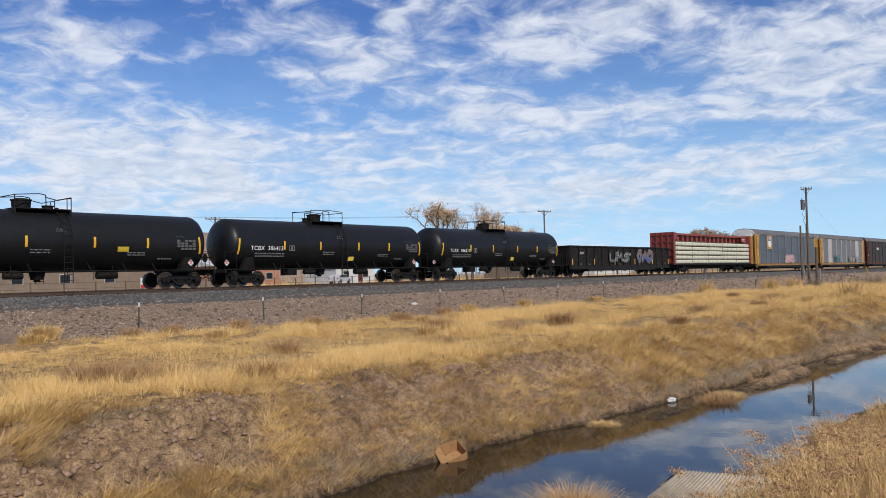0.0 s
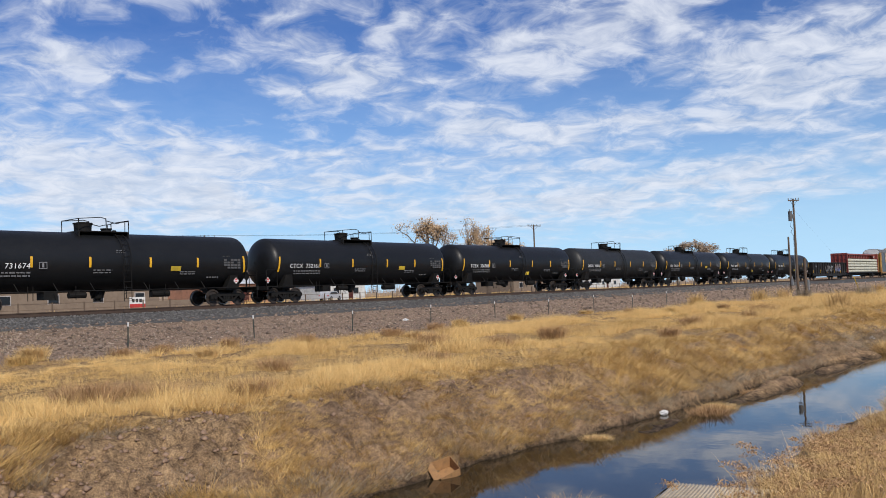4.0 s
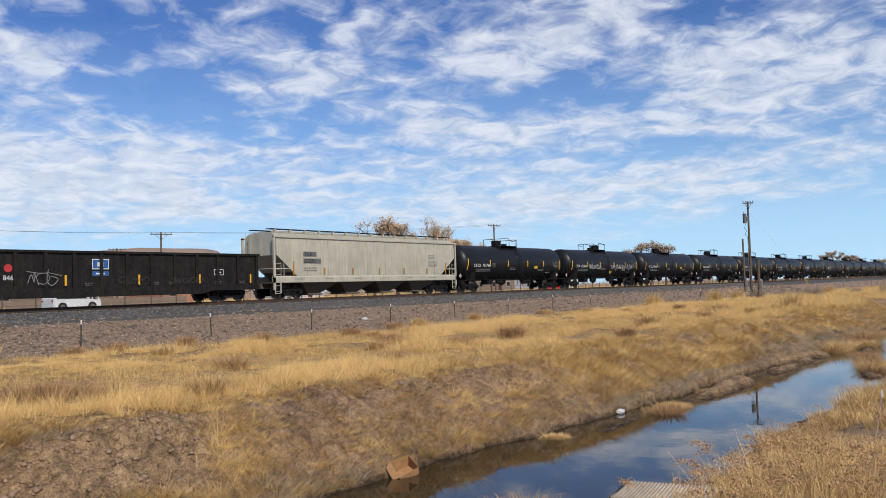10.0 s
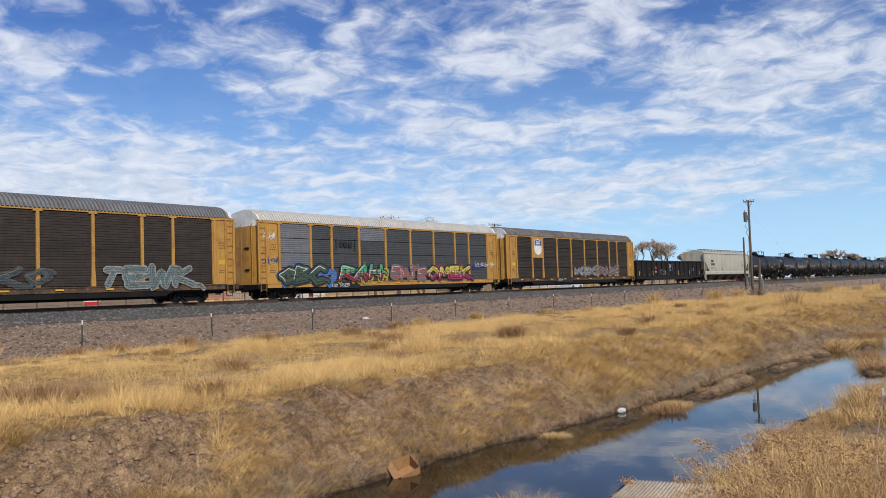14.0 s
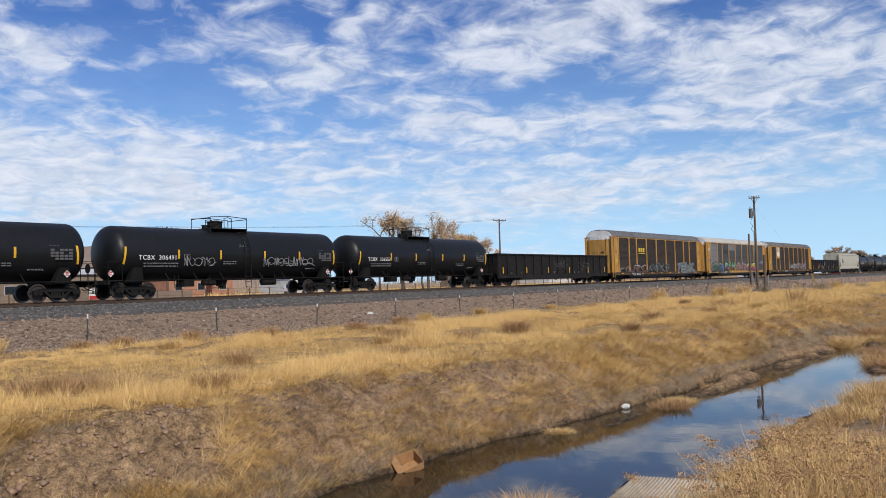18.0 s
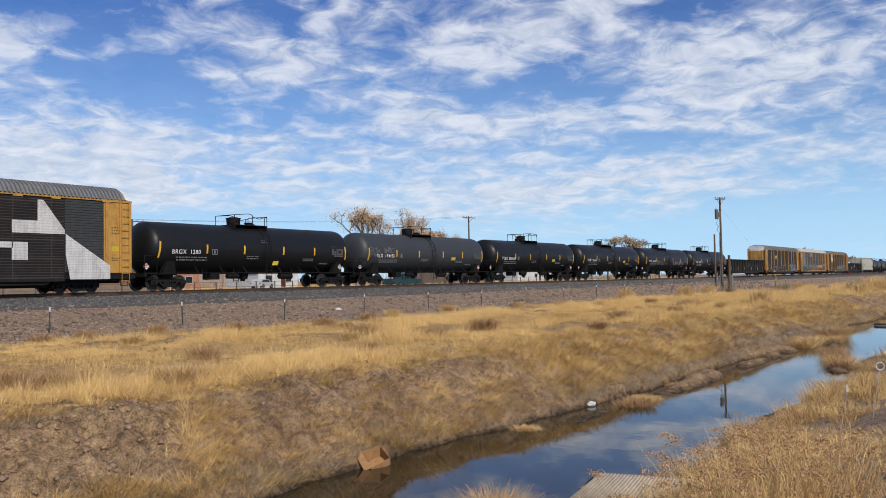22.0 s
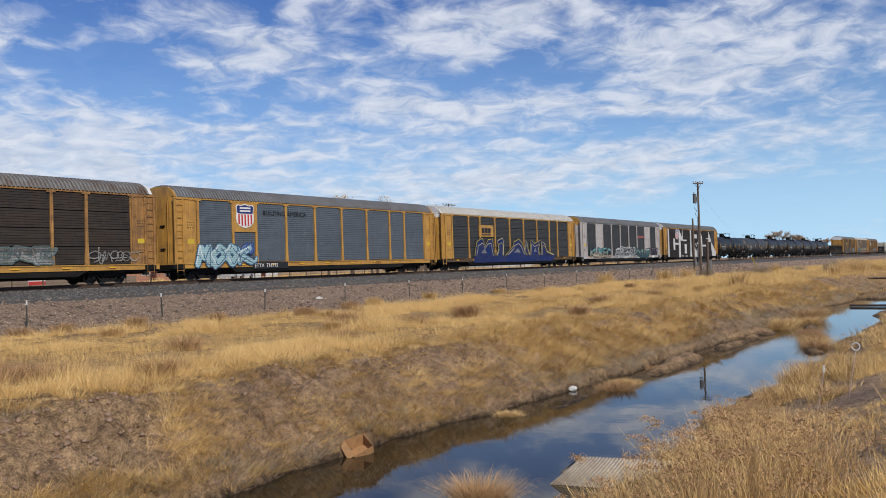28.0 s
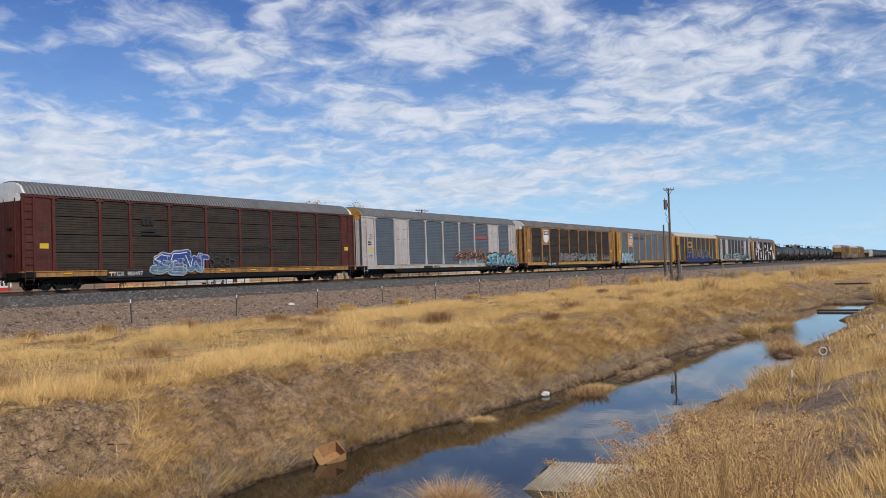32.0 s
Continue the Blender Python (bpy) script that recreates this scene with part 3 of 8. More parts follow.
def bulk(name, v, f, mat, smooth=False):
    """A mesh object from arrays of places and of equal-sided faces."""
    me = bpy.data.meshes.new(name)
    n, k = f.shape
    me.vertices.add(len(v))
    me.vertices.foreach_set("co", np.asarray(v, np.float32).ravel())
    me.loops.add(n * k)
    me.loops.foreach_set("vertex_index", f.astype(np.int32).ravel())
    me.polygons.add(n)
    me.polygons.foreach_set("loop_start", np.arange(0, n * k, k, dtype=np.int32))
    me.polygons.foreach_set("loop_total", np.full(n, k, dtype=np.int32))
    if smooth:
        me.polygons.foreach_set("use_smooth", np.ones(n, dtype=bool))
    me.update(calc_edges=True)
    me.materials.append(mat)
    return new(name, me)


ground = sheet("ground", spread([(-4000, 900), (-400, 60), (-40, 4), (0, 0.4), (5, 0.08), (16, 0.13), (30, 0.25), (46, 0.6), (100, 1.5), (190, 6), (400, 40), (1000, 600), (4600, 1)]),
               spread([(-4000, 900), (-400, 50), (-50, 6), (-8, 0.5), (0, 0.25), (5, 0.2), (9.0, 0.08), (13.9, 0.4), (38, 1.0), (54, 6), (150, 40), (500, 500), (4500, 1)]), ground_height, GROUND)
tagged(ground, "dry pale soil with straw litter sloping into a ditch", "ground", kind="structure")

wx, wy = spread([(-40, 10), (80, 1)]), spread([(2.5, 2), (22.5, 1)])
water = sheet("water", wx, wy, lambda x, y: 0 * x, WATER)
tagged(water, "still brown ditch water reflecting the cloudy sky", "water", kind="structure")

g = Geo().ext([(37.2, 2.45), (37.5, 2.68), (39.2, 2.88), (40.75, 3.08), (44.65, 3.08), (46.8, 2.82), (47.4, 2.45)], -500, 900)
ballast = tagged(new("ballast", g.mesh("ballast", BALLAST)), "grey crushed-stone ballast bed under the rails", "ballast", kind="structure")
for n, y in enumerate((TRACK_Y - 0.755, TRACK_Y + 0.755)):
    rail = new("rail", Geo().ext([(y - 0.07, 3.15), (y + 0.07, 3.15), (y + 0.07, 3.165), (y + 0.012, 3.19), (y + 0.012, 3.28), (y + 0.036, 3.295), (y + 0.036, 3.325), (y + 0.03, 3.33), (y - 0.03, 3.33), (y - 0.036, 3.325), (y - 0.036, 3.295), (y - 0.012, 3.28), (y - 0.012, 3.19), (y - 0.07, 3.165)], -500, 900).mesh("rail", RUST))
    tagged(rail, "rust-brown steel rail with a worn head", "rail", kind="structure")
tie_mesh = Geo().box(-0.115, 0.115, -1.3, 1.3, -0.1, 0.075).mesh("sleeper", TIE)
ties = tagged(new("sleepers"), "weathered dark timber sleepers bedded in ballast", "sleepers", kind="structure")
for k in range(280):
    tie = new("sleeper", tie_mesh)
    tie.parent, tie.location = ties, (16 + k * 0.52, TRACK_Y, 3.075)


def stones(name, count, xr, yr, size, height, mat, label, seed, flat=0.6):
    """Loose angular stones scattered over the ground."""
    r = np.random.RandomState(seed)
    x = xr[0] + (xr[1] - xr[0]) * r.rand(count) ** 1.7
    y = yr[0] + (yr[1] - yr[0]) * r.rand(count)
    s = size * (0.5 + r.rand(count) ** 2 * 1.3) * (1 + x / 120)
    z = height(x, y)
    base = np.array([(1, 0, 0), (0, 1, 0), (-1, 0, 0), (0, -1, 0), (0, 0, flat), (0, 0, -flat)])
    jit = base[None] * (0.7 + 0.6 * r.rand(count, 6, 3)) + (r.rand(count, 6, 3) - 0.5) * 0.35
    a = r.rand(count) * 6.28
    c, sn = np.cos(a)[:, None], np.sin(a)[:, None]
    v = np.stack([jit[..., 0] * c - jit[..., 1] * sn, jit[..., 0] * sn + jit[..., 1] * c, jit[..., 2]], -1) * s[:, None, None]
    v += np.stack([x, y, z + s * flat * 0.2], -1)[:, None]
    tri = np.array([(0, 1, 4), (1, 2, 4), (2, 3, 4), (3, 0, 4), (1, 0, 5), (2, 1, 5), (3, 2, 5), (0, 3, 5)])
    f = (np.arange(count)[:, None, None] * 6 + tri[None]).reshape(-1, 3)
    return tagged(bulk(name, v.reshape(-1, 3), f, mat), label, "stones", kind="stuff")


ballast_height = lambda x, y: np.interp(y, (37.5, 39.2, 40.75, 44.65), (2.68, 2.88, 3.08, 3.08))
stones("ballast_stones", 16000, (14, 130), (37.6, 41.7), 0.045, ballast_height, STONE, "grey angular ballast stones on the track bed", 3)
stones("dirt_rubble", 9000, (14, 140), (31.5, 38.2), 0.06, lambda x, y: np.maximum(ground_height(x, y), ballast_height(x, y) * (y > 37.6)), surface("dark_rubble", (0.175, 0.124, 0.092), 0.9, second=(0.31, 0.225, 0.167), isle=0.55), "dark brown rubble on the embankment", 14)
stones("dirt_stones", 9000, (14, 140), (31.0, 38.0), 0.030, ground_height, PALE_STONE, "pale stones and rubble on the brown embankment", 4)
CLOD = surface("clod", (0.30, 0.195, 0.13), 0.95, second=(0.22, 0.14, 0.09), isle=0.15)
stones("bank_clods", 1500, (4.6, 30), (11.4, 13.9), 0.042, lambda x, y: ground_height(x, y) - 3.0 * (exposed(x, y) < 0.35), CLOD, "dry crumbled earth clods on the ditch bank", 5, 0.75)


# ---- grass ----
def blades(x, y, z, count, height, width, lean, seed, spread_r=0.12, lay=None, droop=0.35):
    """Curved three-triangle blades in tufts. x, y, z: the tufts' feet; lay: (x, y) drift of the tips."""
    r = np.random.RandomState(seed)
    n = len(x)
    k = np.repeat(np.arange(n), count)
    m = len(k)
    a = r.rand(m) * 2 * np.pi
    rad = np.sqrt(r.rand(m)) * spread_r
    fx, fy = x[k] + rad * np.cos(a), y[k] + rad * np.sin(a)
    h = height[k] * (0.55 + 0.6 * r.rand(m))
    out = a + (r.rand(m) - 0.5) * 1.6
    tilt = lean * (0.25 + r.rand(m)) * h
    tx, ty = tilt * np.cos(out), tilt * np.sin(out)
    if lay is not None:
        turn = (wave(x, y, 0.55, seed) - 0.5) * 4.6 + (r.rand(n) - 0.5) * 1.2
        push = 0.4 + 0.8 * r.rand(n)
        lx = (lay[0] * np.cos(turn) - lay[1] * np.sin(turn)) * push
        ly = (lay[0] * np.sin(turn) + lay[1] * np.cos(turn)) * push
        tx, ty = tx + lx[k] * h, ty + ly[k] * h
    side = r.rand(m) * 2 * np.pi
    w = width * (0.6 + 0.8 * r.rand(m))
    sx, sy = np.cos(side) * w, np.sin(side) * w
    zf = z[k] - 0.02
    p0 = np.stack([fx - sx, fy - sy, zf], -1)
    p1 = np.stack([fx + sx, fy + sy, zf], -1)
    mx, my, mz = fx + tx * droop, fy + ty * droop, zf + h * 0.62
    p2 = np.stack([mx - sx * 0.7, my - sy * 0.7, mz], -1)
    p3 = np.stack([mx + sx * 0.7, my + sy * 0.7, mz], -1)
    reach = np.sqrt(tx * tx + ty * ty)
    p4 = np.stack([fx + tx, fy + ty, zf + np.maximum(h - reach * 0.35, h * 0.25)], -1)
    v = np.stack([p0, p1, p2, p3, p4], 1).reshape(-1, 3)
    tri = np.array([(0, 1, 3), (0, 3, 2), (2, 3, 4)])
    f = (np.arange(m)[:, None, None] * 5 + tri[None]).reshape(-1, 3)
    return v, f


def needles(x, y, z, count, height, width, lean, seed, spread_r=0.1, lay=None, droop=0.0):
    """Straight one-triangle blades fanning out of tufts, for grass that stays far off."""
    r = np.random.RandomState(seed)
    n = len(x)
    k = np.repeat(np.arange(n), count)
    m = len(k)
    a = r.rand(m) * 2 * np.pi
    u = np.sqrt(r.rand(m))
    fx, fy = x[k] + u * spread_r * np.cos(a), y[k] + u * spread_r * np.sin(a)
    h = height[k] * (0.5 + 0.65 * r.rand(m)) * (1.1 - 0.35 * u)
    out = a + (r.rand(m) - 0.5)
    reach = lean * h * u * (0.5 + 0.7 * r.rand(m))
    side = r.rand(m) * 2 * np.pi
    w = width * (0.6 + 0.8 * r.rand(m))
    sx, sy = np.cos(side) * w, np.sin(side) * w
    zf = z[k] - 0.03
    p0 = np.stack([fx - sx, fy - sy, zf], -1)
    p1 = np.stack([fx + sx, fy + sy, zf], -1)
    p2 = np.stack([fx + reach * np.cos(out), fy + reach * np.sin(out), zf + h], -1)
    return np.stack([p0, p1, p2], 1).reshape(-1, 3), np.arange(3 * m).reshape(-1, 3)


def scatter(count, xr, yr, seed, fall=1.6):
    r = np.random.RandomState(seed)
    return xr[0] + (xr[1] - xr[0]) * r.rand(count) ** fall, yr[0] + (yr[1] - yr[0]) * r.rand(count), r


def grass(name, label, mat, count, per, xr, yr, height, width, lean, seed, keep, spread_r=0.12, lay=None, fall=1.6, tall=0.6, droop=0.35, build=blades):
    x, y, r = scatter(count, xr, yr, seed, fall)
    ok = keep(x, y, r)
    x, y = x[ok], y[ok]
    z = ground_height(x, y)
    ok = z > 0.06
    x, y, z = x[ok], y[ok], z[ok]
    h = height * (1 - tall + 2 * tall * wave(x, y, 3.0, seed)) * (0.55 + 0.9 * np.random.RandomState(seed + 1).rand(len(x)) ** 1.7)
    v, f = build(x, y, z, per, h, width, lean, seed + 2, spread_r, lay, droop)
    return tagged(bulk(name, v, f, mat), label, "grass", kind="stuff")


def field(x, y, r):
    """Bunches that close up into stands, with bare worn strips along the field."""
    bare = wave(x, y, 3.6, 21) * 0.45 + wave(x, y, 1.3, 22) * 0.55
    path = np.exp(-((y - 20.5 - 2.5 * (wave(x, y, 12, 25) - 0.5)) / 1.7) ** 2) * 0.40 + np.exp(-((y - 16.8 - 1.5 * (wave(x, y, 9, 26) - 0.5)) / 0.7) ** 2) * 0.18
    edge = np.clip((y - 28.0) / 3.0, 0, 1) * 0.4
    bare = bare - 0.5 * (y < 13.8 + 0.25 * np.clip(9.5 - x, 0, 3))
    return bare - path - edge > 0.425 + 0.12 * r.rand(len(x))


def field_any(x, y, r):
    return wave(x, y, 3.0, 24) - 0.6 * (y < 13.7 + 0.25 * np.clip(9.5 - x, 0, 3)) * (y > 12) * (x < 60) > 0.32 + 0.5 * np.clip((y - 28.5) / 3.0, 0, 1)


grass("field_grass", "pale golden bunchgrass covering the flat field", STRAW, 18000, 52, (2, 75), (13.7, 30.5), 0.37, 0.0040, 1.25, 31, field, 0.13, fall=1.15, tall=0.8, build=needles)
grass("field_stalks", "loose tan grass stalks among the bunches", STRAW, 7000, 10, (2, 75), (13.2, 30.5), 0.30, 0.0036, 0.9, 43, field_any, 0.4, fall=1.15, build=needles)
grass("far_field_grass", "golden dry grass along the far field", STRAW, 11000, 24, (65, 330), (13.0, 32.0), 0.42, 0.009, 1.0, 32, field_any, 0.35, fall=1.5, build=needles)
grass("field_brown_grass", "brown low dry grass between the bunches", MATTED, 15000, 24, (2, 120), (13.6, 31.5), 0.23, 0.0048, 1.3, 33, field_any, 0.22, fall=1.3, build=needles)


def slope_keep(x, y, r):
    box = (x - 12.77) ** 2 + (y - 10.75) ** 2 < 0.3
    return wave(x, y, 1.5, 27) * 0.5 + wave(x, y, 0.6, 28) * 0.5 > 0.17 + 0.14 * r.rand(len(x)) + 0.33 * exposed(x, y) + 0.25 * (x < 9) * exposed(x, y) + 9.0 * box


def dead_keep(x, y, r):
    """Grey dead stalks: thick above the water, thinning to scattered patches up the bank."""
    up = np.clip((y - 10.7) / 0.8, 0, 1)
    box = (x - 12.77) ** 2 + (y - 10.75) ** 2 < 0.3
    return wave(x, y, 1.1, 59) * 0.6 + wave(x, y, 0.5, 60) * 0.4 > 0.29 + 0.27 * up + 0.10 * r.rand(len(x)) + 0.10 * exposed(x, y) + 9.0 * box


def fringe(x, y, r):
    return r.rand(len(x)) > 0.2 + ((x - 12.77) ** 2 + (y - 10.75) ** 2 < 0.3)


grass("bank_grass", "matted tawny grass combed down the ditch bank", MATTED, 23000, 13, (4, 75), (10.8, 14.0), 0.24, 0.0028, 0.8, 134, slope_keep, 0.09, (0.1, -1.0), 1.5, droop=0.75, tall=0.8)
grass("bank_straw", "bright straw tufts fallen over the bank", STRAW, 1700, 30, (6, 60), (10.9, 13.6), 0.28, 0.0024, 0.8, 154, lambda x, y, r: (wave(x, y, 1.0, 61) > 0.62) & (exposed(x, y) < 0.5), 0.10, (0.1, -1.0), 1.5, droop=0.75, tall=0.8)
grass("bank_grey_grass", "grey dead grass on the ditch bank", GREY_GRASS, 10000, 13, (4, 75), (10.2, 13.7), 0.19, 0.0024, 0.9, 144, dead_keep, 0.10, (0.1, -0.8), 1.5, droop=0.65, tall=0.8)
grass("waterline_grass", "grey dead grass fringing the waterline", GREY_GRASS, 5200, 9, (4, 95), (10.0, 11.4), 0.25, 0.004, 0.8, 235, fringe, 0.10, (0.1, -0.9), 1.4, droop=0.65)
grass("far_bank_grass", "tawny grass on the farther ditch banks", MATTED, 5500, 10, (60, 300), (9.0, 20.0), 0.28, 0.010, 0.8, 36, field_any, 0.30, (0.0, -0.4), 1.4)
grass("near_bank_grass", "dry tan grass on the roadside bank", MATTED, 7000, 9, (5, 46), (-2.5, 5.6), 0.20, 0.0028, 0.9, 37, lambda x, y, r: wave(x, y, 1.4, 29) > 0.36 + 0.12 * r.rand(len(x)), 0.12, None, 1.5)
grass("near_bank_straw", "pale tall straw tufts on the roadside bank", STRAW, 3600, 30, (5.5, 60), (-2.5, 3.4), 0.48, 0.0030, 0.9, 38, lambda x, y, r: wave(x, y, 2.0, 30) > 0.44, 0.10, None, 1.3, build=needles)
grass("near_bank_mat", "short pale straw matting on the roadside bank", STRAW, 5000, 22, (5, 30), (-3.0, 2.6), 0.16, 0.003, 1.4, 48, lambda x, y, r: wave(x, y, 1.8, 37) > 0.40, 0.14, None, 1.5, build=needles)
grass("far_near_bank_brush", "brown brush on the farther roadside bank", BRUSH, 3800, 13, (30, 170), (-3.0, 5.5), 0.36, 0.009, 1.1, 39, lambda x, y, r: wave(x, y, 2.5, 33) > 0.46, 0.3, None, 1.3)
grass("dirt_weeds", "sparse dead weeds on the embankment dirt", GREY_GRASS, 900, 10, (14, 160), (29.5, 37.2), 0.18, 0.010, 1.0, 40, lambda x, y, r: wave(x, y, 2.0, 34) > 0.5, 0.15, None, 1.4)
grass("north_grass", "dry grass beyond the track", STRAW, 5000, 12, (10, 300), (47.6, 130.0), 0.45, 0.03, 0.7, 41, lambda x, y, r: (np.abs(y - 62) > 4.5) & (wave(x, y, 6.0, 35) > 0.45), 0.4, None, 1.2)

grass("north_hedge", "far line of bare brown brush beyond the road", TWIG, 2600, 14, (-40, 420), (118.0, 150.0), 2.6, 0.05, 0.7, 52, lambda x, y, r: wave(x, y, 9.0, 45) > 0.30, 1.0, None, 1.0, build=needles)


# ---- rolling stock ----
def cached(key, make, store={}):
    if key not in store:
        store[key] = make()
    return store[key]


def wheel_mesh(r):
    g = Geo()
    prof = [(-0.065, 0.0), (-0.065, r * 0.30), (-0.02, r * 0.34), (-0.02, r * 0.78), (-0.06, r * 0.84), (-0.06, r * 0.985), (0.05, r), (0.05, r + 0.025), (0.075, r + 0.02), (0.075, r * 0.84), (0.03, r * 0.78), (0.03, 0.0)]
    n = 24
    v = [(rr * math.cos(2 * math.pi * k / n), y, rr * math.sin(2 * math.pi * k / n)) for y, rr in prof for k in range(n)]
    f = [(i * n + k, i * n + (k + 1) % n, (i + 1) * n + (k + 1) % n, (i + 1) * n + k) for i in range(len(prof) - 1) for k in range(n)]
    mats = [1 if 4 <= i <= 6 else 0 for i in range(len(prof) - 1) for k in range(n)]
    g.add(v, f)
    g.m = mats
    return g.mesh("wheel", [WHEEL, STEEL], True)


def frame_mesh(r):
    """Cast truck side frame with its spring opening and journal ends."""
    g = Geo()
    z = r
    g.plate([(-1.22, z - 0.10), (-1.22, z + 0.13), (-0.95, z + 0.2), (-0.45, z + 0.26), (0.45, z + 0.26), (0.95, z + 0.2), (1.22, z + 0.13), (1.22, z - 0.10), (0.98, z - 0.10), (0.72, z + 0.06), (-0.72, z + 0.06), (-0.98, z - 0.10)], -0.08, 0.08)
    g.plate([(-0.75, z + 0.08), (-0.36, z - 0.26), (0.36, z - 0.26), (0.75, z + 0.08), (0.6, z + 0.08), (0.3, z - 0.14), (-0.3, z - 0.14), (-0.6, z + 0.08)], -0.09, 0.09)
    for x in (-0.28, 0.28):
        g.box(x - 0.05, x + 0.05, -0.085, 0.085, z - 0.2, z + 0.15)
    for x in (-0.13, 0.0, 0.13):
        g.cyl((x, -0.02, z - 0.16), (x, -0.02, z + 0.1), 0.055, n=8)
    for x in (-0.9, 0.9):
        g.cyl((x, -0.14, z), (x, 0.06, z), 0.115, n=12)
    return g.mesh("side_frame", IRON)


def truck(parent, x, r=0.46):
    t = part("truck", cached(("bolster", r), lambda: Geo().box(-0.2, 0.2, -0.95, 0.95, r - 0.08, r + 0.22).box(-0.32, 0.32, -0.3, 0.3, r + 0.1, r + 0.34).mesh("truck", IRON)), None, parent, "", pose(x, 0, 0))
    wm, fm = cached(("wheel", r), lambda: wheel_mesh(r)), cached(("frame", r), lambda: frame_mesh(r))
    ax = cached(("axle", r), lambda: Geo().cyl((0, -0.95, 0), (0, 0.95, 0), 0.08, n=10).mesh("axle", IRON))
    for dx in (-0.89, 0.89):
        part("axle", ax, None, t, "", pose(dx, 0, r))
        part("wheel", wm, None, t, "", pose(dx, -0.76, r, 0, 0, 180))
        part("wheel", wm, None, t, "", pose(dx, 0.76, r))
    part("side_frame", fm, None, t, "", pose(0, -1.0, 0))
    part("side_frame", fm, None, t, "", pose(0, 1.0, 0, 0, 0, 180))
    return t


def coupler(parent, x, side):
    def make():
        g = Geo().box(0, 0.75, -0.09, 0.09, 0.78, 0.96).box(0.62, 0.86, -0.15, 0.15, 0.72, 1.02)
        g.tube([(0.1, -0.5, 0.95), (0.45, -0.52, 0.62), (0.75, -0.45, 0.52), (1.0, -0.35, 0.62)], 0.025)
        return g.mesh("coupler", IRON)
    return part("coupler", cached("coupler", make), None, parent, "", pose(x, 0, 0, 0, 0, 0 if side > 0 else 180))


def ladder_geo(x, y, z0, z1, w=0.42, step=0.36, r=0.018, along="x"):
    g = Geo()
    ends = [(x - w / 2, y), (x + w / 2, y)] if along == "x" else [(x, y - w / 2), (x, y + w / 2)]
    for a, b in ends:
        g.cyl((a, b, z0), (a, b, z1), r, n=6)
    z = z0 + 0.12
    while z < z1:
        g.cyl((*ends[0], z), (*ends[1], z), r * 0.9, n=6)
        z += step
    return g


TANK_R, TANK_Z = 1.56, 2.56


def tank_shell_mesh(mat):
    half, depth = 8.72, 0.78
    prof = [(-half + depth * (1 - math.cos(a)), TANK_R * math.sin(a)) for a in np.linspace(0.02, math.pi / 2, 9)]
    prof += [(x, TANK_R) for x in (-6.0, -3.0)] + [(0.28, TANK_R), (0.30, TANK_R + 0.018), (0.44, TANK_R + 0.018), (0.46, TANK_R), (3.0, TANK_R), (6.0, TANK_R)]
    prof += [(half - depth * (1 - math.cos(a)), TANK_R * math.sin(a)) for a in np.linspace(math.pi / 2, 0.02, 9)]
    return Geo().lathe(prof, 48, TANK_Z).mesh("tank_shell", mat, True)


def round_y(z, gap=0.012):
    return -math.sqrt(max(TANK_R ** 2 - (z - TANK_Z) ** 2, 0.0)) - gap


def curved_strip(x0, x1, z0, z1, gap=0.01, n=5):
    g = Geo()
    zs = np.linspace(z0, z1, n)
    v = [(x, round_y(z, gap + d), z) for d in (0, -0.008) for x in (x0, x1) for z in zs]
    f = [(k, k + 1, n + k + 1, n + k) for k in range(n - 1)] + [(2 * n + k, 3 * n + k, 3 * n + k + 1, 2 * n + k + 1) for k in range(n - 1)]
    return g.add(v, f)


def slant_strip(x0, x1, z0, z1):
    """End reflector that bows with the knuckle of the head."""
    g = Geo()
    d = 0.06 if x0 > 0 else -0.06
    n = 6
    zs = np.linspace(z0, z1, n)
    sh = [d * (1 - ((z - z0) / (z1 - z0))) * 1.5 for z in zs]
    v = [(x + s, round_y(z, 0.012), z) for x in (x0, x1) for z, s in zip(zs, sh)]
    return g.add(v, [(k, k + 1, n + k + 1, n + k) for k in range(n - 1)])


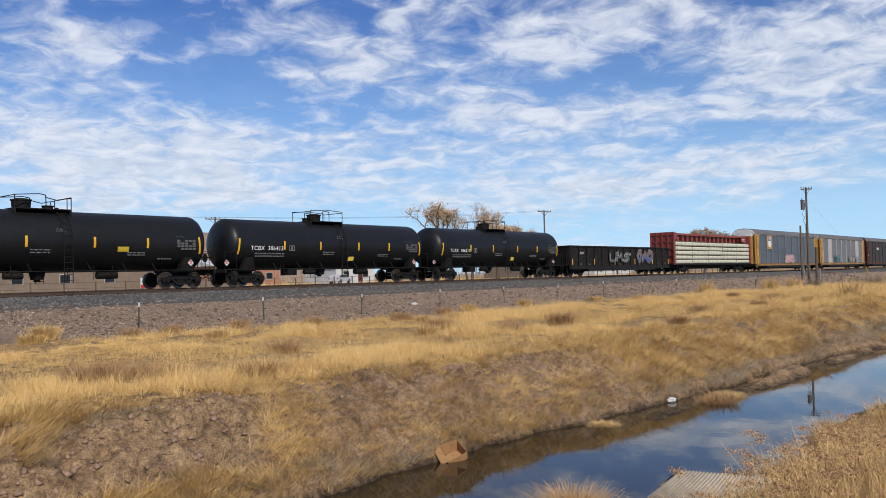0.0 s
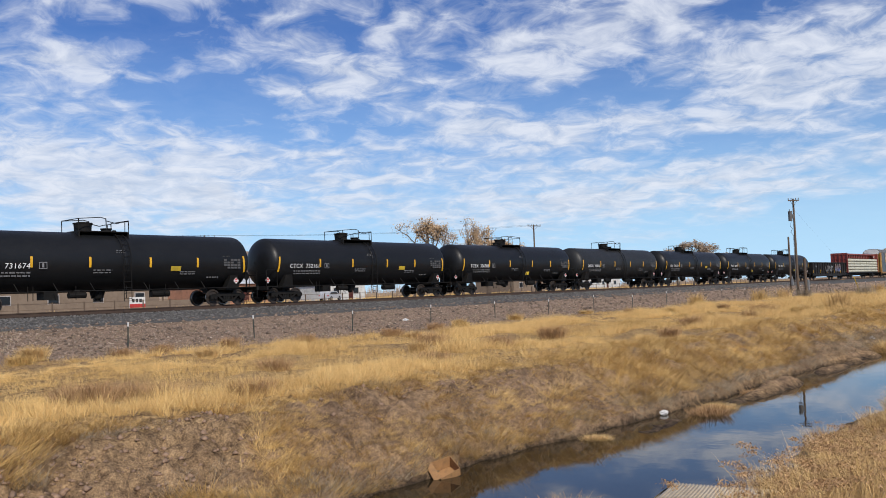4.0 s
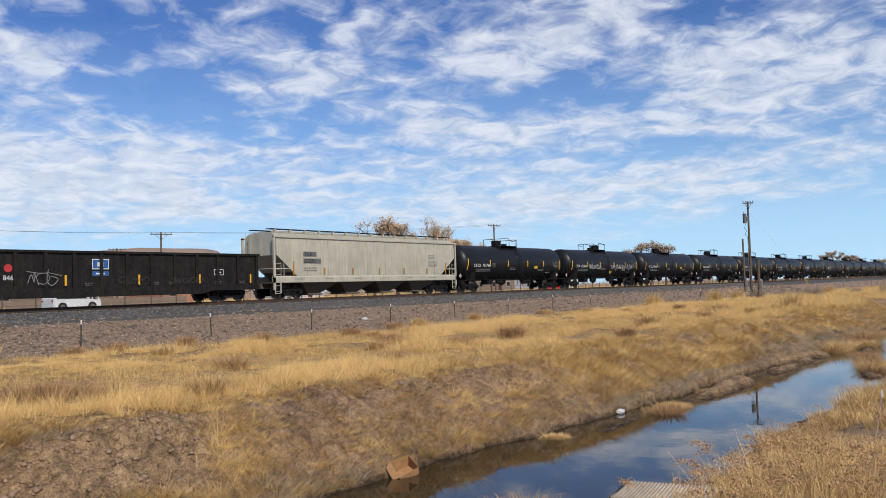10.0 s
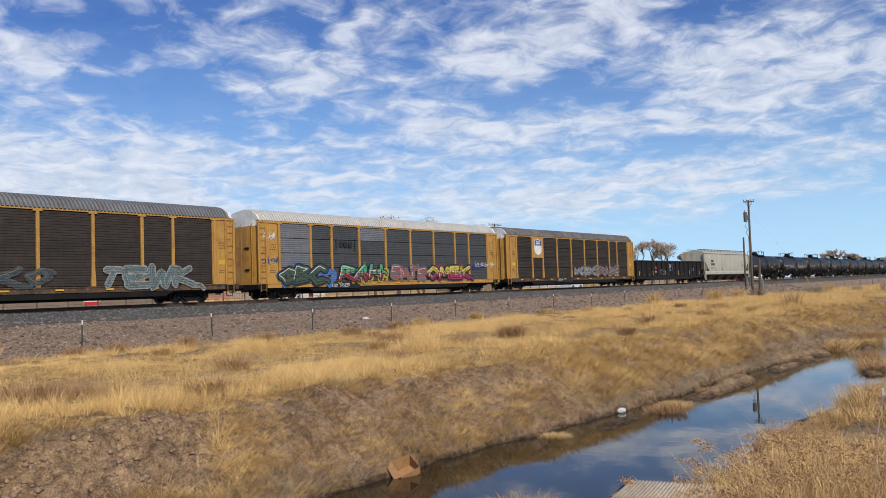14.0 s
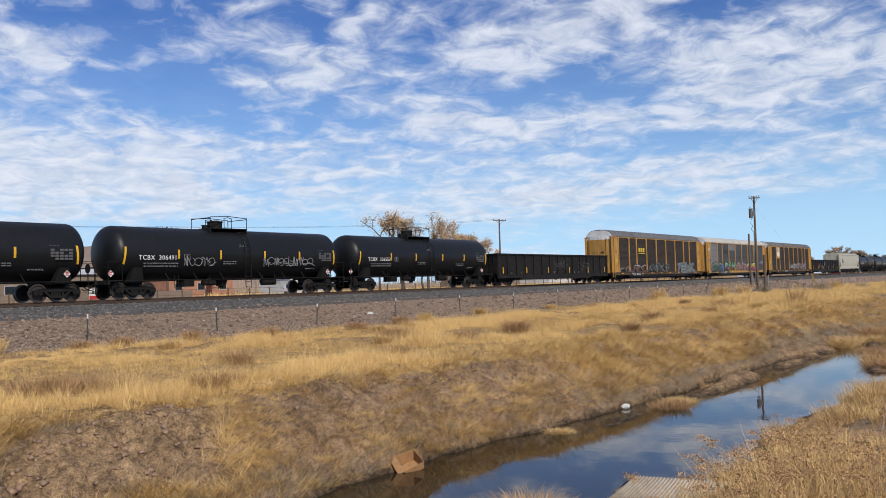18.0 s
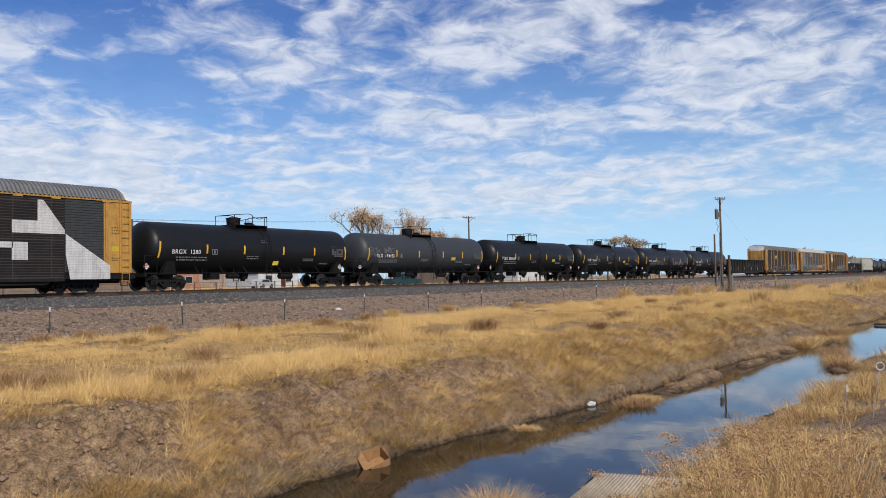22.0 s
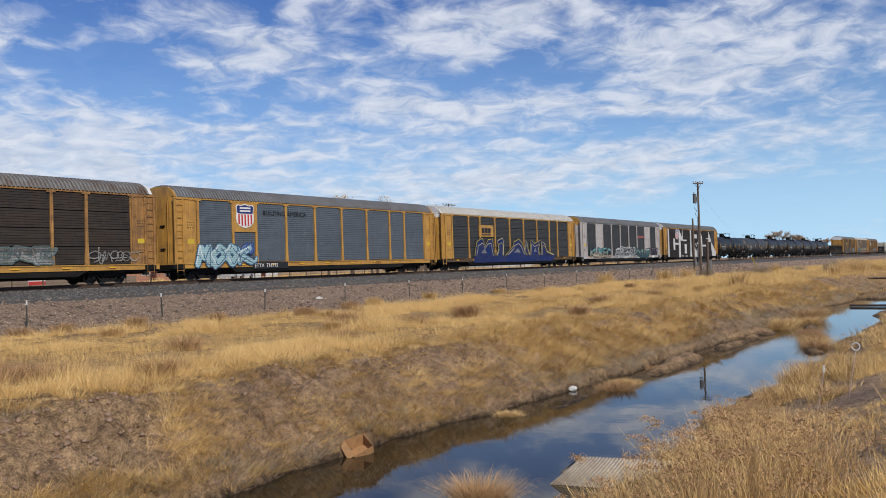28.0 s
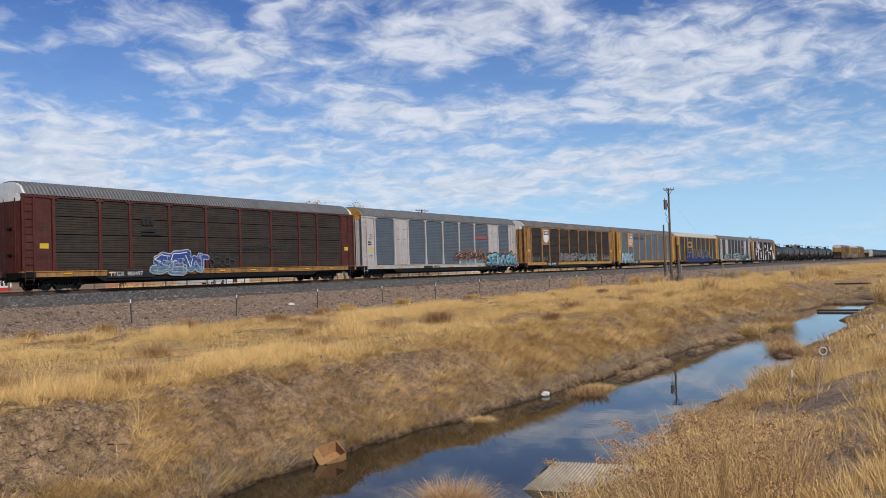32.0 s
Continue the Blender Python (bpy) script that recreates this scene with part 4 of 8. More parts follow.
def build_tank(name, at, shell, marks, tag="plain", dome=0):
    label = "black tank car with yellow side reflectors and white lettering" if shell is BLACK else "faded dark grey tank car with yellow side reflectors"
    car = thing("tank_car", label, "tank car", "freight train cars", at)
    part("tank_shell", cached(("shell", shell.name), lambda: tank_shell_mesh(shell)), None, car)
    # stub sills and end platforms
    for s in (-1, 1):
        def end(s=s):
            g = Geo()
            a, b = sorted((s * 6.2, s * 8.9))
            g.box(a, b, -0.32, 0.32, 0.72, 1.02)
            a, b = sorted((s * 8.05, s * 8.95))
            g.box(a, b, -1.45, 1.45, 1.0, 1.06)
            a, b = sorted((s * 8.85, s * 8.98))
            g.box(a, b, -1.5, 1.5, 0.82, 1.06)
            return g.mesh("end_platform", IRON)
        part("end_platform", cached(("end", s), end), None, car)

        def saddle(s=s):
            g = Geo()
            for y in (-1, 1):
                g.add([(s * 6.75, y * 1.36, 0.98), (s * 7.65, y * 1.36, 0.98), (s * 7.45, y * 1.50, 1.75), (s * 6.95, y * 1.50, 1.75), (s * 6.75, y * 0.9, 0.98), (s * 7.65, y * 0.9, 0.98), (s * 7.45, y * 1.2, 1.75), (s * 6.95, y * 1.2, 1.75)], [(0, 1, 2, 3), (4, 7, 6, 5), (0, 4, 5, 1), (1, 5, 6, 2), (2, 6, 7, 3), (3, 7, 4, 0)])
            g.box(min(s * 6.7, s * 7.7), max(s * 6.7, s * 7.7), -1.38, 1.38, 0.9, 1.0)
            return g.mesh("saddle", IRON)
        part("saddle", cached(("saddle", s), saddle), None, car)

        def rails(s=s):
            g = Geo()
            for y in (-1.42, 1.42):
                g.tube([(s * 8.1, y, 1.05), (s * 8.1, y, 2.05), (s * 8.92, y, 2.05), (s * 8.92, y, 1.05)], 0.02)
            g.tube([(s * 8.92, -1.42, 1.75), (s * 8.92, 1.42, 1.75)], 0.02)
            g.tube([(s * 8.5, -1.45, 1.02), (s * 8.5, -1.45, 0.38), (s * 8.9, -1.45, 0.38), (s * 8.9, -1.45, 1.02)], 0.018)
            g.tube([(s * 8.5, -1.45, 0.70), (s * 8.9, -1.45, 0.70)], 0.018)
            return g.mesh("end_handrail", IRON)
        part("end_handrail", cached(("endrail", s), rails), None, car)
        coupler(car, s * 8.45, s)
        truck(car, s * 7.05)
    part("brake_wheel", cached("brake", lambda: Geo().cyl((-8.99, 0.5, 1.05), (-8.99, 0.5, 1.9), 0.03).cyl((-9.02, 0.5, 1.75), (-8.98, 0.5, 1.75), 0.26, n=16).mesh("brake_wheel", IRON)), None, car)
    # side rail, bottom outlet and pipework
    for y in (-1.48, 1.48):
        part("side_rail", cached(("siderail", y), lambda y=y: Geo().tube([(-8.0, y, 1.02), (8.0, y, 1.02)], 0.028).mesh("side_rail", IRON)), None, car)

    strut = cached("strut", lambda: Geo().tube([(0, -1.48, 1.02), (-0.10, -1.22, 1.42)], 0.022).mesh("strut", IRON))
    for x in (-5.2, -3.3, -1.4, 1.6, 3.5, 5.2):
        part("strut", strut, None, car, "", pose(x, 0, 0))
    hanger = cached("hanger", lambda: Geo().cyl((0, -1.1, 0.58), (0, -1.1, 1.3), 0.02, n=5).mesh("hanger", IRON))
    for x in (-4.6, -4.35, -2.2, 0.55, 1.9, 2.9):
        part("hanger", hanger, None, car, "", pose(x, 0, 0))
    part("outlet", cached("outlet", lambda: Geo().cyl((-0.5, 0, 0.62), (-0.5, 0, 1.1), 0.3, 0.42, n=14).cyl((-0.5, 0, 0.5), (-0.5, 0, 0.62), 0.16, n=12).mesh("outlet", IRON)), None, car)
    part("valve_box", cached("vbox", lambda: Geo().box(-3.6, -2.9, -0.6, 0.2, 0.62, 1.05).mesh("valve_box", IRON)), None, car)
    part("reservoir", cached("resv", lambda: Geo().cyl((2.4, -0.4, 0.8), (3.5, -0.4, 0.8), 0.2, n=14).box(2.8, 3.1, -0.5, 0.1, 0.8, 1.05).mesh("reservoir", IRON)), None, car)
    part("brake_cylinder", cached("bcyl", lambda: Geo().cyl((-2.4, -0.7, 0.82), (-1.5, -0.7, 0.82), 0.16, n=12).box(-2.1, -1.8, -0.75, -0.4, 0.85, 1.1).mesh("brake_cylinder", IRON)), None, car)
    # ladders from the platform to the roof walk
    for s in (-1, 1):
        def climb(s=s):
            g = Geo()
            for x in (0.12, 0.56):
                pts = [(x, s * 1.66, 0.42), (x, s * 1.66, 2.4)] + [(x, s * (TANK_R + 0.1) * math.cos(a), TANK_Z + (TANK_R + 0.1) * math.sin(a)) for a in np.linspace(0.0, 1.25, 7)]
                g.tube(pts, 0.022)
            z = 0.55
            while z < 2.4:
                g.cyl((0.12, s * 1.66, z), (0.56, s * 1.66, z), 0.016, n=5)
                z += 0.3
            for a in np.linspace(0.15, 1.2, 6):
                y, z = s * (TANK_R + 0.1) * math.cos(a), TANK_Z + (TANK_R + 0.1) * math.sin(a)
                g.cyl((0.12, y, z), (0.56, y, z), 0.016, n=5)
            return g.mesh("ladder", IRON)
        part("ladder", cached(("climb", s), climb), None, car)

    top = TANK_Z + TANK_R

    def walk_top():
        g = Geo().box(-1.95, 0.85, -0.95, 0.95, top + 0.0, top + 0.05).box(-1.95, -1.88, -0.95, 0.95, top - 0.3, top + 0.05).box(0.78, 0.85, -0.95, 0.95, top - 0.3, top + 0.05)
        return g.mesh("roof_walk", IRON)
    part("roof_walk", cached("walktop", walk_top), None, car)

    def top_rail(which):
        g = Geo()
        h = top + 0.05
        for y in (-0.93, 0.93):
            if which != 1:
                g.tube([(-1.93, y, h), (-1.93, y, h + 0.62), (-0.75, y, h + 0.72), (-0.45, y, h + 0.66), (-0.42, y, h)], 0.024)
                g.tube([(-0.45, y, h + 0.55), (0.15, y, h + 0.42), (0.45, y, h + 0.50), (0.83, y, h + 0.56), (0.83, y, h)], 0.024)
                g.tube([(0.62, y, h), (0.62, y, h + 0.5)], 0.024)
            else:
                g.tube([(-1.93, y, h), (-1.93, y, h + 0.66), (-0.6, y, h + 0.74), (0.83, y, h + 0.66), (0.83, y, h)], 0.024)
                g.tube([(-0.9, y, h), (-0.9, y, h + 0.62), (-0.6, y, h + 0.66), (-0.35, y, h + 0.6), (-0.35, y, h)], 0.024)
        if which == 2:
            g.v = [(-1.1 - a, b, c) for a, b, c in g.v]
        g.tube([(-1.93, -0.93, h + 0.62), (-1.93, 0.93, h + 0.62)], 0.024).tube([(0.83, -0.93, h + 0.6), (0.83, 0.93, h + 0.6)], 0.024)
        return g.mesh("roof_handrail", IRON)
    part("roof_handrail", cached(("toprail", dome), lambda: top_rail(dome)), None, car)

    def manway():
        x = {0: -1.25, 1: -0.9, 2: 0.15}[dome]
        g = Geo().cyl((x, 0, top - 0.05), (x, 0, top + 0.46), 0.42, 0.46, n=20).cyl((x, 0, top + 0.46), (x, 0, top + 0.52), 0.5, n=20).cyl((x, 0, top + 0.52), (x, 0, top + 0.57), 0.3, n=16)
        return g.mesh("manway", IRON, True)
    part("manway", cached(("manway", dome), manway), None, car)

    def valves():
        x = {0: 0.05, 1: -1.55, 2: -1.0}[dome]
        return Geo().cyl((x, 0, top - 0.05), (x, 0, top + 0.22), 0.26, n=16).cyl((x, 0, top + 0.22), (x, 0, top + 0.27), 0.31, n=16).cyl((x + 0.5, 0.1, top), (x + 0.5, 0.1, top + 0.2), 0.1, n=10).mesh("valve_housing", IRON, True)
    part("valve_housing", cached(("valve", dome), valves), None, car)
    for x in (-4.6, -1.65, 1.75, 4.7):
        part("reflector", cached(("refl", x), lambda x=x: curved_strip(x - 0.06, x + 0.06, 2.22, 2.76).mesh("reflector", STRIPE)), None, car)
    for x in (-7.95, 7.85):
        part("reflector", cached(("refl", x), lambda x=x: slant_strip(x - 0.06, x + 0.06, 1.92, 2.88).mesh("reflector", STRIPE)), None, car)
    # lettering and stencils
    if marks:
        word, number = marks
        lettering(word + "  " + number, 0.375, TEXT_WHITE, car, -7.2, -1.585, 2.17, "white stencilled reporting mark", 0.12 if tag != "plain" else 0.05, 1.08)

    def small():
        g = Geo()
        bars(g, -6.9, 2.02, 2.2, 2, 0.16, -1.575, 0, 3)
        bars(g, -1.5, 2.12, 1.0, 2, 0.13, -1.575, 0, 4)
        bars(g, -0.2, 3.15, 0.5, 2, 0.10, round_y(2.96, 0.0), 0, 5)
        bars(g, 3.5, 2.0, 1.0, 2, 0.12, -1.575, 0, 6)
        bars(g, 5.4, 1.7, 0.8, 1, 0.16, round_y(1.65, 0.03), 0, 7)
        g.box(-4.25, -3.85, -1.568 - 0.008, -1.568, 2.15, 2.18).box(-4.25, -3.85, -1.568 - 0.008, -1.568, 2.45, 2.48)
        g.box(-4.25, -4.22, -1.568 - 0.008, -1.568, 2.15, 2.48).box(-3.88, -3.85, -1.568 - 0.008, -1.568, 2.15, 2.48)
        g.box(-4.1, -4.0, -1.568 - 0.008, -1.568, 2.22, 2.42)
        return g.mesh("stencil", TEXT_GREY)
    tagged(part("stencil", cached("tankstencil", small), None, car, "small grey stencilled print"), kind="stuff")

    def data_panel():
        g = Geo()
        y = -1.575
        for i in range(4):
            for j in range(5):
                if (i * 3 + j * 5) % 7:
                    g.box(6.45 + j * 0.24, 6.45 + j * 0.24 + 0.2, y - 0.006, y, 2.14 + i * 0.15, 2.14 + i * 0.15 + 0.11)
        bars(g, 6.4, 2.9, 0.5, 1, 0.1, round_y(2.85, 0.02), 0, 2)
        return g.mesh("data_panel", paint("lettering_dim", (0.085, 0.085, 0.087), 0.6))
    tagged(part("data_panel", cached("datapanel", data_panel), None, car, "grey stencilled data blocks"), kind="stuff")

    def head_print():
        g = Geo()
        for k in range(3):
            g.box(-8.42 - 0.04 * k, -8.40, -1.02, -0.55, 3.05 - k * 0.16, 3.12 - k * 0.16)
        return g.mesh("head_stencil", TEXT_WHITE)
    part("head_stencil", cached("headprint", head_print), None, car)

    def placard():
        g = Geo()
        for x in (7.35, -8.62):
            y = -1.47 if x > 0 else -1.15
            z = 1.42
            g.plate([(x, z - 0.19), (x + 0.19, z), (x, z + 0.19), (x - 0.19, z)], y - 0.01, y)
            g.plate([(x, z + 0.02), (x + 0.13, z + 0.02), (x, z + 0.16), (x - 0.13, z + 0.02)], y - 0.016, y - 0.011, 1)
            g.box(x - 0.08, x + 0.08, y - 0.016, y - 0.011, z - 0.09, z - 0.03, 1)
        return g.mesh("hazard_placard", [WHITE, RED])
    part("hazard_placard", cached("placard", placard), None, car, "red and white diamond placard")
    if tag in ("lab1", "lab3"):
        part("yellow_label", cached("lab1", lambda: curved_strip(3.0, 3.62, 2.02, 2.28, 0.016).mesh("yellow_label", LABEL_YELLOW)), None, car)
    if tag in ("lab2", "lab3"):
        def skew():
            y = round_y(1.75, 0.02)
            return Geo().plate([(0.85, 1.52), (1.35, 1.52), (1.55, 1.98), (1.05, 1.98)], y - 0.005, y).mesh("yellow_label", LABEL_YELLOW)
        part("yellow_label", cached("lab2", skew), None, car)
    return car


FONT = {
    "A": [[(0, 0), (0.5, 1), (1, 0)], [(0.22, 0.42), (0.78, 0.42)]], "B": [[(0, 0), (0, 1), (0.8, 0.85), (0.25, 0.52), (0.95, 0.25), (0, 0)]],
    "C": [[(1, 0.85), (0.5, 1), (0, 0.5), (0.5, 0), (1, 0.15)]], "E": [[(1, 1), (0.1, 0.95), (0.05, 0.5), (0.1, 0.05), (1, 0)], [(0.1, 0.5), (0.8, 0.5)]],
    "G": [[(1, 0.85), (0.5, 1), (0, 0.5), (0.5, 0), (1, 0.12), (1, 0.48), (0.55, 0.45)]], "I": [[(0.5, 0), (0.52, 1)], [(0.2, 1), (0.8, 0.98)]], "D": [[(0, 0), (0.05, 1), (0.8, 0.85), (1, 0.45), (0.75, 0.05), (0, 0)]],
    "H": [[(0, 0), (0.05, 1)], [(1, 0), (0.95, 1)], [(0, 0.5), (1, 0.5)]], "K": [[(0, 0), (0, 1)], [(1, 1), (0.05, 0.5), (1, 0)]],
    "L": [[(0, 1), (0.1, 0), (0.9, 0)]], "M": [[(0, 0), (0.15, 1), (0.5, 0.4), (0.85, 1), (1, 0)]], "N": [[(0, 0), (0.05, 1), (0.95, 0), (1, 1)]],
    "O": [[(0.5, 1), (0, 0.5), (0.5, 0), (1, 0.5), (0.5, 1)]], "R": [[(0, 0), (0.05, 1), (0.9, 0.8), (0.2, 0.5), (1, 0)]],
    "S": [[(1, 0.9), (0.4, 1), (0.05, 0.72), (0.9, 0.35), (0.6, 0), (0, 0.1)]], "U": [[(0, 1), (0.1, 0.1), (0.9, 0.1), (1, 1)]],
    "W": [[(0, 1), (0.2, 0), (0.5, 0.7), (0.8, 0), (1, 1)]], "V": [[(0, 1), (0.5, 0), (1, 1)]], "T": [[(0, 1), (1, 0.95)], [(0.5, 1), (0.45, 0)]],
    "Z": [[(0, 1), (1, 0.9), (0.05, 0.1), (1, 0)]], "Y": [[(0, 1), (0.5, 0.5), (1, 1)], [(0.5, 0.5), (0.45, 0)]],
}


def spray(word, x0, x1, z0, z1, parent, fill, edge, label, y=-1.66, back=None, weight=1.0, seed=1, second=None, line=0.33):
    """A sprayed graffiti piece: fat crowded letters with a dark rim and inner lines, inside a halo of a second colour."""
    r = random.Random(seed)
    g = Geo()
    n = len(word)
    pitch, tall = (x1 - x0) / n, z1 - z0
    w = min(pitch, tall * 0.8) * 0.215 * weight
    rim = max(0.075, w * line)
    shapes = []
    for k, ch in enumerate(word):
        lines = FONT[ch] if ch in FONT else [[(r.random(), r.random()) for _ in range(5)]]
        lo, hi = z0 + w * 0.75 + r.uniform(0, 0.12) * tall, z1 - w * 0.75 - r.uniform(0, 0.14) * tall
        slant, wide = r.uniform(-0.15, 0.35), r.uniform(0.95, 1.2)
        for line in lines:
            pts = []
            for (u, v), (u2, v2) in zip(line, line[1:] + line[-1:]):
                for f in (0.0, 0.5):
                    uu, vv = u + (u2 - u) * f, v + (v2 - v) * f
                    pts.append((x0 + (k + 0.1 + wide * 0.8 * uu + slant * (vv - 0.5)) * pitch + r.uniform(-0.03, 0.03), lo + (hi - lo) * vv + r.uniform(-0.04, 0.04)))
            shapes.append((k, True, pts[:-1]))
        # one arrow or hook ties each letter to the next
        px, pz = shapes[-1][2][-1]
        pz2 = min(max(pz + r.uniform(-0.35, 0.35) * tall, z0 + w * 0.3), z1 - w * 0.3)
        shapes.append((k, False, [(px, pz), (px + 0.3 * pitch, pz + (pz2 - pz) * 0.2), (px + r.uniform(0.3, 0.55) * pitch, pz2)]))
    for m, (k, main, pts) in enumerate(shapes):
        f = (1.0 if main else 0.45) * (0.9 + 0.2 * ((k * 7) % 3) / 2)
        lift = 0.0006 * (m % 4)
        if back:
            for q in range(len(pts)):
                a, b = pts[q]
                d, e = r.uniform(0, 6.3), r.uniform(0.2, 0.6) * w
                if r.random() < 0.7:
                    g.stroke([(a - e * math.cos(d), b - e * math.sin(d)), (a, b), (a + e * math.cos(d + 0.9), b + e * math.sin(d + 0.9))], min(w, 0.26) * r.uniform(1.2, 2.4), y - 0.0004 * (q % 8), 2)
        g.stroke(pts, w * f + rim * 2, y - 0.006 - lift, 1)
    for m, (k, main, pts) in enumerate(shapes):
        f = (1.0 if main else 0.45) * (0.9 + 0.2 * ((k * 7) % 3) / 2)
        lift = 0.0006 * (m % 4)
        start = len(g.f)
        g.stroke(pts, w * f, y - 0.012 - lift, 0)
        if second:
            # the fill fades into a second colour towards the bottom
            for i in range(start, len(g.f)):
                if sum(g.v[j][2] for j in g.f[i]) / len(g.f[i]) < z0 + tall * (0.36 + 0.1 * ((i * 5) % 3)):
                    g.m[i] = 3
        if main:
            half = len(pts) // 2 + 1
            g.stroke([(a - w * 0.25, b + w * 0.2) for a, b in pts[:half]], w * 0.12, y - 0.021 - lift, 4)
            g.stroke([(a + w * 0.22, b - w * 0.16) for a, b in pts[half - 2:]], w * 0.13, y - 0.021 - lift, 1)
            for _ in range(4):
                a, b = pts[r.randrange(len(pts))]
                d = r.uniform(0, 6.3)
                g.stroke([(a - w * 0.42 * math.cos(d), b - w * 0.42 * math.sin(d)), (a, b), (a + w * 0.4 * math.cos(d + 0.8), b + w * 0.4 * math.sin(d + 0.8))], w * 0.10, y - 0.0225 - lift, 1)
    mats = [fill, edge, back or edge, second or fill, TEXT_GREY if fill.name.startswith("spray_faded") else TEXT_WHITE]
    return part("graffiti", g.mesh("graffiti", mats, outward=False), None, parent, label)


def scrawl(x0, x1, z0, z1, parent, mat, seed, y=-1.66, width=0.06, label="thin sprayed tag"):
    """A quick handwritten tag of looped, crowded strokes."""
    r = random.Random(seed)
    g = Geo()
    x, tall = x0, z1 - z0
    width *= 0.8
    while x < x1:
        d = r.uniform(0.5, 0.95) * tall
        kind = r.random()
        if kind < 0.4:
            a0, n = r.uniform(0, 6.3), r.randint(5, 8)
            pts = [(x + d * (0.5 + 0.55 * math.cos(a0 + 1.1 * k)), z0 + tall * (0.5 + (0.5 - 0.05 * k) * math.sin(a0 + 1.1 * k))) for k in range(n)]
        elif kind < 0.75:
            pts = [(x + d * (k / 4 + r.uniform(-0.15, 0.15)), z0 + tall * ((k % 2) * r.uniform(0.6, 1.0) + r.uniform(0, 0.2))) for k in range(5)]
        else:
            pts = [(x + d * 0.2, z1 + r.uniform(0, 0.2) * tall), (x + d * 0.1, z0 + 0.3 * tall), (x + d * 0.5, z0 - r.uniform(0, 0.2) * tall), (x + d, z0 + 0.4 * tall), (x + d * 0.4, z0 + 0.6 * tall)]
        g.stroke(pts, width * r.uniform(0.7, 1.2), y - 0.003 * (len(g.v) % 3))
        if r.random() < 0.35:
            g.stroke([(x, z0 + tall * r.random()), (x + d * 1.3, z0 + tall * r.random())], width * 0.7, y - 0.012)
        x += d * r.uniform(0.75, 1.1)
    return part("graffiti", g.mesh("graffiti", mat, outward=False), None, parent, label)


POSTS = (-12.05, -9.25, -7.25, -4.45, -1.55, 1.38, 4.32, 7.22, 9.20, 12.10)
PANEL_LO, PANEL_HI = 1.08, 4.98


def ribbed_sheet(w, mat, rows, ribs):
    """One ribbed sheet of a side screen."""
    g = Geo()
    h = (PANEL_HI - PANEL_LO) / rows
    a, b = 0.018, h - 0.018
    prof = []
    for i in range(ribs):
        z = a + (b - a) * i / ribs
        s = (b - a) / ribs
        prof += [(0.0, z), (0.0, z + s * 0.45), (0.020, z + s * 0.55), (0.020, z + s * 0.95)]
    prof += [(0.0, b), (0.05, b), (0.05, a)]
    return g.ext(prof, 0, w).mesh("sheet", mat)


def roof_mesh(mat, peak=5.82):
    """Corrugated roof sheets, arched across the car."""
    g = Geo()
    arch = [(-1.60, 5.02), (-1.56, 5.16), (-1.30, 5.50), (-0.95, 5.70), (-0.5, peak - 0.03), (0, peak), (0.5, peak - 0.03), (0.95, 5.70), (1.30, 5.50), (1.56, 5.16), (1.60, 5.02)]
    n, m = 480, len(arch)
    v = []
    for i in range(n + 1):
        # flat crests between narrow grooves
        x = -13.6 + 26.7 / 120 * (i // 4 + (0.0, 0.34, 0.44, 0.90)[i % 4])
        d = 0.075 if i % 4 > 1 else 0.0
        v += [(x, y * (1 + d / 1.6), z + d) for y, z in arch]
    f = [(i * m + k, i * m + k + 1, (i + 1) * m + k + 1, (i + 1) * m + k) for i in range(n) for k in range(m - 1)]
    g.add(v, f)
    g.add([(x, y, z) for x in (-13.6, 13.1) for y, z in [(a, b - 0.03) for a, b in arch]], [tuple(range(m)), tuple(range(m, 2 * m))[::-1]])
    return g.mesh("roof", mat, outward=False)


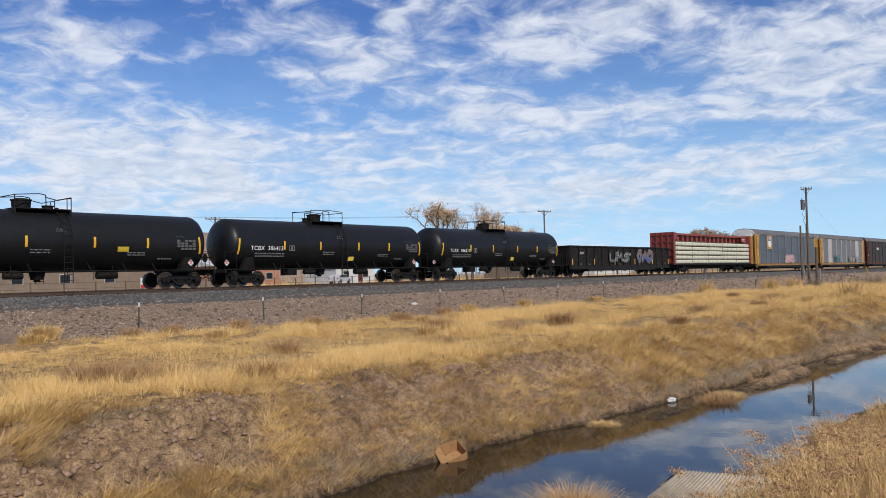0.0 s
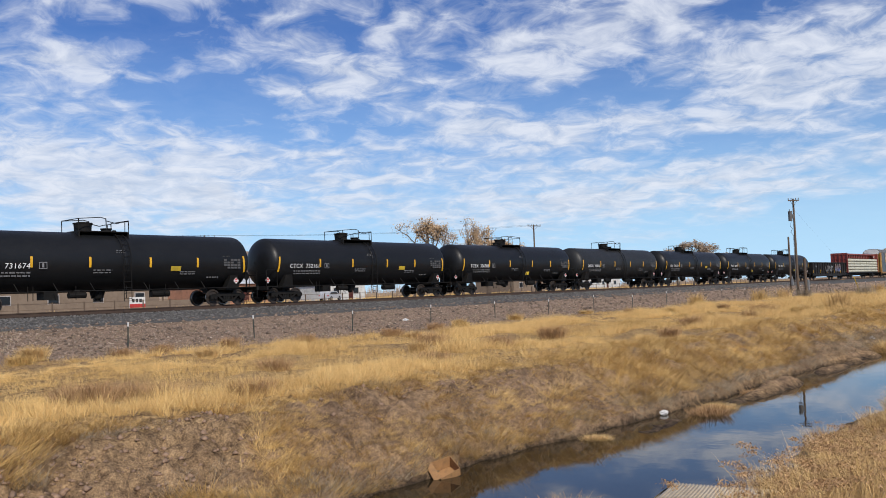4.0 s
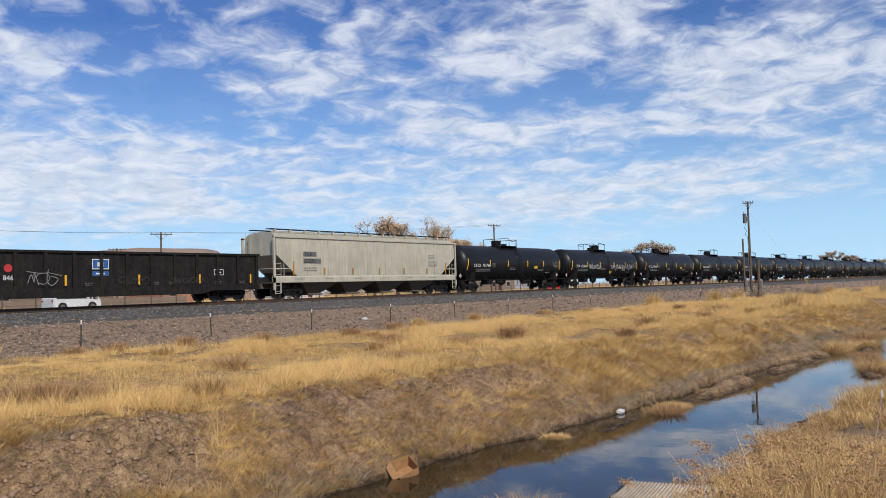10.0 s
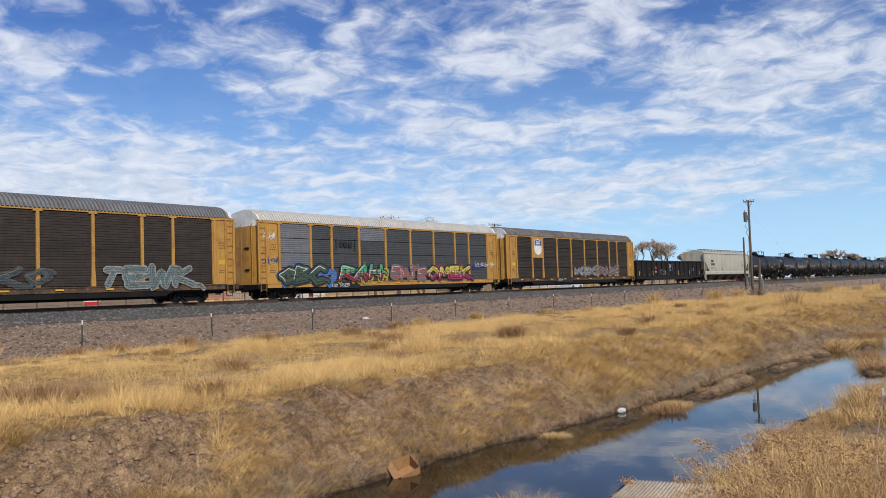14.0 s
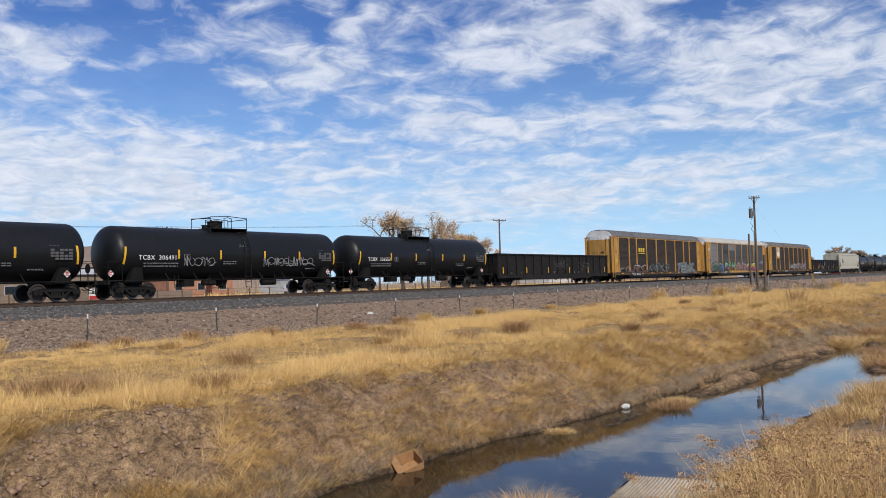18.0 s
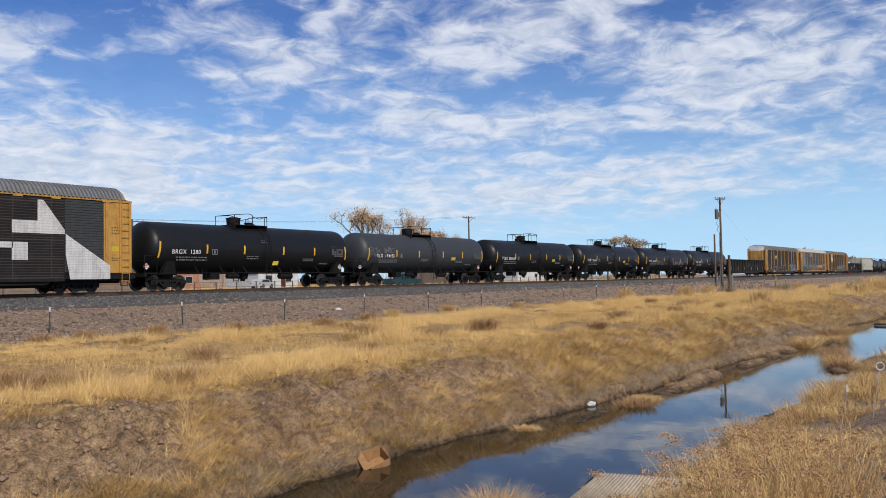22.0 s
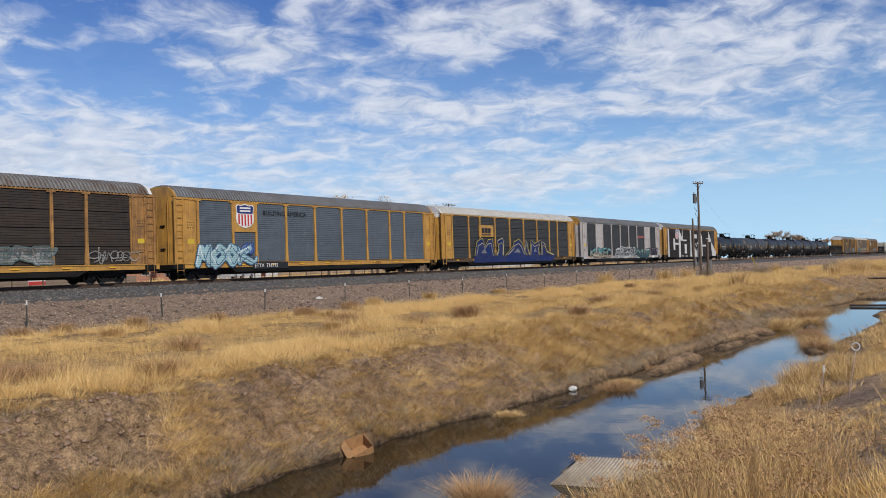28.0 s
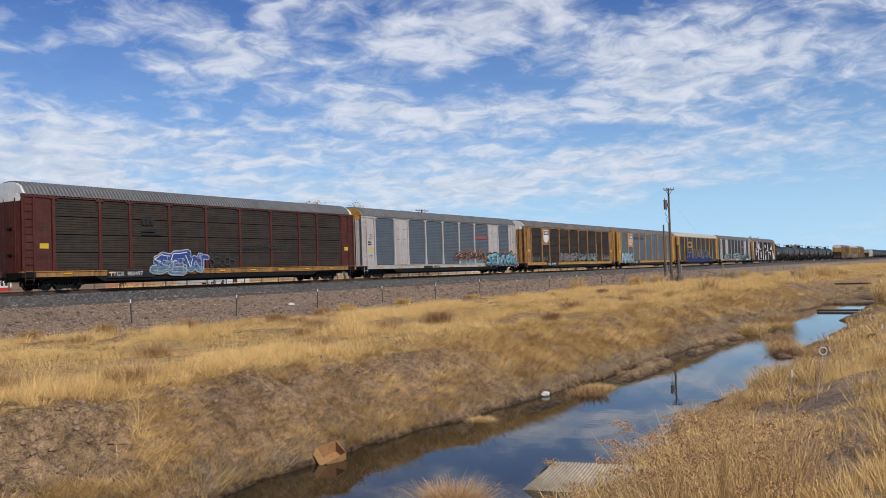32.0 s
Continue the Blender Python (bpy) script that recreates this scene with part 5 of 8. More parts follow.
def build_rack(at, label, post, panel, roof, sill, end_mat, end_top=None, style="posts", rows=4, upper=None):
    """Enclosed auto carrier with side screens between posts, end doors and an arched roof."""
    car = thing("autorack", label, "auto carrier", "freight train cars", at)
    part("roof", cached(("roof", roof.name), lambda: roof_mesh(roof)), None, car)
    deck = Geo().box(-13.8, 13.8, -1.42, 1.42, 0.62, 0.98)
    part("deck", cached("deck", lambda: deck.mesh("deck", IRON)), None, car)
    for s in (-1, 1):
        def sill_mesh(s=s):
            g = Geo().ext([(s * 1.30, 0.74), (s * 1.58, 0.74), (s * 1.58, 1.0), (s * 1.62, 1.0), (s * 1.62, 1.06), (s * 1.30, 1.06)], -13.85, 13.85)
            return g.mesh("side_sill", sill)
        part("side_sill", cached(("sill", s, sill.name), sill_mesh), None, car)
        part("side_web", cached(("web", s), lambda s=s: Geo().plate([(-9.6, 0.74), (9.3, 0.74), (8.7, 0.44), (-9.0, 0.44)], *sorted((s * 1.36, s * 1.54))).mesh("side_web", IRON)), None, car)
        part("top_rail", cached(("toprail", s, post.name), lambda s=s: Geo().ext([(s * 1.48, 4.98), (s * 1.61, 4.98), (s * 1.61, 5.08), (s * 1.48, 5.08)], -13.75, 13.2).mesh("top_rail", roof if style == "white" else post)), None, car)
    # under sill
    part("centre_sill", cached("csill", lambda: Geo().plate([(-10.2, 0.3), (10.2, 0.3), (11.0, 0.62), (-11.0, 0.62)], -0.6, 0.6).box(-13.7, 13.7, -0.3, 0.3, 0.5, 0.7).mesh("centre_sill", IRON)), None, car)

    def post_mesh():
        g = Geo()
        g.plate([(-0.13, 1.06), (0.13, 1.06), (0.13, 1.3), (0.085, 2.0), (0.085, 4.98), (-0.085, 4.98), (-0.085, 2.0), (-0.13, 1.3)], -1.635, -1.52)
        g.plate([(-0.24, 4.9), (0.24, 4.9), (0.24, 5.0), (-0.24, 5.0)], -1.645, -1.52)
        return g.mesh("post", post)
    pm = cached(("post", post.name), post_mesh)
    for x in POSTS:
        part("post", pm, None, car, "", pose(x, 0, 0))
    for k, (a, b) in enumerate(zip(POSTS, POSTS[1:])):
        w = round(b - a - 0.04, 2)
        solid = style == "white" and k in (1, 7)
        if solid:
            def leaf(w=w):
                g = Geo().box(0, w / 2 - 0.008, -0.05, 0.02, PANEL_LO, PANEL_HI).box(w / 2 + 0.008, w, -0.05, 0.02, PANEL_LO, PANEL_HI)
                for x in (0.3, w / 2 + 0.3):
                    for z in (3.2, 4.1):
                        g.box(x, x + 0.4, -0.056, -0.05, z, z + 0.05, 1)
                return g.mesh("solid_panel", [post, TEXT_GREY])
            part("solid_panel", cached(("leaf", w, post.name), leaf), None, car, "", pose(a + 0.02, -1.53, 0))
        else:
            pan = upper if upper and k == 0 else panel
            screen = part("side_panel", cached(("panel", w), lambda: Geo().box(0, w, 0.055, 0.075, PANEL_LO, PANEL_HI).mesh("side_panel", IRON)), None, car, "", pose(a + 0.02, -1.56, 0))
            for q in range(rows):
                skin = upper if upper and k == 3 and q == rows - 1 else pan
                me = cached(("sheet", w, skin.name, rows), lambda: ribbed_sheet(w, skin, rows, 28 // rows))
                part("sheet", me, None, screen, "", pose(0, 0, PANEL_LO + q * (PANEL_HI - PANEL_LO) / rows))
        part("far_panel", cached(("far", w, panel.name), lambda: Geo().box(0, w, 0, 0.05, PANEL_LO, PANEL_HI).mesh("far_panel", panel)), None, car, "", pose(a + 0.02, 1.53, 0))
    for s in (-1, 1):
        # end bays: plated side, ladder, folding end doors
        back = pose(0 if s < 0 else -0.55 if style == "white" else -0.25, 0, 0)
        for side in (-1, 1):
            def bay(s=s, side=side):
                g = Geo()
                y0, y1 = sorted((side * 1.50, side * 1.585))
                g.box(*sorted((s * 12.18, s * 13.8)), y0, y1, 1.06, 4.98)
                y0, y1 = sorted((side * 1.585, side * 1.64))
                g.box(*sorted((s * 13.10, s * 13.22)), y0, y1, 1.06, 4.98)
                g.box(*sorted((s * 13.70, s * 13.84)), y0, y1, 1.06, 4.98)
                g.box(*sorted((s * 12.05, s * 13.87)), y0, y1 + 0.02 * (side > 0), 4.94, 5.06)
                return g.mesh("end_bay", end_mat)
            part("end_bay", cached(("bay", s, side, end_mat.name), bay), None, car, "", back)

        def doors(s=s):
            g = Geo()
            steps = [(-1.5, 13.62), (-1.05, 13.76), (-0.5, 13.83), (0, 13.85), (0.5, 13.83), (1.05, 13.76), (1.5, 13.62)]
            for (y0, x0), (y1, x1) in zip(steps, steps[1:]):
                for z0, z1, m in ((0.98, 4.75, 0), (4.75, 5.15, 1)):
                    g.add([(s * x0, y0 + 0.01, z0), (s * x1, y1 - 0.01, z0), (s * x1, y1 - 0.01, z1), (s * x0, y0 + 0.01, z1), (s * (x0 - 0.05), y0 + 0.01, z0), (s * (x1 - 0.05), y1 - 0.01, z0), (s * (x1 - 0.05), y1 - 0.01, z1), (s * (x0 - 0.05), y0 + 0.01, z1)], [(0, 1, 2, 3), (4, 7, 6, 5), (0, 4, 5, 1), (1, 5, 6, 2), (2, 6, 7, 3), (3, 7, 4, 0)], m)
            arch = [(-1.58, 5.12), (-1.30, 5.50), (-0.95, 5.70), (-0.5, 5.78), (0.5, 5.78), (0.95, 5.70), (1.30, 5.50), (1.58, 5.12)]
            x0, x1 = sorted((s * 13.52, s * 13.72))
            g.ext(arch, x0, x1, 1)
            for z in (3.3, 1.9):
                g.box(*sorted((s * 13.83, s * 13.90)), -0.75, -0.35, z, z + 0.09, 2)
            for y in (-1.02, 0, 1.02):
                g.cyl((s * 13.84, y, 1.0), (s * 13.84, y, 4.9), 0.03, n=6, mat=0)
            return g.mesh("end_door", [end_mat, end_top or end_mat, IRON])
        part("end_door", cached(("doors", s, end_mat.name, (end_top or end_mat).name), doors), None, car, "", back)
        part("ladder", cached(("rackladder", s, end_mat.name), lambda s=s: ladder_geo(s * 13.46, -1.66, 0.5, 4.8, 0.46, 0.40).mesh("ladder", end_mat)), None, car, "", back)
        part("step_box", cached(("stepbox", s), lambda s=s: Geo().box(*sorted((s * 13.1, s * 13.87)), -1.6, -1.2, 0.72, 0.98).tube([(s * 13.2, -1.55, 0.75), (s * 13.2, -1.55, 0.35), (s * 13.65, -1.55, 0.35), (s * 13.65, -1.55, 0.75)], 0.02).mesh("step_box", IRON)), None, car, "", back)
        coupler(car, s * 13.65, s)
        truck(car, s * 10.75 if s > 0 else s * 11.2, 0.36)

    chip = cached("sillrefl", lambda: Geo().box(0, 0.45, -1.632, -1.622, 0.86, 0.94).mesh("sill_reflector", STRIPE))
    for k in range(9):
        part("sill_reflector", chip, None, car, "", pose(-11.5 + k * 2.75, 0, 0))
    note = cached("endnote", lambda: Geo().box(0, 0.5, -1.592, -1.586, 2.25, 2.52).mesh("notice", LABEL_YELLOW))
    small = cached("endprint", lambda: bars(bars(Geo(), 0, 3.6, 0.5, 3, 0.16, -1.592, 0, 8), 0, 1.9, 0.45, 2, 0.12, -1.592, 0, 9).mesh("print", TEXT_BLACK))
    for x in (-12.85, 12.4):
        part("notice", note, None, car, "", pose(x, 0, 0))
        tagged(part("print", small, None, car, "small black print", pose(x, 0, 0)), kind="stuff")
    return car


def number_board(car, words, x, plate=True, mat=TEXT_WHITE, z=0.70, size=0.36):
    if plate:
        part("number_board", Geo().box(x - 0.15, x + 3.1, -1.628, -1.62, 0.60, 1.05).mesh("number_board", TEXT_BLACK), None, car)
    lettering(words, size, mat, car, x, -1.636, z, "stencilled reporting mark")


def shield(car, x, z, w, h, lower="stripes", mount=None):
    """Railroad shield emblem: dark blue top with bars, white or striped below."""
    g = Geo()
    out = [(0, 0), (0.30, 0.08), (0.46, 0.22), (0.5, 0.42), (0.46, 0.66), (0.5, 0.86), (0.42, 0.97), (0.25, 0.94), (0, 1), (-0.25, 0.94), (-0.42, 0.97), (-0.5, 0.86), (-0.46, 0.66), (-0.5, 0.42), (-0.46, 0.22), (-0.30, 0.08)]
    y = -1.665
    if mount:
        g.box(-9.25, -7.25, y + 0.022, y + 0.09, z - 0.25, 4.96, 3)
    g.plate([(x + u * w, z + v * h) for u, v in out], y, y + 0.02, 0)
    top = [(0.42, 0.60), (0.46, 0.86), (0.38, 0.93), (0.24, 0.90), (0, 0.95), (-0.24, 0.90), (-0.38, 0.93), (-0.46, 0.86), (-0.42, 0.60)]
    g.plate([(x + u * w, z + v * h) for u, v in top], y - 0.012, y - 0.006, 1)
    for zz in (0.79, 0.67):
        g.box(x - 0.30 * w, x + 0.30 * w, y - 0.02, y - 0.014, z + zz * h, z + (zz + 0.065) * h, 0)
    if lower == "stripes":
        for k in range(5):
            u = -0.34 + k * 0.17
            d = 0.10 if abs(u) < 0.2 else 0.17
            g.box(x + (u - 0.04) * w, x + (u + 0.04) * w, y - 0.012, y - 0.006, z + d * h, z + 0.57 * h, 2)
    return part("shield_emblem", g.mesh("shield_emblem", [WHITE, BLUE, RED, mount or YELLOW]), None, car, "railroad shield emblem" if lower == "stripes" else "dark blue and white shield emblem")


def emblem_bars(car, x, z, w, h, mat, frame_mat=None, underline=False):
    """A railroad's initials, kept as plain blocks."""
    g = Geo()
    y = -1.655
    for k in range(3):
        g.box(x + w * (k / 3 + 0.03), x + w * (k / 3 + 0.29), y - 0.006, y, z + 0.25 * h, z + 0.85 * h)
    if underline:
        g.box(x, x + w, y - 0.006, y, z, z + 0.1 * h)
    if frame_mat:
        for a in (x - 0.2 * w, x + 1.15 * w):
            g.box(a, a + 0.05 * w, y - 0.006, y, z - 0.1 * h, z + 1.15 * h)
    return part("emblem", g.mesh("emblem", mat), None, car, "railroad initials emblem")


# ---- the train, front to rear; figures are each car's middle along the track at the start of the clip ----
RUN = 19.653 * 16  # the train stands this far back of its middle position at 0 s


def travel(t):
    q = (t - 16) / 16
    return 19.653 * (t - 16) + 0.80 * q * q - 0.37 * q ** 3


CARS = []


def on_track(s):
    return Matrix.Translation((s + travel(0), TRACK_Y, RAIL_Z))


def enroll(ob, s):
    CARS.append((ob, s))
    return ob


G_TEAL, G_GREEN, G_RED, G_BLUE, G_CYAN, G_PINK, G_GOLD, G_DARK = (paint("spray_" + n, c, 0.55, dirt_amount=0.12) for n, c in (
    ("teal", (0.06, 0.27, 0.29)), ("green", (0.10, 0.30, 0.13)), ("red", (0.32, 0.04, 0.05)), ("blue", (0.025, 0.06, 0.26)), ("cyan", (0.33, 0.50, 0.53)), ("pink", (0.33, 0.10, 0.09)), ("gold", (0.42, 0.34, 0.03)), ("dark", (0.012, 0.014, 0.018))))
FADED_WHITE = paint("spray_faded_white", (0.36, 0.35, 0.335), 0.7, worn=0.75)
FADED_GREY = paint("spray_faded_grey", (0.13, 0.13, 0.13), 0.7, worn=0.8)
FADED_PINK = paint("spray_faded_pink", (0.22, 0.10, 0.10), 0.7, worn=0.75)
FADED_TEAL = paint("spray_faded_teal", (0.11, 0.17, 0.17), 0.7, worn=0.6)
G_MOSS = paint("spray_moss", (0.05, 0.09, 0.055), 0.55)

L_RACK, L_TANK = 28.76, 18.57


def rack_at(k_front, n):
    return k_front - L_RACK * (n + 0.5)


# head end: racks, lumber car, gondola
FRONT = 425.7
for n in range(4):
    s = FRONT + L_RACK * (n + 0.5)
    if n == 0:
        c = enroll(build_rack(on_track(s), "grey-sided auto carrier with a yellow end and pale top", PANEL_GREY, PANEL_BLUE, ROOF_GREY, YELLOW_OLD, YELLOW, WHITE, rows=1), s)
        shield(c, -8.25, 3.3, 1.3, 1.5, "plain", YELLOW)
        spray("SEC", -2.0, 1.8, 1.1, 2.3, c, RED, TEXT_WHITE, "faded red and white sprayed graffiti", seed=31)
    elif n == 1:
        c = enroll(build_rack(on_track(s), "auto carrier with tan solid panels and grey screens", OFF_WHITE, PANEL_GREY, ROOF_GREY, YELLOW_OLD, YELLOW, OFF_WHITE, style="white", rows=1), s)
        spray("RESTA", 2.5, 9.0, 1.1, 2.1, c, OFF_WHITE, G_DARK, "white sprayed graffiti", seed=32)
        spray("NO", -6, -3, 1.1, 2.4, c, G_TEAL, G_DARK, "teal sprayed graffiti", seed=33)
    else:
        c = enroll(build_rack(on_track(s), "dark auto carrier with maroon posts and ends", MAROON, PANEL_DULL, ROOF_GREY, MAROON, MAROON, rows=4), s)
        emblem_bars(c, -6.5, 3.3, 1.6, 0.7, TEXT_WHITE)


def build_lumber(at):
    """Centre-beam flat car with bulkheads, stacked wrapped timber and a pierced truss above."""
    car = thing("lumber_car", "red centre-beam flat car loaded with wrapped timber", "flat car", "freight train cars", at)
    part("deck", Geo().box(-11.7, 11.7, -1.45, 1.45, 0.95, 1.12).box(-11.0, 11.0, -0.4, 0.4, 0.5, 0.95).mesh("deck", IRON), None, car)
    for s in (-1, 1):
        part("bulkhead", Geo().box(*sorted((s * 11.45, s * 11.6)), -1.45, 1.45, 1.12, 4.75).mesh("bulkhead", LUMBER_RED), None, car)
        for y in (-1.4, -0.7, 0.0, 0.7, 1.4):
            part("bulkhead_post", Geo().box(*sorted((s * 11.6, s * 11.75)), y - 0.07, y + 0.07, 1.0, 4.75).mesh("bulkhead_post", LUMBER_RED), None, car)
        for z in (1.2, 2.0, 2.8, 3.6, 4.4):
            part("bulkhead_rib", Geo().box(*sorted((s * 11.6, s * 11.72)), -1.45, 1.45, z, z + 0.1).mesh("bulkhead_rib", LUMBER_RED), None, car)
        part("gusset", Geo().plate([(s * 11.45, 3.6), (s * 9.9, 4.0), (s * 9.7, 4.72), (s * 11.45, 4.75)], -0.95, -0.9).mesh("gusset", LUMBER_RED), None, car)
        coupler(car, s * 11.5, s)
        truck(car, s * 8.6, 0.42)
    part("top_chord", Geo().box(-11.5, 11.5, -0.5, 0.5, 4.5, 4.72).mesh("top_chord", LUMBER_RED), None, car)
    wm = Geo().plate([(-0.12, 1.1), (0.12, 1.1), (0.2, 3.9), (0.36, 4.5), (-0.36, 4.5), (-0.2, 3.9)], -0.22, 0.22).mesh("truss_post", LUMBER_RED)
    for k in range(17):
        part("truss_post", wm, None, car, "", pose(-10.6 + k * 1.32, 0, 0))
    r = random.Random(5)
    for k in range(5):
        for row in range(5):
            x = -11.2 + k * 4.5
            z = 1.14 + row * 0.52
            for y in (-1, 1):
                tall = r.uniform(0.39, 0.44)
                prof = [(y * 0.3, z), (y * 1.34, z), (y * 1.42, z + 0.09), (y * 1.42, z + tall - 0.1), (y * 1.33, z + tall), (y * 0.3, z + tall)]
                g = Geo().ext(prof, x + r.uniform(0, 0.12), x + 4.42 - r.uniform(0, 0.12))
                for j in range(4):
                    xx = x + 0.4 + j * 1.1
                    g.box(xx, xx + 0.04, min(y * 1.42, y * 1.428), max(y * 1.42, y * 1.428), z + 0.09, z + tall - 0.1, 1)
                for j in range(3):
                    g.box(x + 0.5 + j * 1.6, x + 0.62 + j * 1.6, min(y * 0.3, y * 1.4), max(y * 0.3, y * 1.3), z + tall, z + 0.52, 1)
                part("timber_pack", g.mesh("timber_pack", [WRAP, WRAP_DARK]), None, car)
    g = Geo()
    bars(g, 10.0, 4.35, 1.2, 2, 0.2, -0.955, 0, 3)
    part("stencil", g.mesh("stencil", TEXT_WHITE), None, car)
    return car


enroll(build_lumber(on_track(413.3)), 413.3)


def build_gondola(at, label, half=10.7, top=2.86, tags=0):
    car = thing("gondola", label, "gondola car", "freight train cars", at)
    g = Geo()
    for s in (-1, 1):
        g.box(-half, half, *sorted((s * 1.42, s * 1.46)), 0.95, top)
    g.box(-half, -half + 0.06, -1.42, 1.42, 0.95, top).box(half - 0.06, half, -1.42, 1.42, 0.95, top).box(-half, half, -1.4, 1.4, 0.95, 1.05)
    part("body", g.mesh("body", GON_BLACK), None, car)
    g = Geo()
    for s in (-1, 1):
        g.box(-half - 0.06, half + 0.06, *sorted((s * 1.40, s * 1.58)), top - 0.06, top + 0.06)
    g.box(-half - 0.08, -half + 0.1, -1.5, 1.5, top - 0.06, top + 0.06).box(half - 0.1, half + 0.08, -1.5, 1.5, top - 0.06, top + 0.06)
    part("top_rim", g.mesh("top_rim", GON_BLACK), None, car)
    for s in (-1, 1):
        part("side_sill", Geo().plate([(-half, 0.68), (-7.2, 0.68), (-6.4, 0.50), (6.4, 0.50), (7.2, 0.68), (half, 0.68), (half, 0.98), (-half, 0.98)], *sorted((s * 1.40, s * 1.53))).mesh("side_sill", GON_BLACK), None, car)
        coupler(car, s * (half - 0.1), s)
        truck(car, s * (half - 2.0))
        part("ladder", ladder_geo(s * (half + 0.05), -0.9, 0.6, top, 0.45, 0.36, along="y").mesh("ladder", IRON), None, car)
    rib = Geo().plate([(-0.09, 0.9), (0.09, 0.9), (0.09, top - 0.05), (-0.09, top - 0.05)], -1.56, -1.45).mesh("rib", GON_BLACK)
    far = Geo().plate([(-0.09, 0.9), (0.09, 0.9), (0.09, top - 0.05), (-0.09, top - 0.05)], 1.45, 1.56).mesh("rib", GON_BLACK)
    count = 14
    for k in range(count + 1):
        x = -half + 0.15 + k * (2 * half - 0.3) / count
        part("rib", rib, None, car, "", pose(x, 0, 0))
        part("rib", far, None, car, "", pose(x, 0, 0))
    for x in (-10.0, -6.0, -2.0, 2.2, 6.2, 10.0):
        part("reflector", Geo().box(x - 0.055, x + 0.055, -1.575, -1.56, 1.1, 1.65).mesh("reflector", STRIPE), None, car)
    g = Geo()
    for k, x in enumerate((-8.6, -6.9, -0.9, 3.1, 4.2, 7.4, 9.2)):
        bars(g, x, 1.25, 0.4, 2, 0.1, -1.47, 0, k)
    part("stencil", g.mesh("stencil", TEXT_GREY), None, car)
    return car


CHALK = paint("chalk_dim", (0.075, 0.075, 0.072), 0.7)
GON_LABEL = "black ribbed steel gondola car with scuffed sides"
c = enroll(build_gondola(on_track(389.7), GON_LABEL, 10.35), 389.7)
spray("UMS", -3.2, 1.0, 1.2, 2.5, c, FADED_WHITE, TEXT_BLACK, "white sprayed graffiti", y=-1.60, seed=3)
spray("OAD", 2.6, 6.2, 1.2, 2.7, c, FADED_PINK, FADED_WHITE, "white-edged sprayed graffiti", y=-1.60, seed=4, second=G_BLUE)
lettering("UCRY", 0.32, TEXT_WHITE, c, -8.6, -1.48, 2.1)

# first string of tank cars
TANKS = [(BLACK, ("TCBX", "306417"), "lab2", 1), (BLACK, ("TCBX", "306413"), "lab2", 1), (BLACK, ("TILX", "731370"), "lab1", 0), (TANK_DARK, ("SNOX", "10310"), "plain", 0),
         (BLACK, ("TCBX", "306508"), "lab2", 1), (BLACK, ("CTCX", "732161"), "lab1", 0), (BLACK, ("CTCX", "731674"), "lab1", 0), (BLACK, ("TCBX", "306532"), "plain", 1), (BLACK, ("CTCX", "731436"), "lab1", 0),
         (BLACK, ("TILX", "731418"), "lab3", 2), (BLACK, ("CTCX", "731736"), "lab1", 0)]
for n, (mat, marks, tag, dome) in enumerate(TANKS):
    s = 378.5 - L_TANK * (n + 0.5)
    c = enroll(build_tank("tank_car", on_track(s), mat, marks, tag, dome), s)
    if n == 9:
        for a, b in ((-4.2, -1.6), (0.6, 2.3), (2.7, 4.3), (4.9, 6.4)):
            scrawl(a, b, 1.95, 2.5, c, paint("tag_white", (0.40, 0.40, 0.40), 0.6), int(a * 10) + 99, y=-1.60, width=0.06)


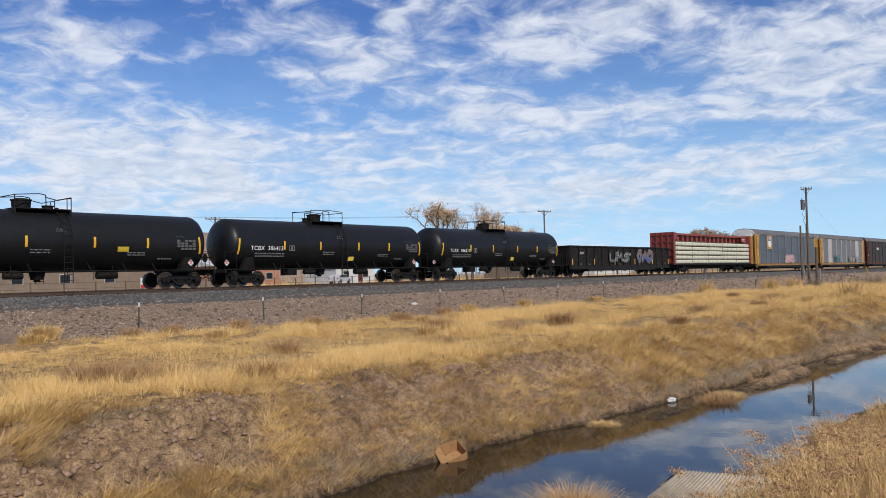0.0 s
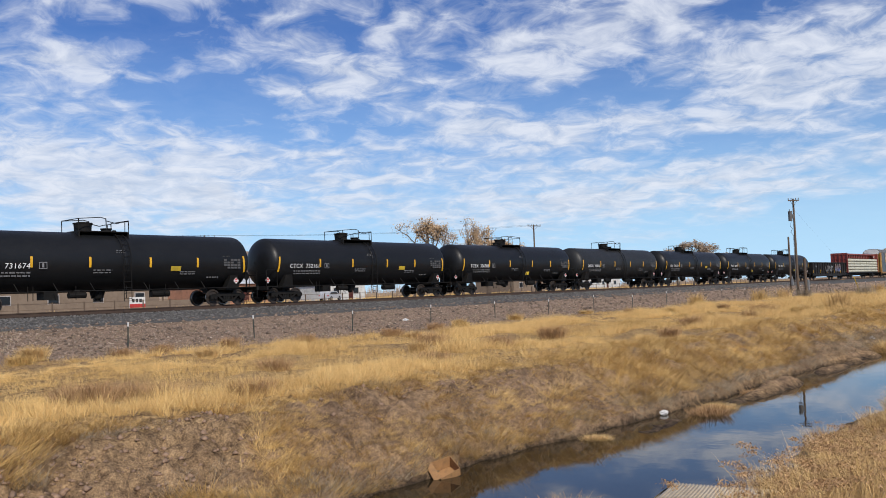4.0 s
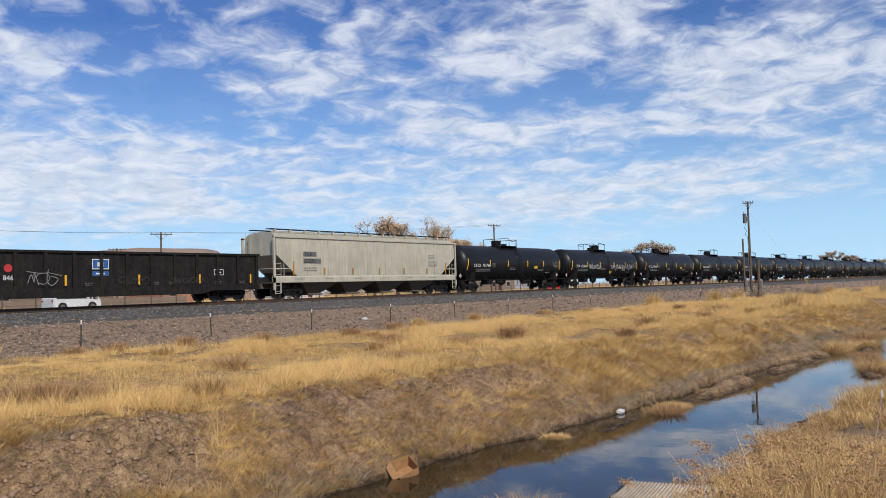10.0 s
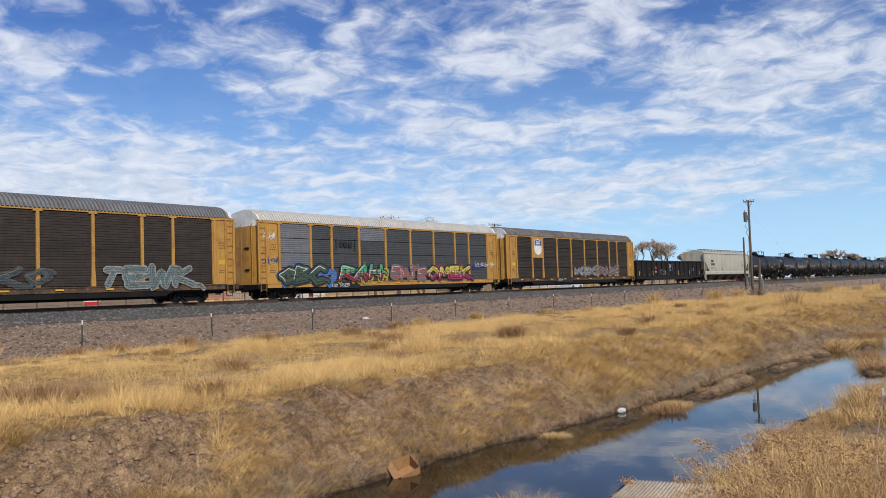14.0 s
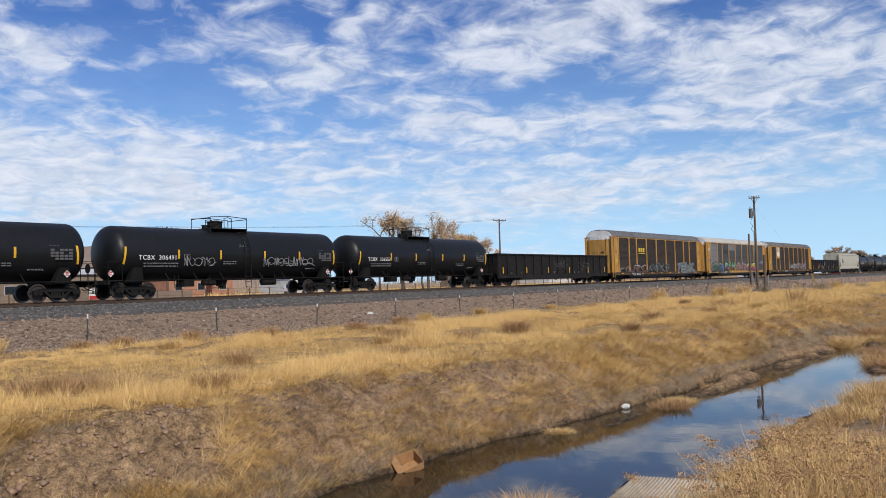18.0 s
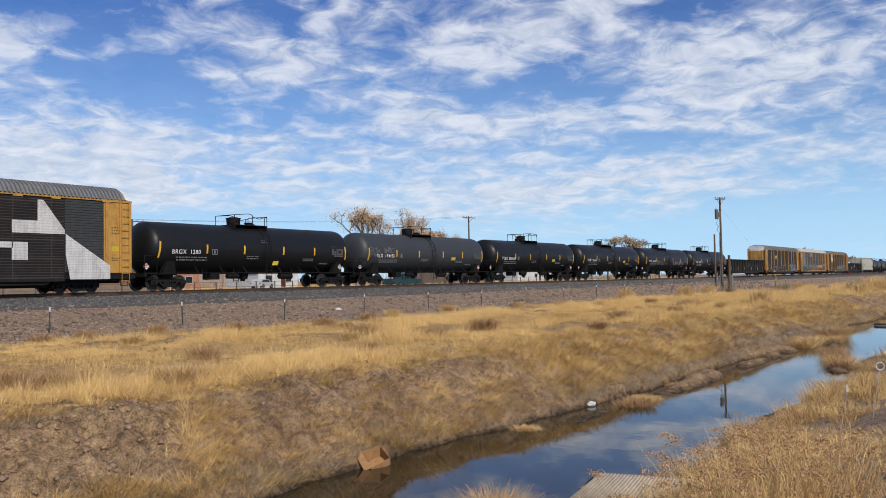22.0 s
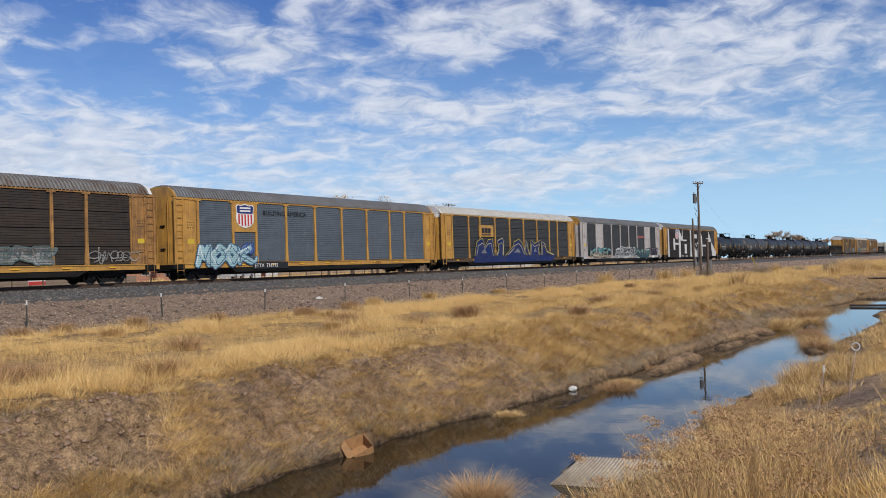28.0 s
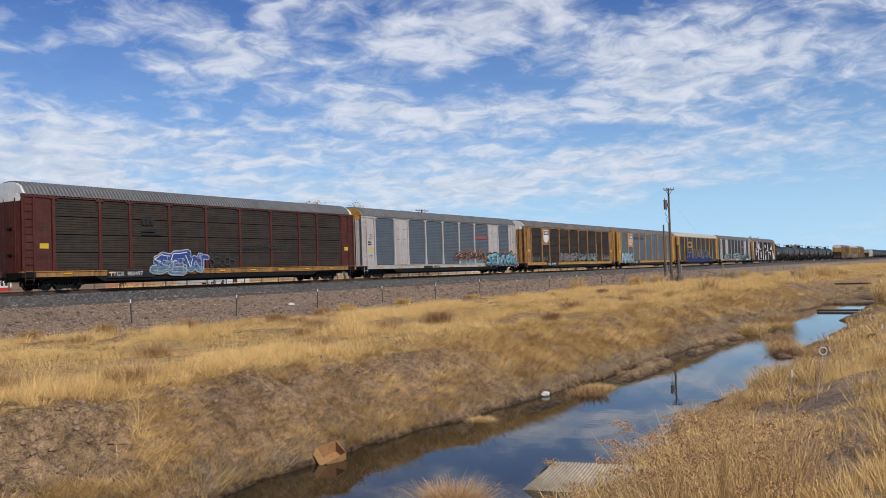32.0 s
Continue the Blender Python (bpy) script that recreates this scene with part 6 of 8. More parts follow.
def build_hopper(at):
    """Covered hopper: curved slab sides, sloped ends, four pockets under a deep sill."""
    car = thing("covered_hopper", "pale grey covered hopper car with orange reflectors", "hopper car", "freight train cars", at)
    half = 9.95
    side = [(-1.56, 1.5), (-1.60, 2.4), (-1.60, 3.4), (-1.54, 4.1), (-1.2, 4.36), (-0.6, 4.46), (0, 4.48), (0.6, 4.46), (1.2, 4.36), (1.54, 4.1), (1.60, 3.4), (1.60, 2.4), (1.56, 1.5)]
    side.insert(2, (-1.60, 2.9))
    side.insert(-2, (1.60, 2.9))
    m = len(side)
    g = Geo().ext(side, -half + 2.2, half - 2.2, caps=False)
    for s in (-1, 1):
        lip = [(s * (half - 0.25) if z >= 2.9 else s * (half - 0.25 - (2.9 - z) * 1.3), y, z) for y, z in side]
        v = [(s * (half - 2.2), y, z) for y, z in side] + lip
        g.add(v, [(k, k + 1, m + k + 1, m + k) for k in range(m - 1)])
        g.add(lip, [(k, k + 1, m - 2 - k, m - 1 - k) for k in range(m // 2)])
    part("body", g.mesh("body", HOPPER, True), None, car)
    for s in (-1, 1):
        part("side_sill", Geo().ext([(s * 1.40, 1.08), (s * 1.62, 1.08), (s * 1.62, 1.42), (s * 1.56, 1.52), (s * 1.40, 1.52)], -half, half).mesh("side_sill", HOPPER), None, car)
        part("eave", Geo().ext([(s * 1.50, 4.04), (s * 1.64, 4.04), (s * 1.64, 4.14), (s * 1.50, 4.16)], -half, half).mesh("eave", HOPPER), None, car)
        for y0, y1 in ((-1.62, -1.5), (1.5, 1.62)):
            part("end_post", Geo().box(*sorted((s * (half - 0.14), s * half)), y0, y1, 0.6, 4.12).mesh("end_post", HOPPER), None, car)
        part("ladder", ladder_geo(s * (half - 0.35), -1.60, 0.4, 2.4, 0.5, 0.36).mesh("ladder", HOPPER), None, car)
        part("ladder", ladder_geo(s * (half + 0.02), 0.9, 1.2, 4.4, 0.45, 0.36, along="y").mesh("ladder", HOPPER), None, car)
        g = Geo().tube([(s * (half - 1.4), -1.55, 2.0), (s * (half + 0.05), -1.55, 2.0), (s * (half + 0.05), 1.55, 2.0)], 0.025).tube([(s * (half - 0.9), -1.55, 1.5), (s * (half - 0.9), -1.55, 2.35)], 0.025)
        part("handrail", g.mesh("handrail", HOPPER), None, car)
        part("end_platform", Geo().box(*sorted((s * (half - 2.2), s * half)), -1.45, 1.45, 1.05, 1.12).box(*sorted((s * (half - 2.5), s * (half + 0.05))), -0.35, 0.35, 0.72, 1.05).mesh("end_platform", HOPPER_DARK), None, car)
        part("step", Geo().tube([(s * (half - 0.55), -1.58, 1.1), (s * (half - 0.55), -1.58, 0.38), (s * (half - 0.1), -1.58, 0.38), (s * (half - 0.1), -1.58, 1.1)], 0.025).mesh("step", HOPPER), None, car)
        coupler(car, s * (half - 0.2), s)
        truck(car, s * (half - 1.75))
        part("slope_sheet", Geo().add([(s * (half - 2.3), -1.4, 1.2), (s * (half - 2.3), 1.4, 1.2), (s * (half - 0.6), 1.4, 2.85), (s * (half - 0.6), -1.4, 2.85), (s * (half - 2.4), -1.4, 1.3), (s * (half - 2.4), 1.4, 1.3), (s * (half - 0.7), 1.4, 2.95), (s * (half - 0.7), -1.4, 2.95)], [(0, 1, 2, 3), (4, 7, 6, 5), (0, 4, 5, 1), (1, 5, 6, 2), (2, 6, 7, 3), (3, 7, 4, 0)]).mesh("slope_sheet", HOPPER_DARK), None, car)
    pocket = Geo()
    hi = [(-1.85, -1.45), (1.85, -1.45), (1.85, 1.45), (-1.85, 1.45)]
    lo = [(-0.55, -0.7), (0.55, -0.7), (0.55, 0.7), (-0.55, 0.7)]
    pocket.add([(x, y, 1.12) for x, y in hi] + [(x, y, 0.30) for x, y in lo], [(0, 1, 5, 4), (1, 2, 6, 5), (2, 3, 7, 6), (3, 0, 4, 7), (0, 3, 2, 1), (4, 5, 6, 7)])
    pocket.box(-0.6, 0.6, -0.85, 0.85, 0.2, 0.32).cyl((-0.7, -0.9, 0.26), (0.7, -0.9, 0.26), 0.05)
    pm = pocket.mesh("hopper_pocket", HOPPER_DARK)
    for x in (-5.6, -1.87, 1.87, 5.6):
        part("hopper_pocket", pm, None, car, "", pose(x, 0, 0))
    walk_m = Geo().box(-half + 0.2, half - 0.2, -1.05, -0.6, 4.62, 4.67).box(-half + 0.2, half - 0.2, 0.6, 1.05, 4.62, 4.67)
    part("roof_walk", walk_m.mesh("roof_walk", IRON), None, car)
    br = Geo().plate([(-0.03, 4.38), (0.03, 4.38), (0.03, 4.62), (-0.03, 4.62)], -1.08, -1.0).plate([(-0.05, 4.1), (0.05, 4.1), (0.05, 4.62), (-0.05, 4.62)], -1.2, -1.06).mesh("walk_bracket", HOPPER)
    for k in range(15):
        part("walk_bracket", br, None, car, "", pose(-9.4 + k * 1.34, 0, 0))
    hatch = Geo().box(-8.5, 8.5, -0.32, 0.32, 4.46, 4.60)
    part("roof_hatch", hatch.mesh("roof_hatch", HOPPER), None, car)
    seam = Geo().box(-0.015, 0.015, -1.608, -1.595, 1.55, 4.0).mesh("seam", HOPPER)
    for k in range(8):
        part("seam", seam, None, car, "", pose(-7.0 + k * 2.0, 0, 0))
    stripe = paint("reflector_orange", (0.42, 0.19, 0.02), 0.5)
    for x in (-8.25, -5.4, -2.55, 0.3, 3.15, 6.0, 8.45):
        tall = abs(x) > 8
        part("reflector", Geo().box(x - 0.06, x + 0.06, -1.622, -1.612, 1.6, 2.5 if tall else 2.05).mesh("reflector", stripe), None, car)
    patch = paint("patch_grey", (0.13, 0.13, 0.125), 0.6)
    part("number_patch", Geo().box(-7.35, -6.15, -1.622, -1.612, 2.82, 3.14).mesh("number_patch", patch), None, car)
    part("number_patch", Geo().box(-7.35, -5.75, -1.622, -1.612, 2.36, 2.68).mesh("number_patch", patch), None, car)
    lettering("TILX", 0.36, TEXT_BLACK, car, -7.28, -1.63, 2.85)
    lettering("622581", 0.36, TEXT_BLACK, car, -7.28, -1.63, 2.39)
    for k, (x, z, w, n, st) in enumerate([(-7.3, 2.1, 1.2, 2, 0.16), (6.2, 3.1, 0.8, 3, 0.13), (6.2, 2.6, 1.1, 5, 0.10)] + [(-8.2 + q * 2.9, 1.34, 0.8, 1, 0.12) for q in range(6)]):
        part("stencil", bars(Geo(), x, z, w, n, st, -1.628, 0, k + 1).mesh("stencil", TEXT_GREY), None, car)
    return car


enroll(build_hopper(on_track(163.75)), 163.75)
c = enroll(build_gondola(on_track(141.9), "black ribbed steel gondola car with a blue square badge", 10.72), 141.9)
badge = Geo().box(-0.5, 0.45, -1.478, -1.468, 1.95, 2.5).box(-0.5, 0.45, -1.478, -1.468, 1.6, 1.85, 1).box(-0.46, 0.41, -1.485, -1.479, 2.0, 2.46, 1).box(-0.22, 0.14, -1.492, -1.486, 2.1, 2.32, 2).box(-0.3, 0.2, -1.485, -1.479, 1.68, 1.76, 2)
part("badge", badge.mesh("badge", [TEXT_WHITE, paint("badge_blue", (0.02, 0.10, 0.30)), TEXT_WHITE]), None, c, "white and blue square badge")
part("dot", Geo().cyl((-4.85, -1.49, 2.0), (-4.85, -1.47, 2.0), 0.2, n=20).mesh("dot", RED), None, c, "red disc")
lettering("846", 0.34, TEXT_WHITE, c, -5.1, -1.48, 1.42)
scrawl(-4.0, -2.9, 1.15, 1.9, c, paint("chalk_bright", (0.22, 0.22, 0.21), 0.7), 5, y=-1.585)
SCUFF = paint("scuff_dim", (0.035, 0.033, 0.031), 0.8)
scrawl(0.6, 2.6, 1.1, 1.6, c, SCUFF, 6, y=-1.585, width=0.03, label="faint scuffed chalk marks")
scrawl(4.2, 6.2, 1.1, 1.5, c, SCUFF, 7, y=-1.585, width=0.03, label="faint scuffed chalk marks")
g = Geo()
for a, b, z0, z1 in ((7.3, 8.0, 1.6, 1.63), (7.3, 8.0, 1.92, 1.95), (7.3, 7.33, 1.6, 1.95), (7.97, 8.0, 1.6, 1.95), (7.5, 7.8, 1.72, 1.80)):
    g.box(a, b, -1.478, -1.47, z0, z1)
part("frame_mark", g.mesh("frame_mark", TEXT_WHITE), None, c)

# first rack block
R1 = 131.08
s = rack_at(R1, 0)
c = enroll(build_rack(on_track(s), "soot-brown auto carrier with faded yellow posts", YELLOW, PANEL_BROWN, ROOF_RUST, SILL_RUST, YELLOW, WHITE, rows=4), s)
shield(c, -8.25, 3.25, 1.35, 1.55, "plain", YELLOW)
spray("WCEK", -1.2, 3.4, 1.05, 2.3, c, FADED_WHITE, FADED_GREY, "faded white sprayed graffiti", seed=12, weight=1.5)
spray("SRASE", 3.4, 9.2, 1.05, 2.3, c, FADED_PINK, FADED_WHITE, "faded pink sprayed graffiti with pale rims", seed=42)
number_board(c, "TTGX", -7.0, False, TEXT_BLACK)
number_board(c, "159114", -4.6)
s = rack_at(R1, 1) - 0.15
PANEL_SLATE = paint("panel_slate", (0.060, 0.065, 0.069), 0.55, spec=0.3, streak=(0.04, 0.038, 0.036), streak_amount=0.35, second=(0.05, 0.054, 0.058), dirt=(0.06, 0.054, 0.048), dirt_amount=0.4, stretch=(0.4, 1, 3.0))
c = enroll(build_rack(on_track(s), "grey auto carrier with a white roof and bright graffiti", YELLOW, PANEL_SLATE, ROOF_WHITE, YELLOW, YELLOW, WHITE, rows=4, upper=PANEL_GREY), s)
emblem_bars(c, -6.6, 3.35, 1.4, 0.65, TEXT_BLACK, TEXT_BLACK)
MAGENTA = paint("spray_magenta", (0.34, 0.02, 0.10))
SPRAY_SKY = paint("spray_sky", (0.07, 0.17, 0.42))
scrawl(-8.6, -7.2, 1.0, 2.0, c, SPRAY_SKY, 47, y=-1.645, width=0.5, label="cloud of blue spray")
spray("GBC", -12.2, -8.1, 0.78, 2.35, c, G_MOSS, G_DARK, "dark green sprayed graffiti on blue", back=SPRAY_SKY, seed=13, weight=1.35)
spray("RAH", -6.6, -2.0, 0.95, 2.45, c, paint("spray_mint", (0.10, 0.40, 0.20)), G_DARK, "green and red sprayed graffiti with yellow clouds", back=G_GOLD, seed=14, second=G_RED, weight=1.2)
spray("EMIE", -1.1, 3.1, 0.95, 2.3, c, G_PINK, paint("spray_slate", (0.12, 0.15, 0.17)), "salmon pink sprayed graffiti", seed=15, second=paint("spray_salmon", (0.40, 0.11, 0.07)), weight=1.3)
spray("OMEK", 3.3, 9.3, 0.9, 2.4, c, paint("spray_lemon", (0.55, 0.44, 0.03)), G_DARK, "yellow and magenta sprayed graffiti", back=MAGENTA, seed=16, second=MAGENTA, weight=1.35)
scrawl(9.0, 11.0, 1.9, 2.4, c, G_BLUE, 48, y=-1.645, width=0.07)
scrawl(-13.4, -12.5, 3.9, 4.3, c, TEXT_WHITE, 49, y=-1.60, width=0.05)
scrawl(-13.5, -12.4, 2.3, 2.7, c, G_BLUE, 50, y=-1.60, width=0.07)
number_board(c, "TTGX  975220", -7.6, size=0.32)
scrawl(10.0, 12.8, 2.1, 2.5, c, TEXT_WHITE, 17, width=0.03)
s = rack_at(R1, 2) - 0.65
c = enroll(build_rack(on_track(s), "dull brown-grey auto carrier with yellow posts and initials", YELLOW, PANEL_BROWN, ROOF_GREY, SILL_RUST, YELLOW, WHITE, rows=1), s)
emblem_bars(c, -6.9, 3.2, 1.8, 0.8, LABEL_YELLOW, underline=True)
spray("HURC", -12.0, -4.6, 0.85, 2.1, c, paint("spray_mauve", (0.17, 0.12, 0.105), worn=0.8), paint("spray_umber", (0.10, 0.055, 0.045), worn=0.8), "washed-out brown sprayed graffiti", seed=18)
spray("OSKO", -4.0, 2.2, 1.0, 2.2, c, paint("spray_faded_blue", (0.065, 0.09, 0.095), worn=0.8), paint("spray_smoke", (0.11, 0.115, 0.12), worn=0.8), "faded blue sprayed graffiti", seed=19)
spray("IEWK", 4.4, 10.6, 0.72, 2.3, c, FADED_TEAL, paint("spray_chalk", (0.34, 0.35, 0.35), worn=0.65), "pale teal sprayed graffiti with white edges", seed=20)
number_board(c, "TTGX  987427", -8.6)

c = enroll(build_gondola(on_track(32.95), GON_LABEL, 10.8), 32.95)
scrawl(-1.0, 1.2, 1.5, 2.3, c, CHALK, 8, y=-1.585)
scrawl(4.0, 6.0, 1.4, 2.2, c, CHALK, 9, y=-1.585)

# second string of tank cars
B2 = 21.65
for n, (mat, marks, tag, dome) in enumerate([(BLACK, ("TCBX", "306553"), "plain", 1), (BLACK, ("TCBX", "306491"), "plain", 1), (BLACK, ("TCBX", "306393"), "lab1", 1), (BLACK, ("TCBX", "306628"), "lab1", 1), (TANK_GREY, ("TILX", "194455"), "lab1", 0), (BLACK, ("BRGX", "1280"), "lab2", 0)]):
    s = B2 - L_TANK * (n + 0.5)
    c = enroll(build_tank("tank_car", on_track(s), mat, marks, tag, dome), s)
    if n == 1:
        scrawl(-4.3, -2.4, 1.8, 2.4, c, TEXT_GREY, 11, y=-1.59, width=0.05)
        scrawl(1.6, 5.6, 1.8, 2.4, c, TEXT_GREY, 12, y=-1.59, width=0.06)
    if n == 4:
        scrawl(-7.9, -6.9, 2.2, 3.0, c, TEXT_GREY, 13, y=-1.60, width=0.04)
        scrawl(-6.2, -5.2, 2.5, 3.0, c, TEXT_GREY, 14, y=-1.60, width=0.035)

# second rack block, to the rear
R2 = B2 - 6 * L_TANK + 0.17
s = rack_at(R2, 0)
c = enroll(build_rack(on_track(s), "auto carrier sprayed over in huge black and white letters", YELLOW, PANEL_DULL, ROOF_GREY, IRON, YELLOW, WHITE, rows=1), s)


def big_letters(car):
    """Black field with white block lettering, rolled across posts and panels."""
    g = Geo()
    y = -1.655
    g.plate([(-12.0, 0.62), (9.9, 0.62), (9.9, 4.9), (8.9, 4.92), (5.0, 4.9), (4.9, 4.2), (4.4, 4.9), (-1.0, 4.9), (-5.0, 4.92), (-12.0, 4.9)], y, y + 0.008, 0)

    def slab(pts, lift=0.0):
        g.plate(pts, y - 0.014 - lift, y - 0.006 - lift, 1)

    def rect(a, b, z0, z1, lift=0.0):
        slab([(a, z0), (b, z0), (b, z1), (a, z1)], lift)

    rect(-11.9, -11.3, 0.75, 4.85)
    rect(-9.45, -8.68, 1.75, 3.48), rect(-8.68, -6.98, 2.55, 2.85)
    rect(-6.98, -6.70, 0.62, 4.9), rect(-6.70, -6.10, 0.62, 3.2)
    slab([(-6.70, 4.9), (-6.70, 3.2), (-5.05, 3.2), (-5.05, 3.72), (-5.40, 3.78)])
    rect(-5.30, -5.05, 3.2, 4.9, 0.003), rect(-5.05, -3.2, 3.12, 3.36)
    rect(-4.25, -3.18, 1.2, 2.65)
    slab([(-1.40, 4.92), (-0.80, 4.92), (-0.80, 1.9), (-0.62, 0.7), (-1.55, 0.7), (-1.40, 1.9)])
    rect(0.77, 2.10, 3.6, 4.25)
    slab([(3.85, 4.95), (4.75, 4.0), (4.95, 3.4), (4.95, 0.72), (4.45, 0.72), (4.45, 2.75), (3.85, 2.75)])
    rect(2.05, 3.85, 2.75, 2.95)
    slab([(1.2, 2.8), (1.5, 2.8), (1.75, 2.4), (1.6, 2.15)])
    slab([(1.6, 2.15), (1.75, 2.4), (2.1, 2.95), (2.35, 2.95)], 0.003)
    slab([(0.80, 2.2), (1.6, 1.55), (2.10, 2.1), (2.10, 0.65), (0.80, 0.65)])
    rect(4.95, 7.2, 2.32, 2.62), rect(7.15, 7.95, 1.72, 2.62)
    slab([(7.15, 3.72), (8.45, 3.72), (8.45, 4.8), (8.75, 4.8), (9.9, 3.3), (9.9, 3.08), (7.15, 3.08)])
    slab([(9.95, 3.1), (12.5, 1.45), (12.5, 0.72), (10.2, 0.72), (9.95, 2.0)])
    # thin paler strips over the black field paint in the ribs' light and shade
    for k in range(30):
        z = 0.78 + k * 0.139
        g.box(-11.95, 9.85, y - 0.004, y - 0.001, z, z + (0.03 if k % 7 else 0.06), 2)
    for x in (-9.25, -7.3, -4.45, -2.9, 0.1, 2.8, 5.8, 7.2, 9.2):
        g.box(x - 0.02, x + 0.02, y - 0.0055, y - 0.0042, 0.8, 4.85, 2)
    return part("painted_letters", g.mesh("painted_letters", [PANEL_BLACK, paint("spray_letter_white", (0.60, 0.585, 0.57), 0.6, ribs=0.30, streak=(0.20, 0.17, 0.15), streak_amount=0.35), paint("rib_shade", (0.055, 0.05, 0.048), 0.8, spec=0.1)]), None, car, "huge white block letters on black", pose(-0.25, 0, 0))


big_letters(c)
shield(c, -8.0, 3.35, 1.35, 1.55, "stripes")
lettering("TTGX", 0.34, TEXT_WHITE, c, -6.1, -1.685, 0.68)
lettering("952247", 0.34, TEXT_WHITE, c, -4.2, -1.685, 0.68)
scrawl(-13.6, -12.4, 1.1, 2.1, c, TEXT_BLACK, 23, width=0.1)
s = rack_at(R2, 1)
c = enroll(build_rack(on_track(s), "white auto carrier with grey screens and teal graffiti", OFF_WHITE, PANEL_DULL, ROOF_GREY, OFF_WHITE, OFF_WHITE, YELLOW, style="white", rows=1), s)
spray("KUMEC", -11.3, -5.2, 0.75, 2.2, c, G_TEAL, G_DARK, "teal sprayed graffiti on white sides", seed=24, second=paint("spray_sand", (0.55, 0.44, 0.30)))
BOTTLE = paint("spray_bottle_green", (0.045, 0.12, 0.10), 0.6, spec=0.3)
spray("SIGEN", -3.4, 2.8, 0.7, 2.3, c, G_DARK, TEXT_WHITE, "black sprayed graffiti with white edges on green", seed=25, back=BOTTLE, weight=1.55, line=0.16)
spray("MYLE", 3.0, 8.6, 0.7, 2.2, c, paint("spray_jade", (0.10, 0.24, 0.21)), G_DARK, "jade sprayed graffiti on dark green", seed=26, back=BOTTLE, second=paint("spray_petrol", (0.02, 0.085, 0.11)), weight=1.2)
spray("VESS", 9.1, 12.0, 1.0, 2.1, c, paint("spray_plum", (0.10, 0.05, 0.11)), G_DARK, "dull purple sprayed tag", seed=44, weight=0.7)
for x in (-0.4, 4.0, 9.8):
    part("paper_tag", Geo().box(x, x + 0.95, -1.648, -1.64, 0.70, 1.0).mesh("paper_tag", WHITE), None, c, "white paper taped to the sill")
part("red_sheet", Geo().box(4.5, 6.9, -1.60, -1.585, 3.4, 3.7).mesh("red_sheet", paint("faded_red", (0.34, 0.06, 0.05))), None, c)
s = rack_at(R2, 2) - 0.3
c = enroll(build_rack(on_track(s), "grey auto carrier with yellow posts and blue graffiti", YELLOW, PANEL_DULL, ROOF_WHITE, SILL_RUST, YELLOW, WHITE, rows=4), s)
part("emblem_plate", Geo().box(-7.45, -4.75, -1.60, -1.57, 3.1, 4.2).mesh("emblem_plate", YELLOW), None, c)
emblem_bars(c, -7.0, 3.25, 1.7, 0.8, TEXT_BLACK, underline=True)
NAVY = paint("spray_deep_blue", (0.009, 0.024, 0.115), 0.6, spec=0.3, ribs=0.4)
IVORY = paint("spray_ivory", (0.50, 0.44, 0.27))


def blue_blocks(car):
    """Angular dark blue letters rising from a solid blue base, rimmed in black, ivory and gold."""
    g = Geo()
    y = -1.65
    g.plate([(-8.6, 0.62), (7.6, 0.62), (8.5, 1.12), (8.3, 1.32), (-8.4, 1.32)], y, y + 0.012, 0)
    shapes = [[(-8.4, 1.3), (-8.0, 2.6), (-7.0, 2.95), (-6.5, 2.2), (-5.9, 2.8), (-5.1, 2.9), (-4.7, 1.3)],
              [(-4.3, 1.3), (-3.9, 2.0), (-4.2, 2.7), (-3.2, 3.0), (-2.9, 2.6), (-3.1, 1.3)],
              [(-2.6, 1.3), (-1.0, 2.2), (-0.9, 2.6), (0.2, 2.95), (0.9, 2.5), (1.5, 1.6), (1.9, 1.3)],
              [(1.25, 1.75), (1.5, 2.3), (1.45, 2.9), (2.0, 2.4), (2.3, 1.7), (2.4, 1.3)],
              [(2.5, 1.3), (2.8, 2.9), (3.6, 2.5), (4.9, 2.85), (4.5, 1.9), (4.7, 1.3)],
              [(5.0, 1.3), (5.2, 2.7), (5.9, 2.5), (6.4, 1.7), (8.0, 1.3)]]
    for k, line in enumerate(shapes):
        d = 0.0008 * k
        g.plate(line, y - 0.012 - d, y - 0.006 - d, 0)
        g.stroke(line, 0.26, y - 0.002 - d, 2, curl=False)
        g.stroke(line, 0.085, y - 0.014 - d, 1 if k % 2 else 3, curl=False)
        inner = [(x * 0.82 + line[0][0] * 0.09 + line[-1][0] * 0.09, 1.3 + (z - 1.3) * 0.72) for x, z in line]
        g.stroke(inner, 0.07, y - 0.018 - d, 3 if k % 2 else 1, curl=False)
    for x0, x1, z in ((-0.9, 0.5, 1.55), (-7.3, -6.2, 1.5), (3.3, 4.0, 1.6)):
        g.plate([(x0, z), (x0 * 0.4 + x1 * 0.6, z + 0.45), (x1, z)], y - 0.024, y - 0.019, 4)
    for x, z, rr in ((6.4, 1.55, 0.35), (7.2, 1.4, 0.22), (-4.6, 1.75, 0.3), (-2.0, 1.9, 0.3), (2.4, 2.0, 0.2)):
        g.stroke([(x + rr * math.cos(a), z + rr * math.sin(a)) for a in np.linspace(0, 6.0, 9)], 0.07, y - 0.021, 2)
    return part("graffiti", g.mesh("graffiti", [NAVY, IVORY, G_DARK, G_GOLD, PANEL_GREY], outward=False), None, car, "large angular dark blue graffiti rimmed in ivory")


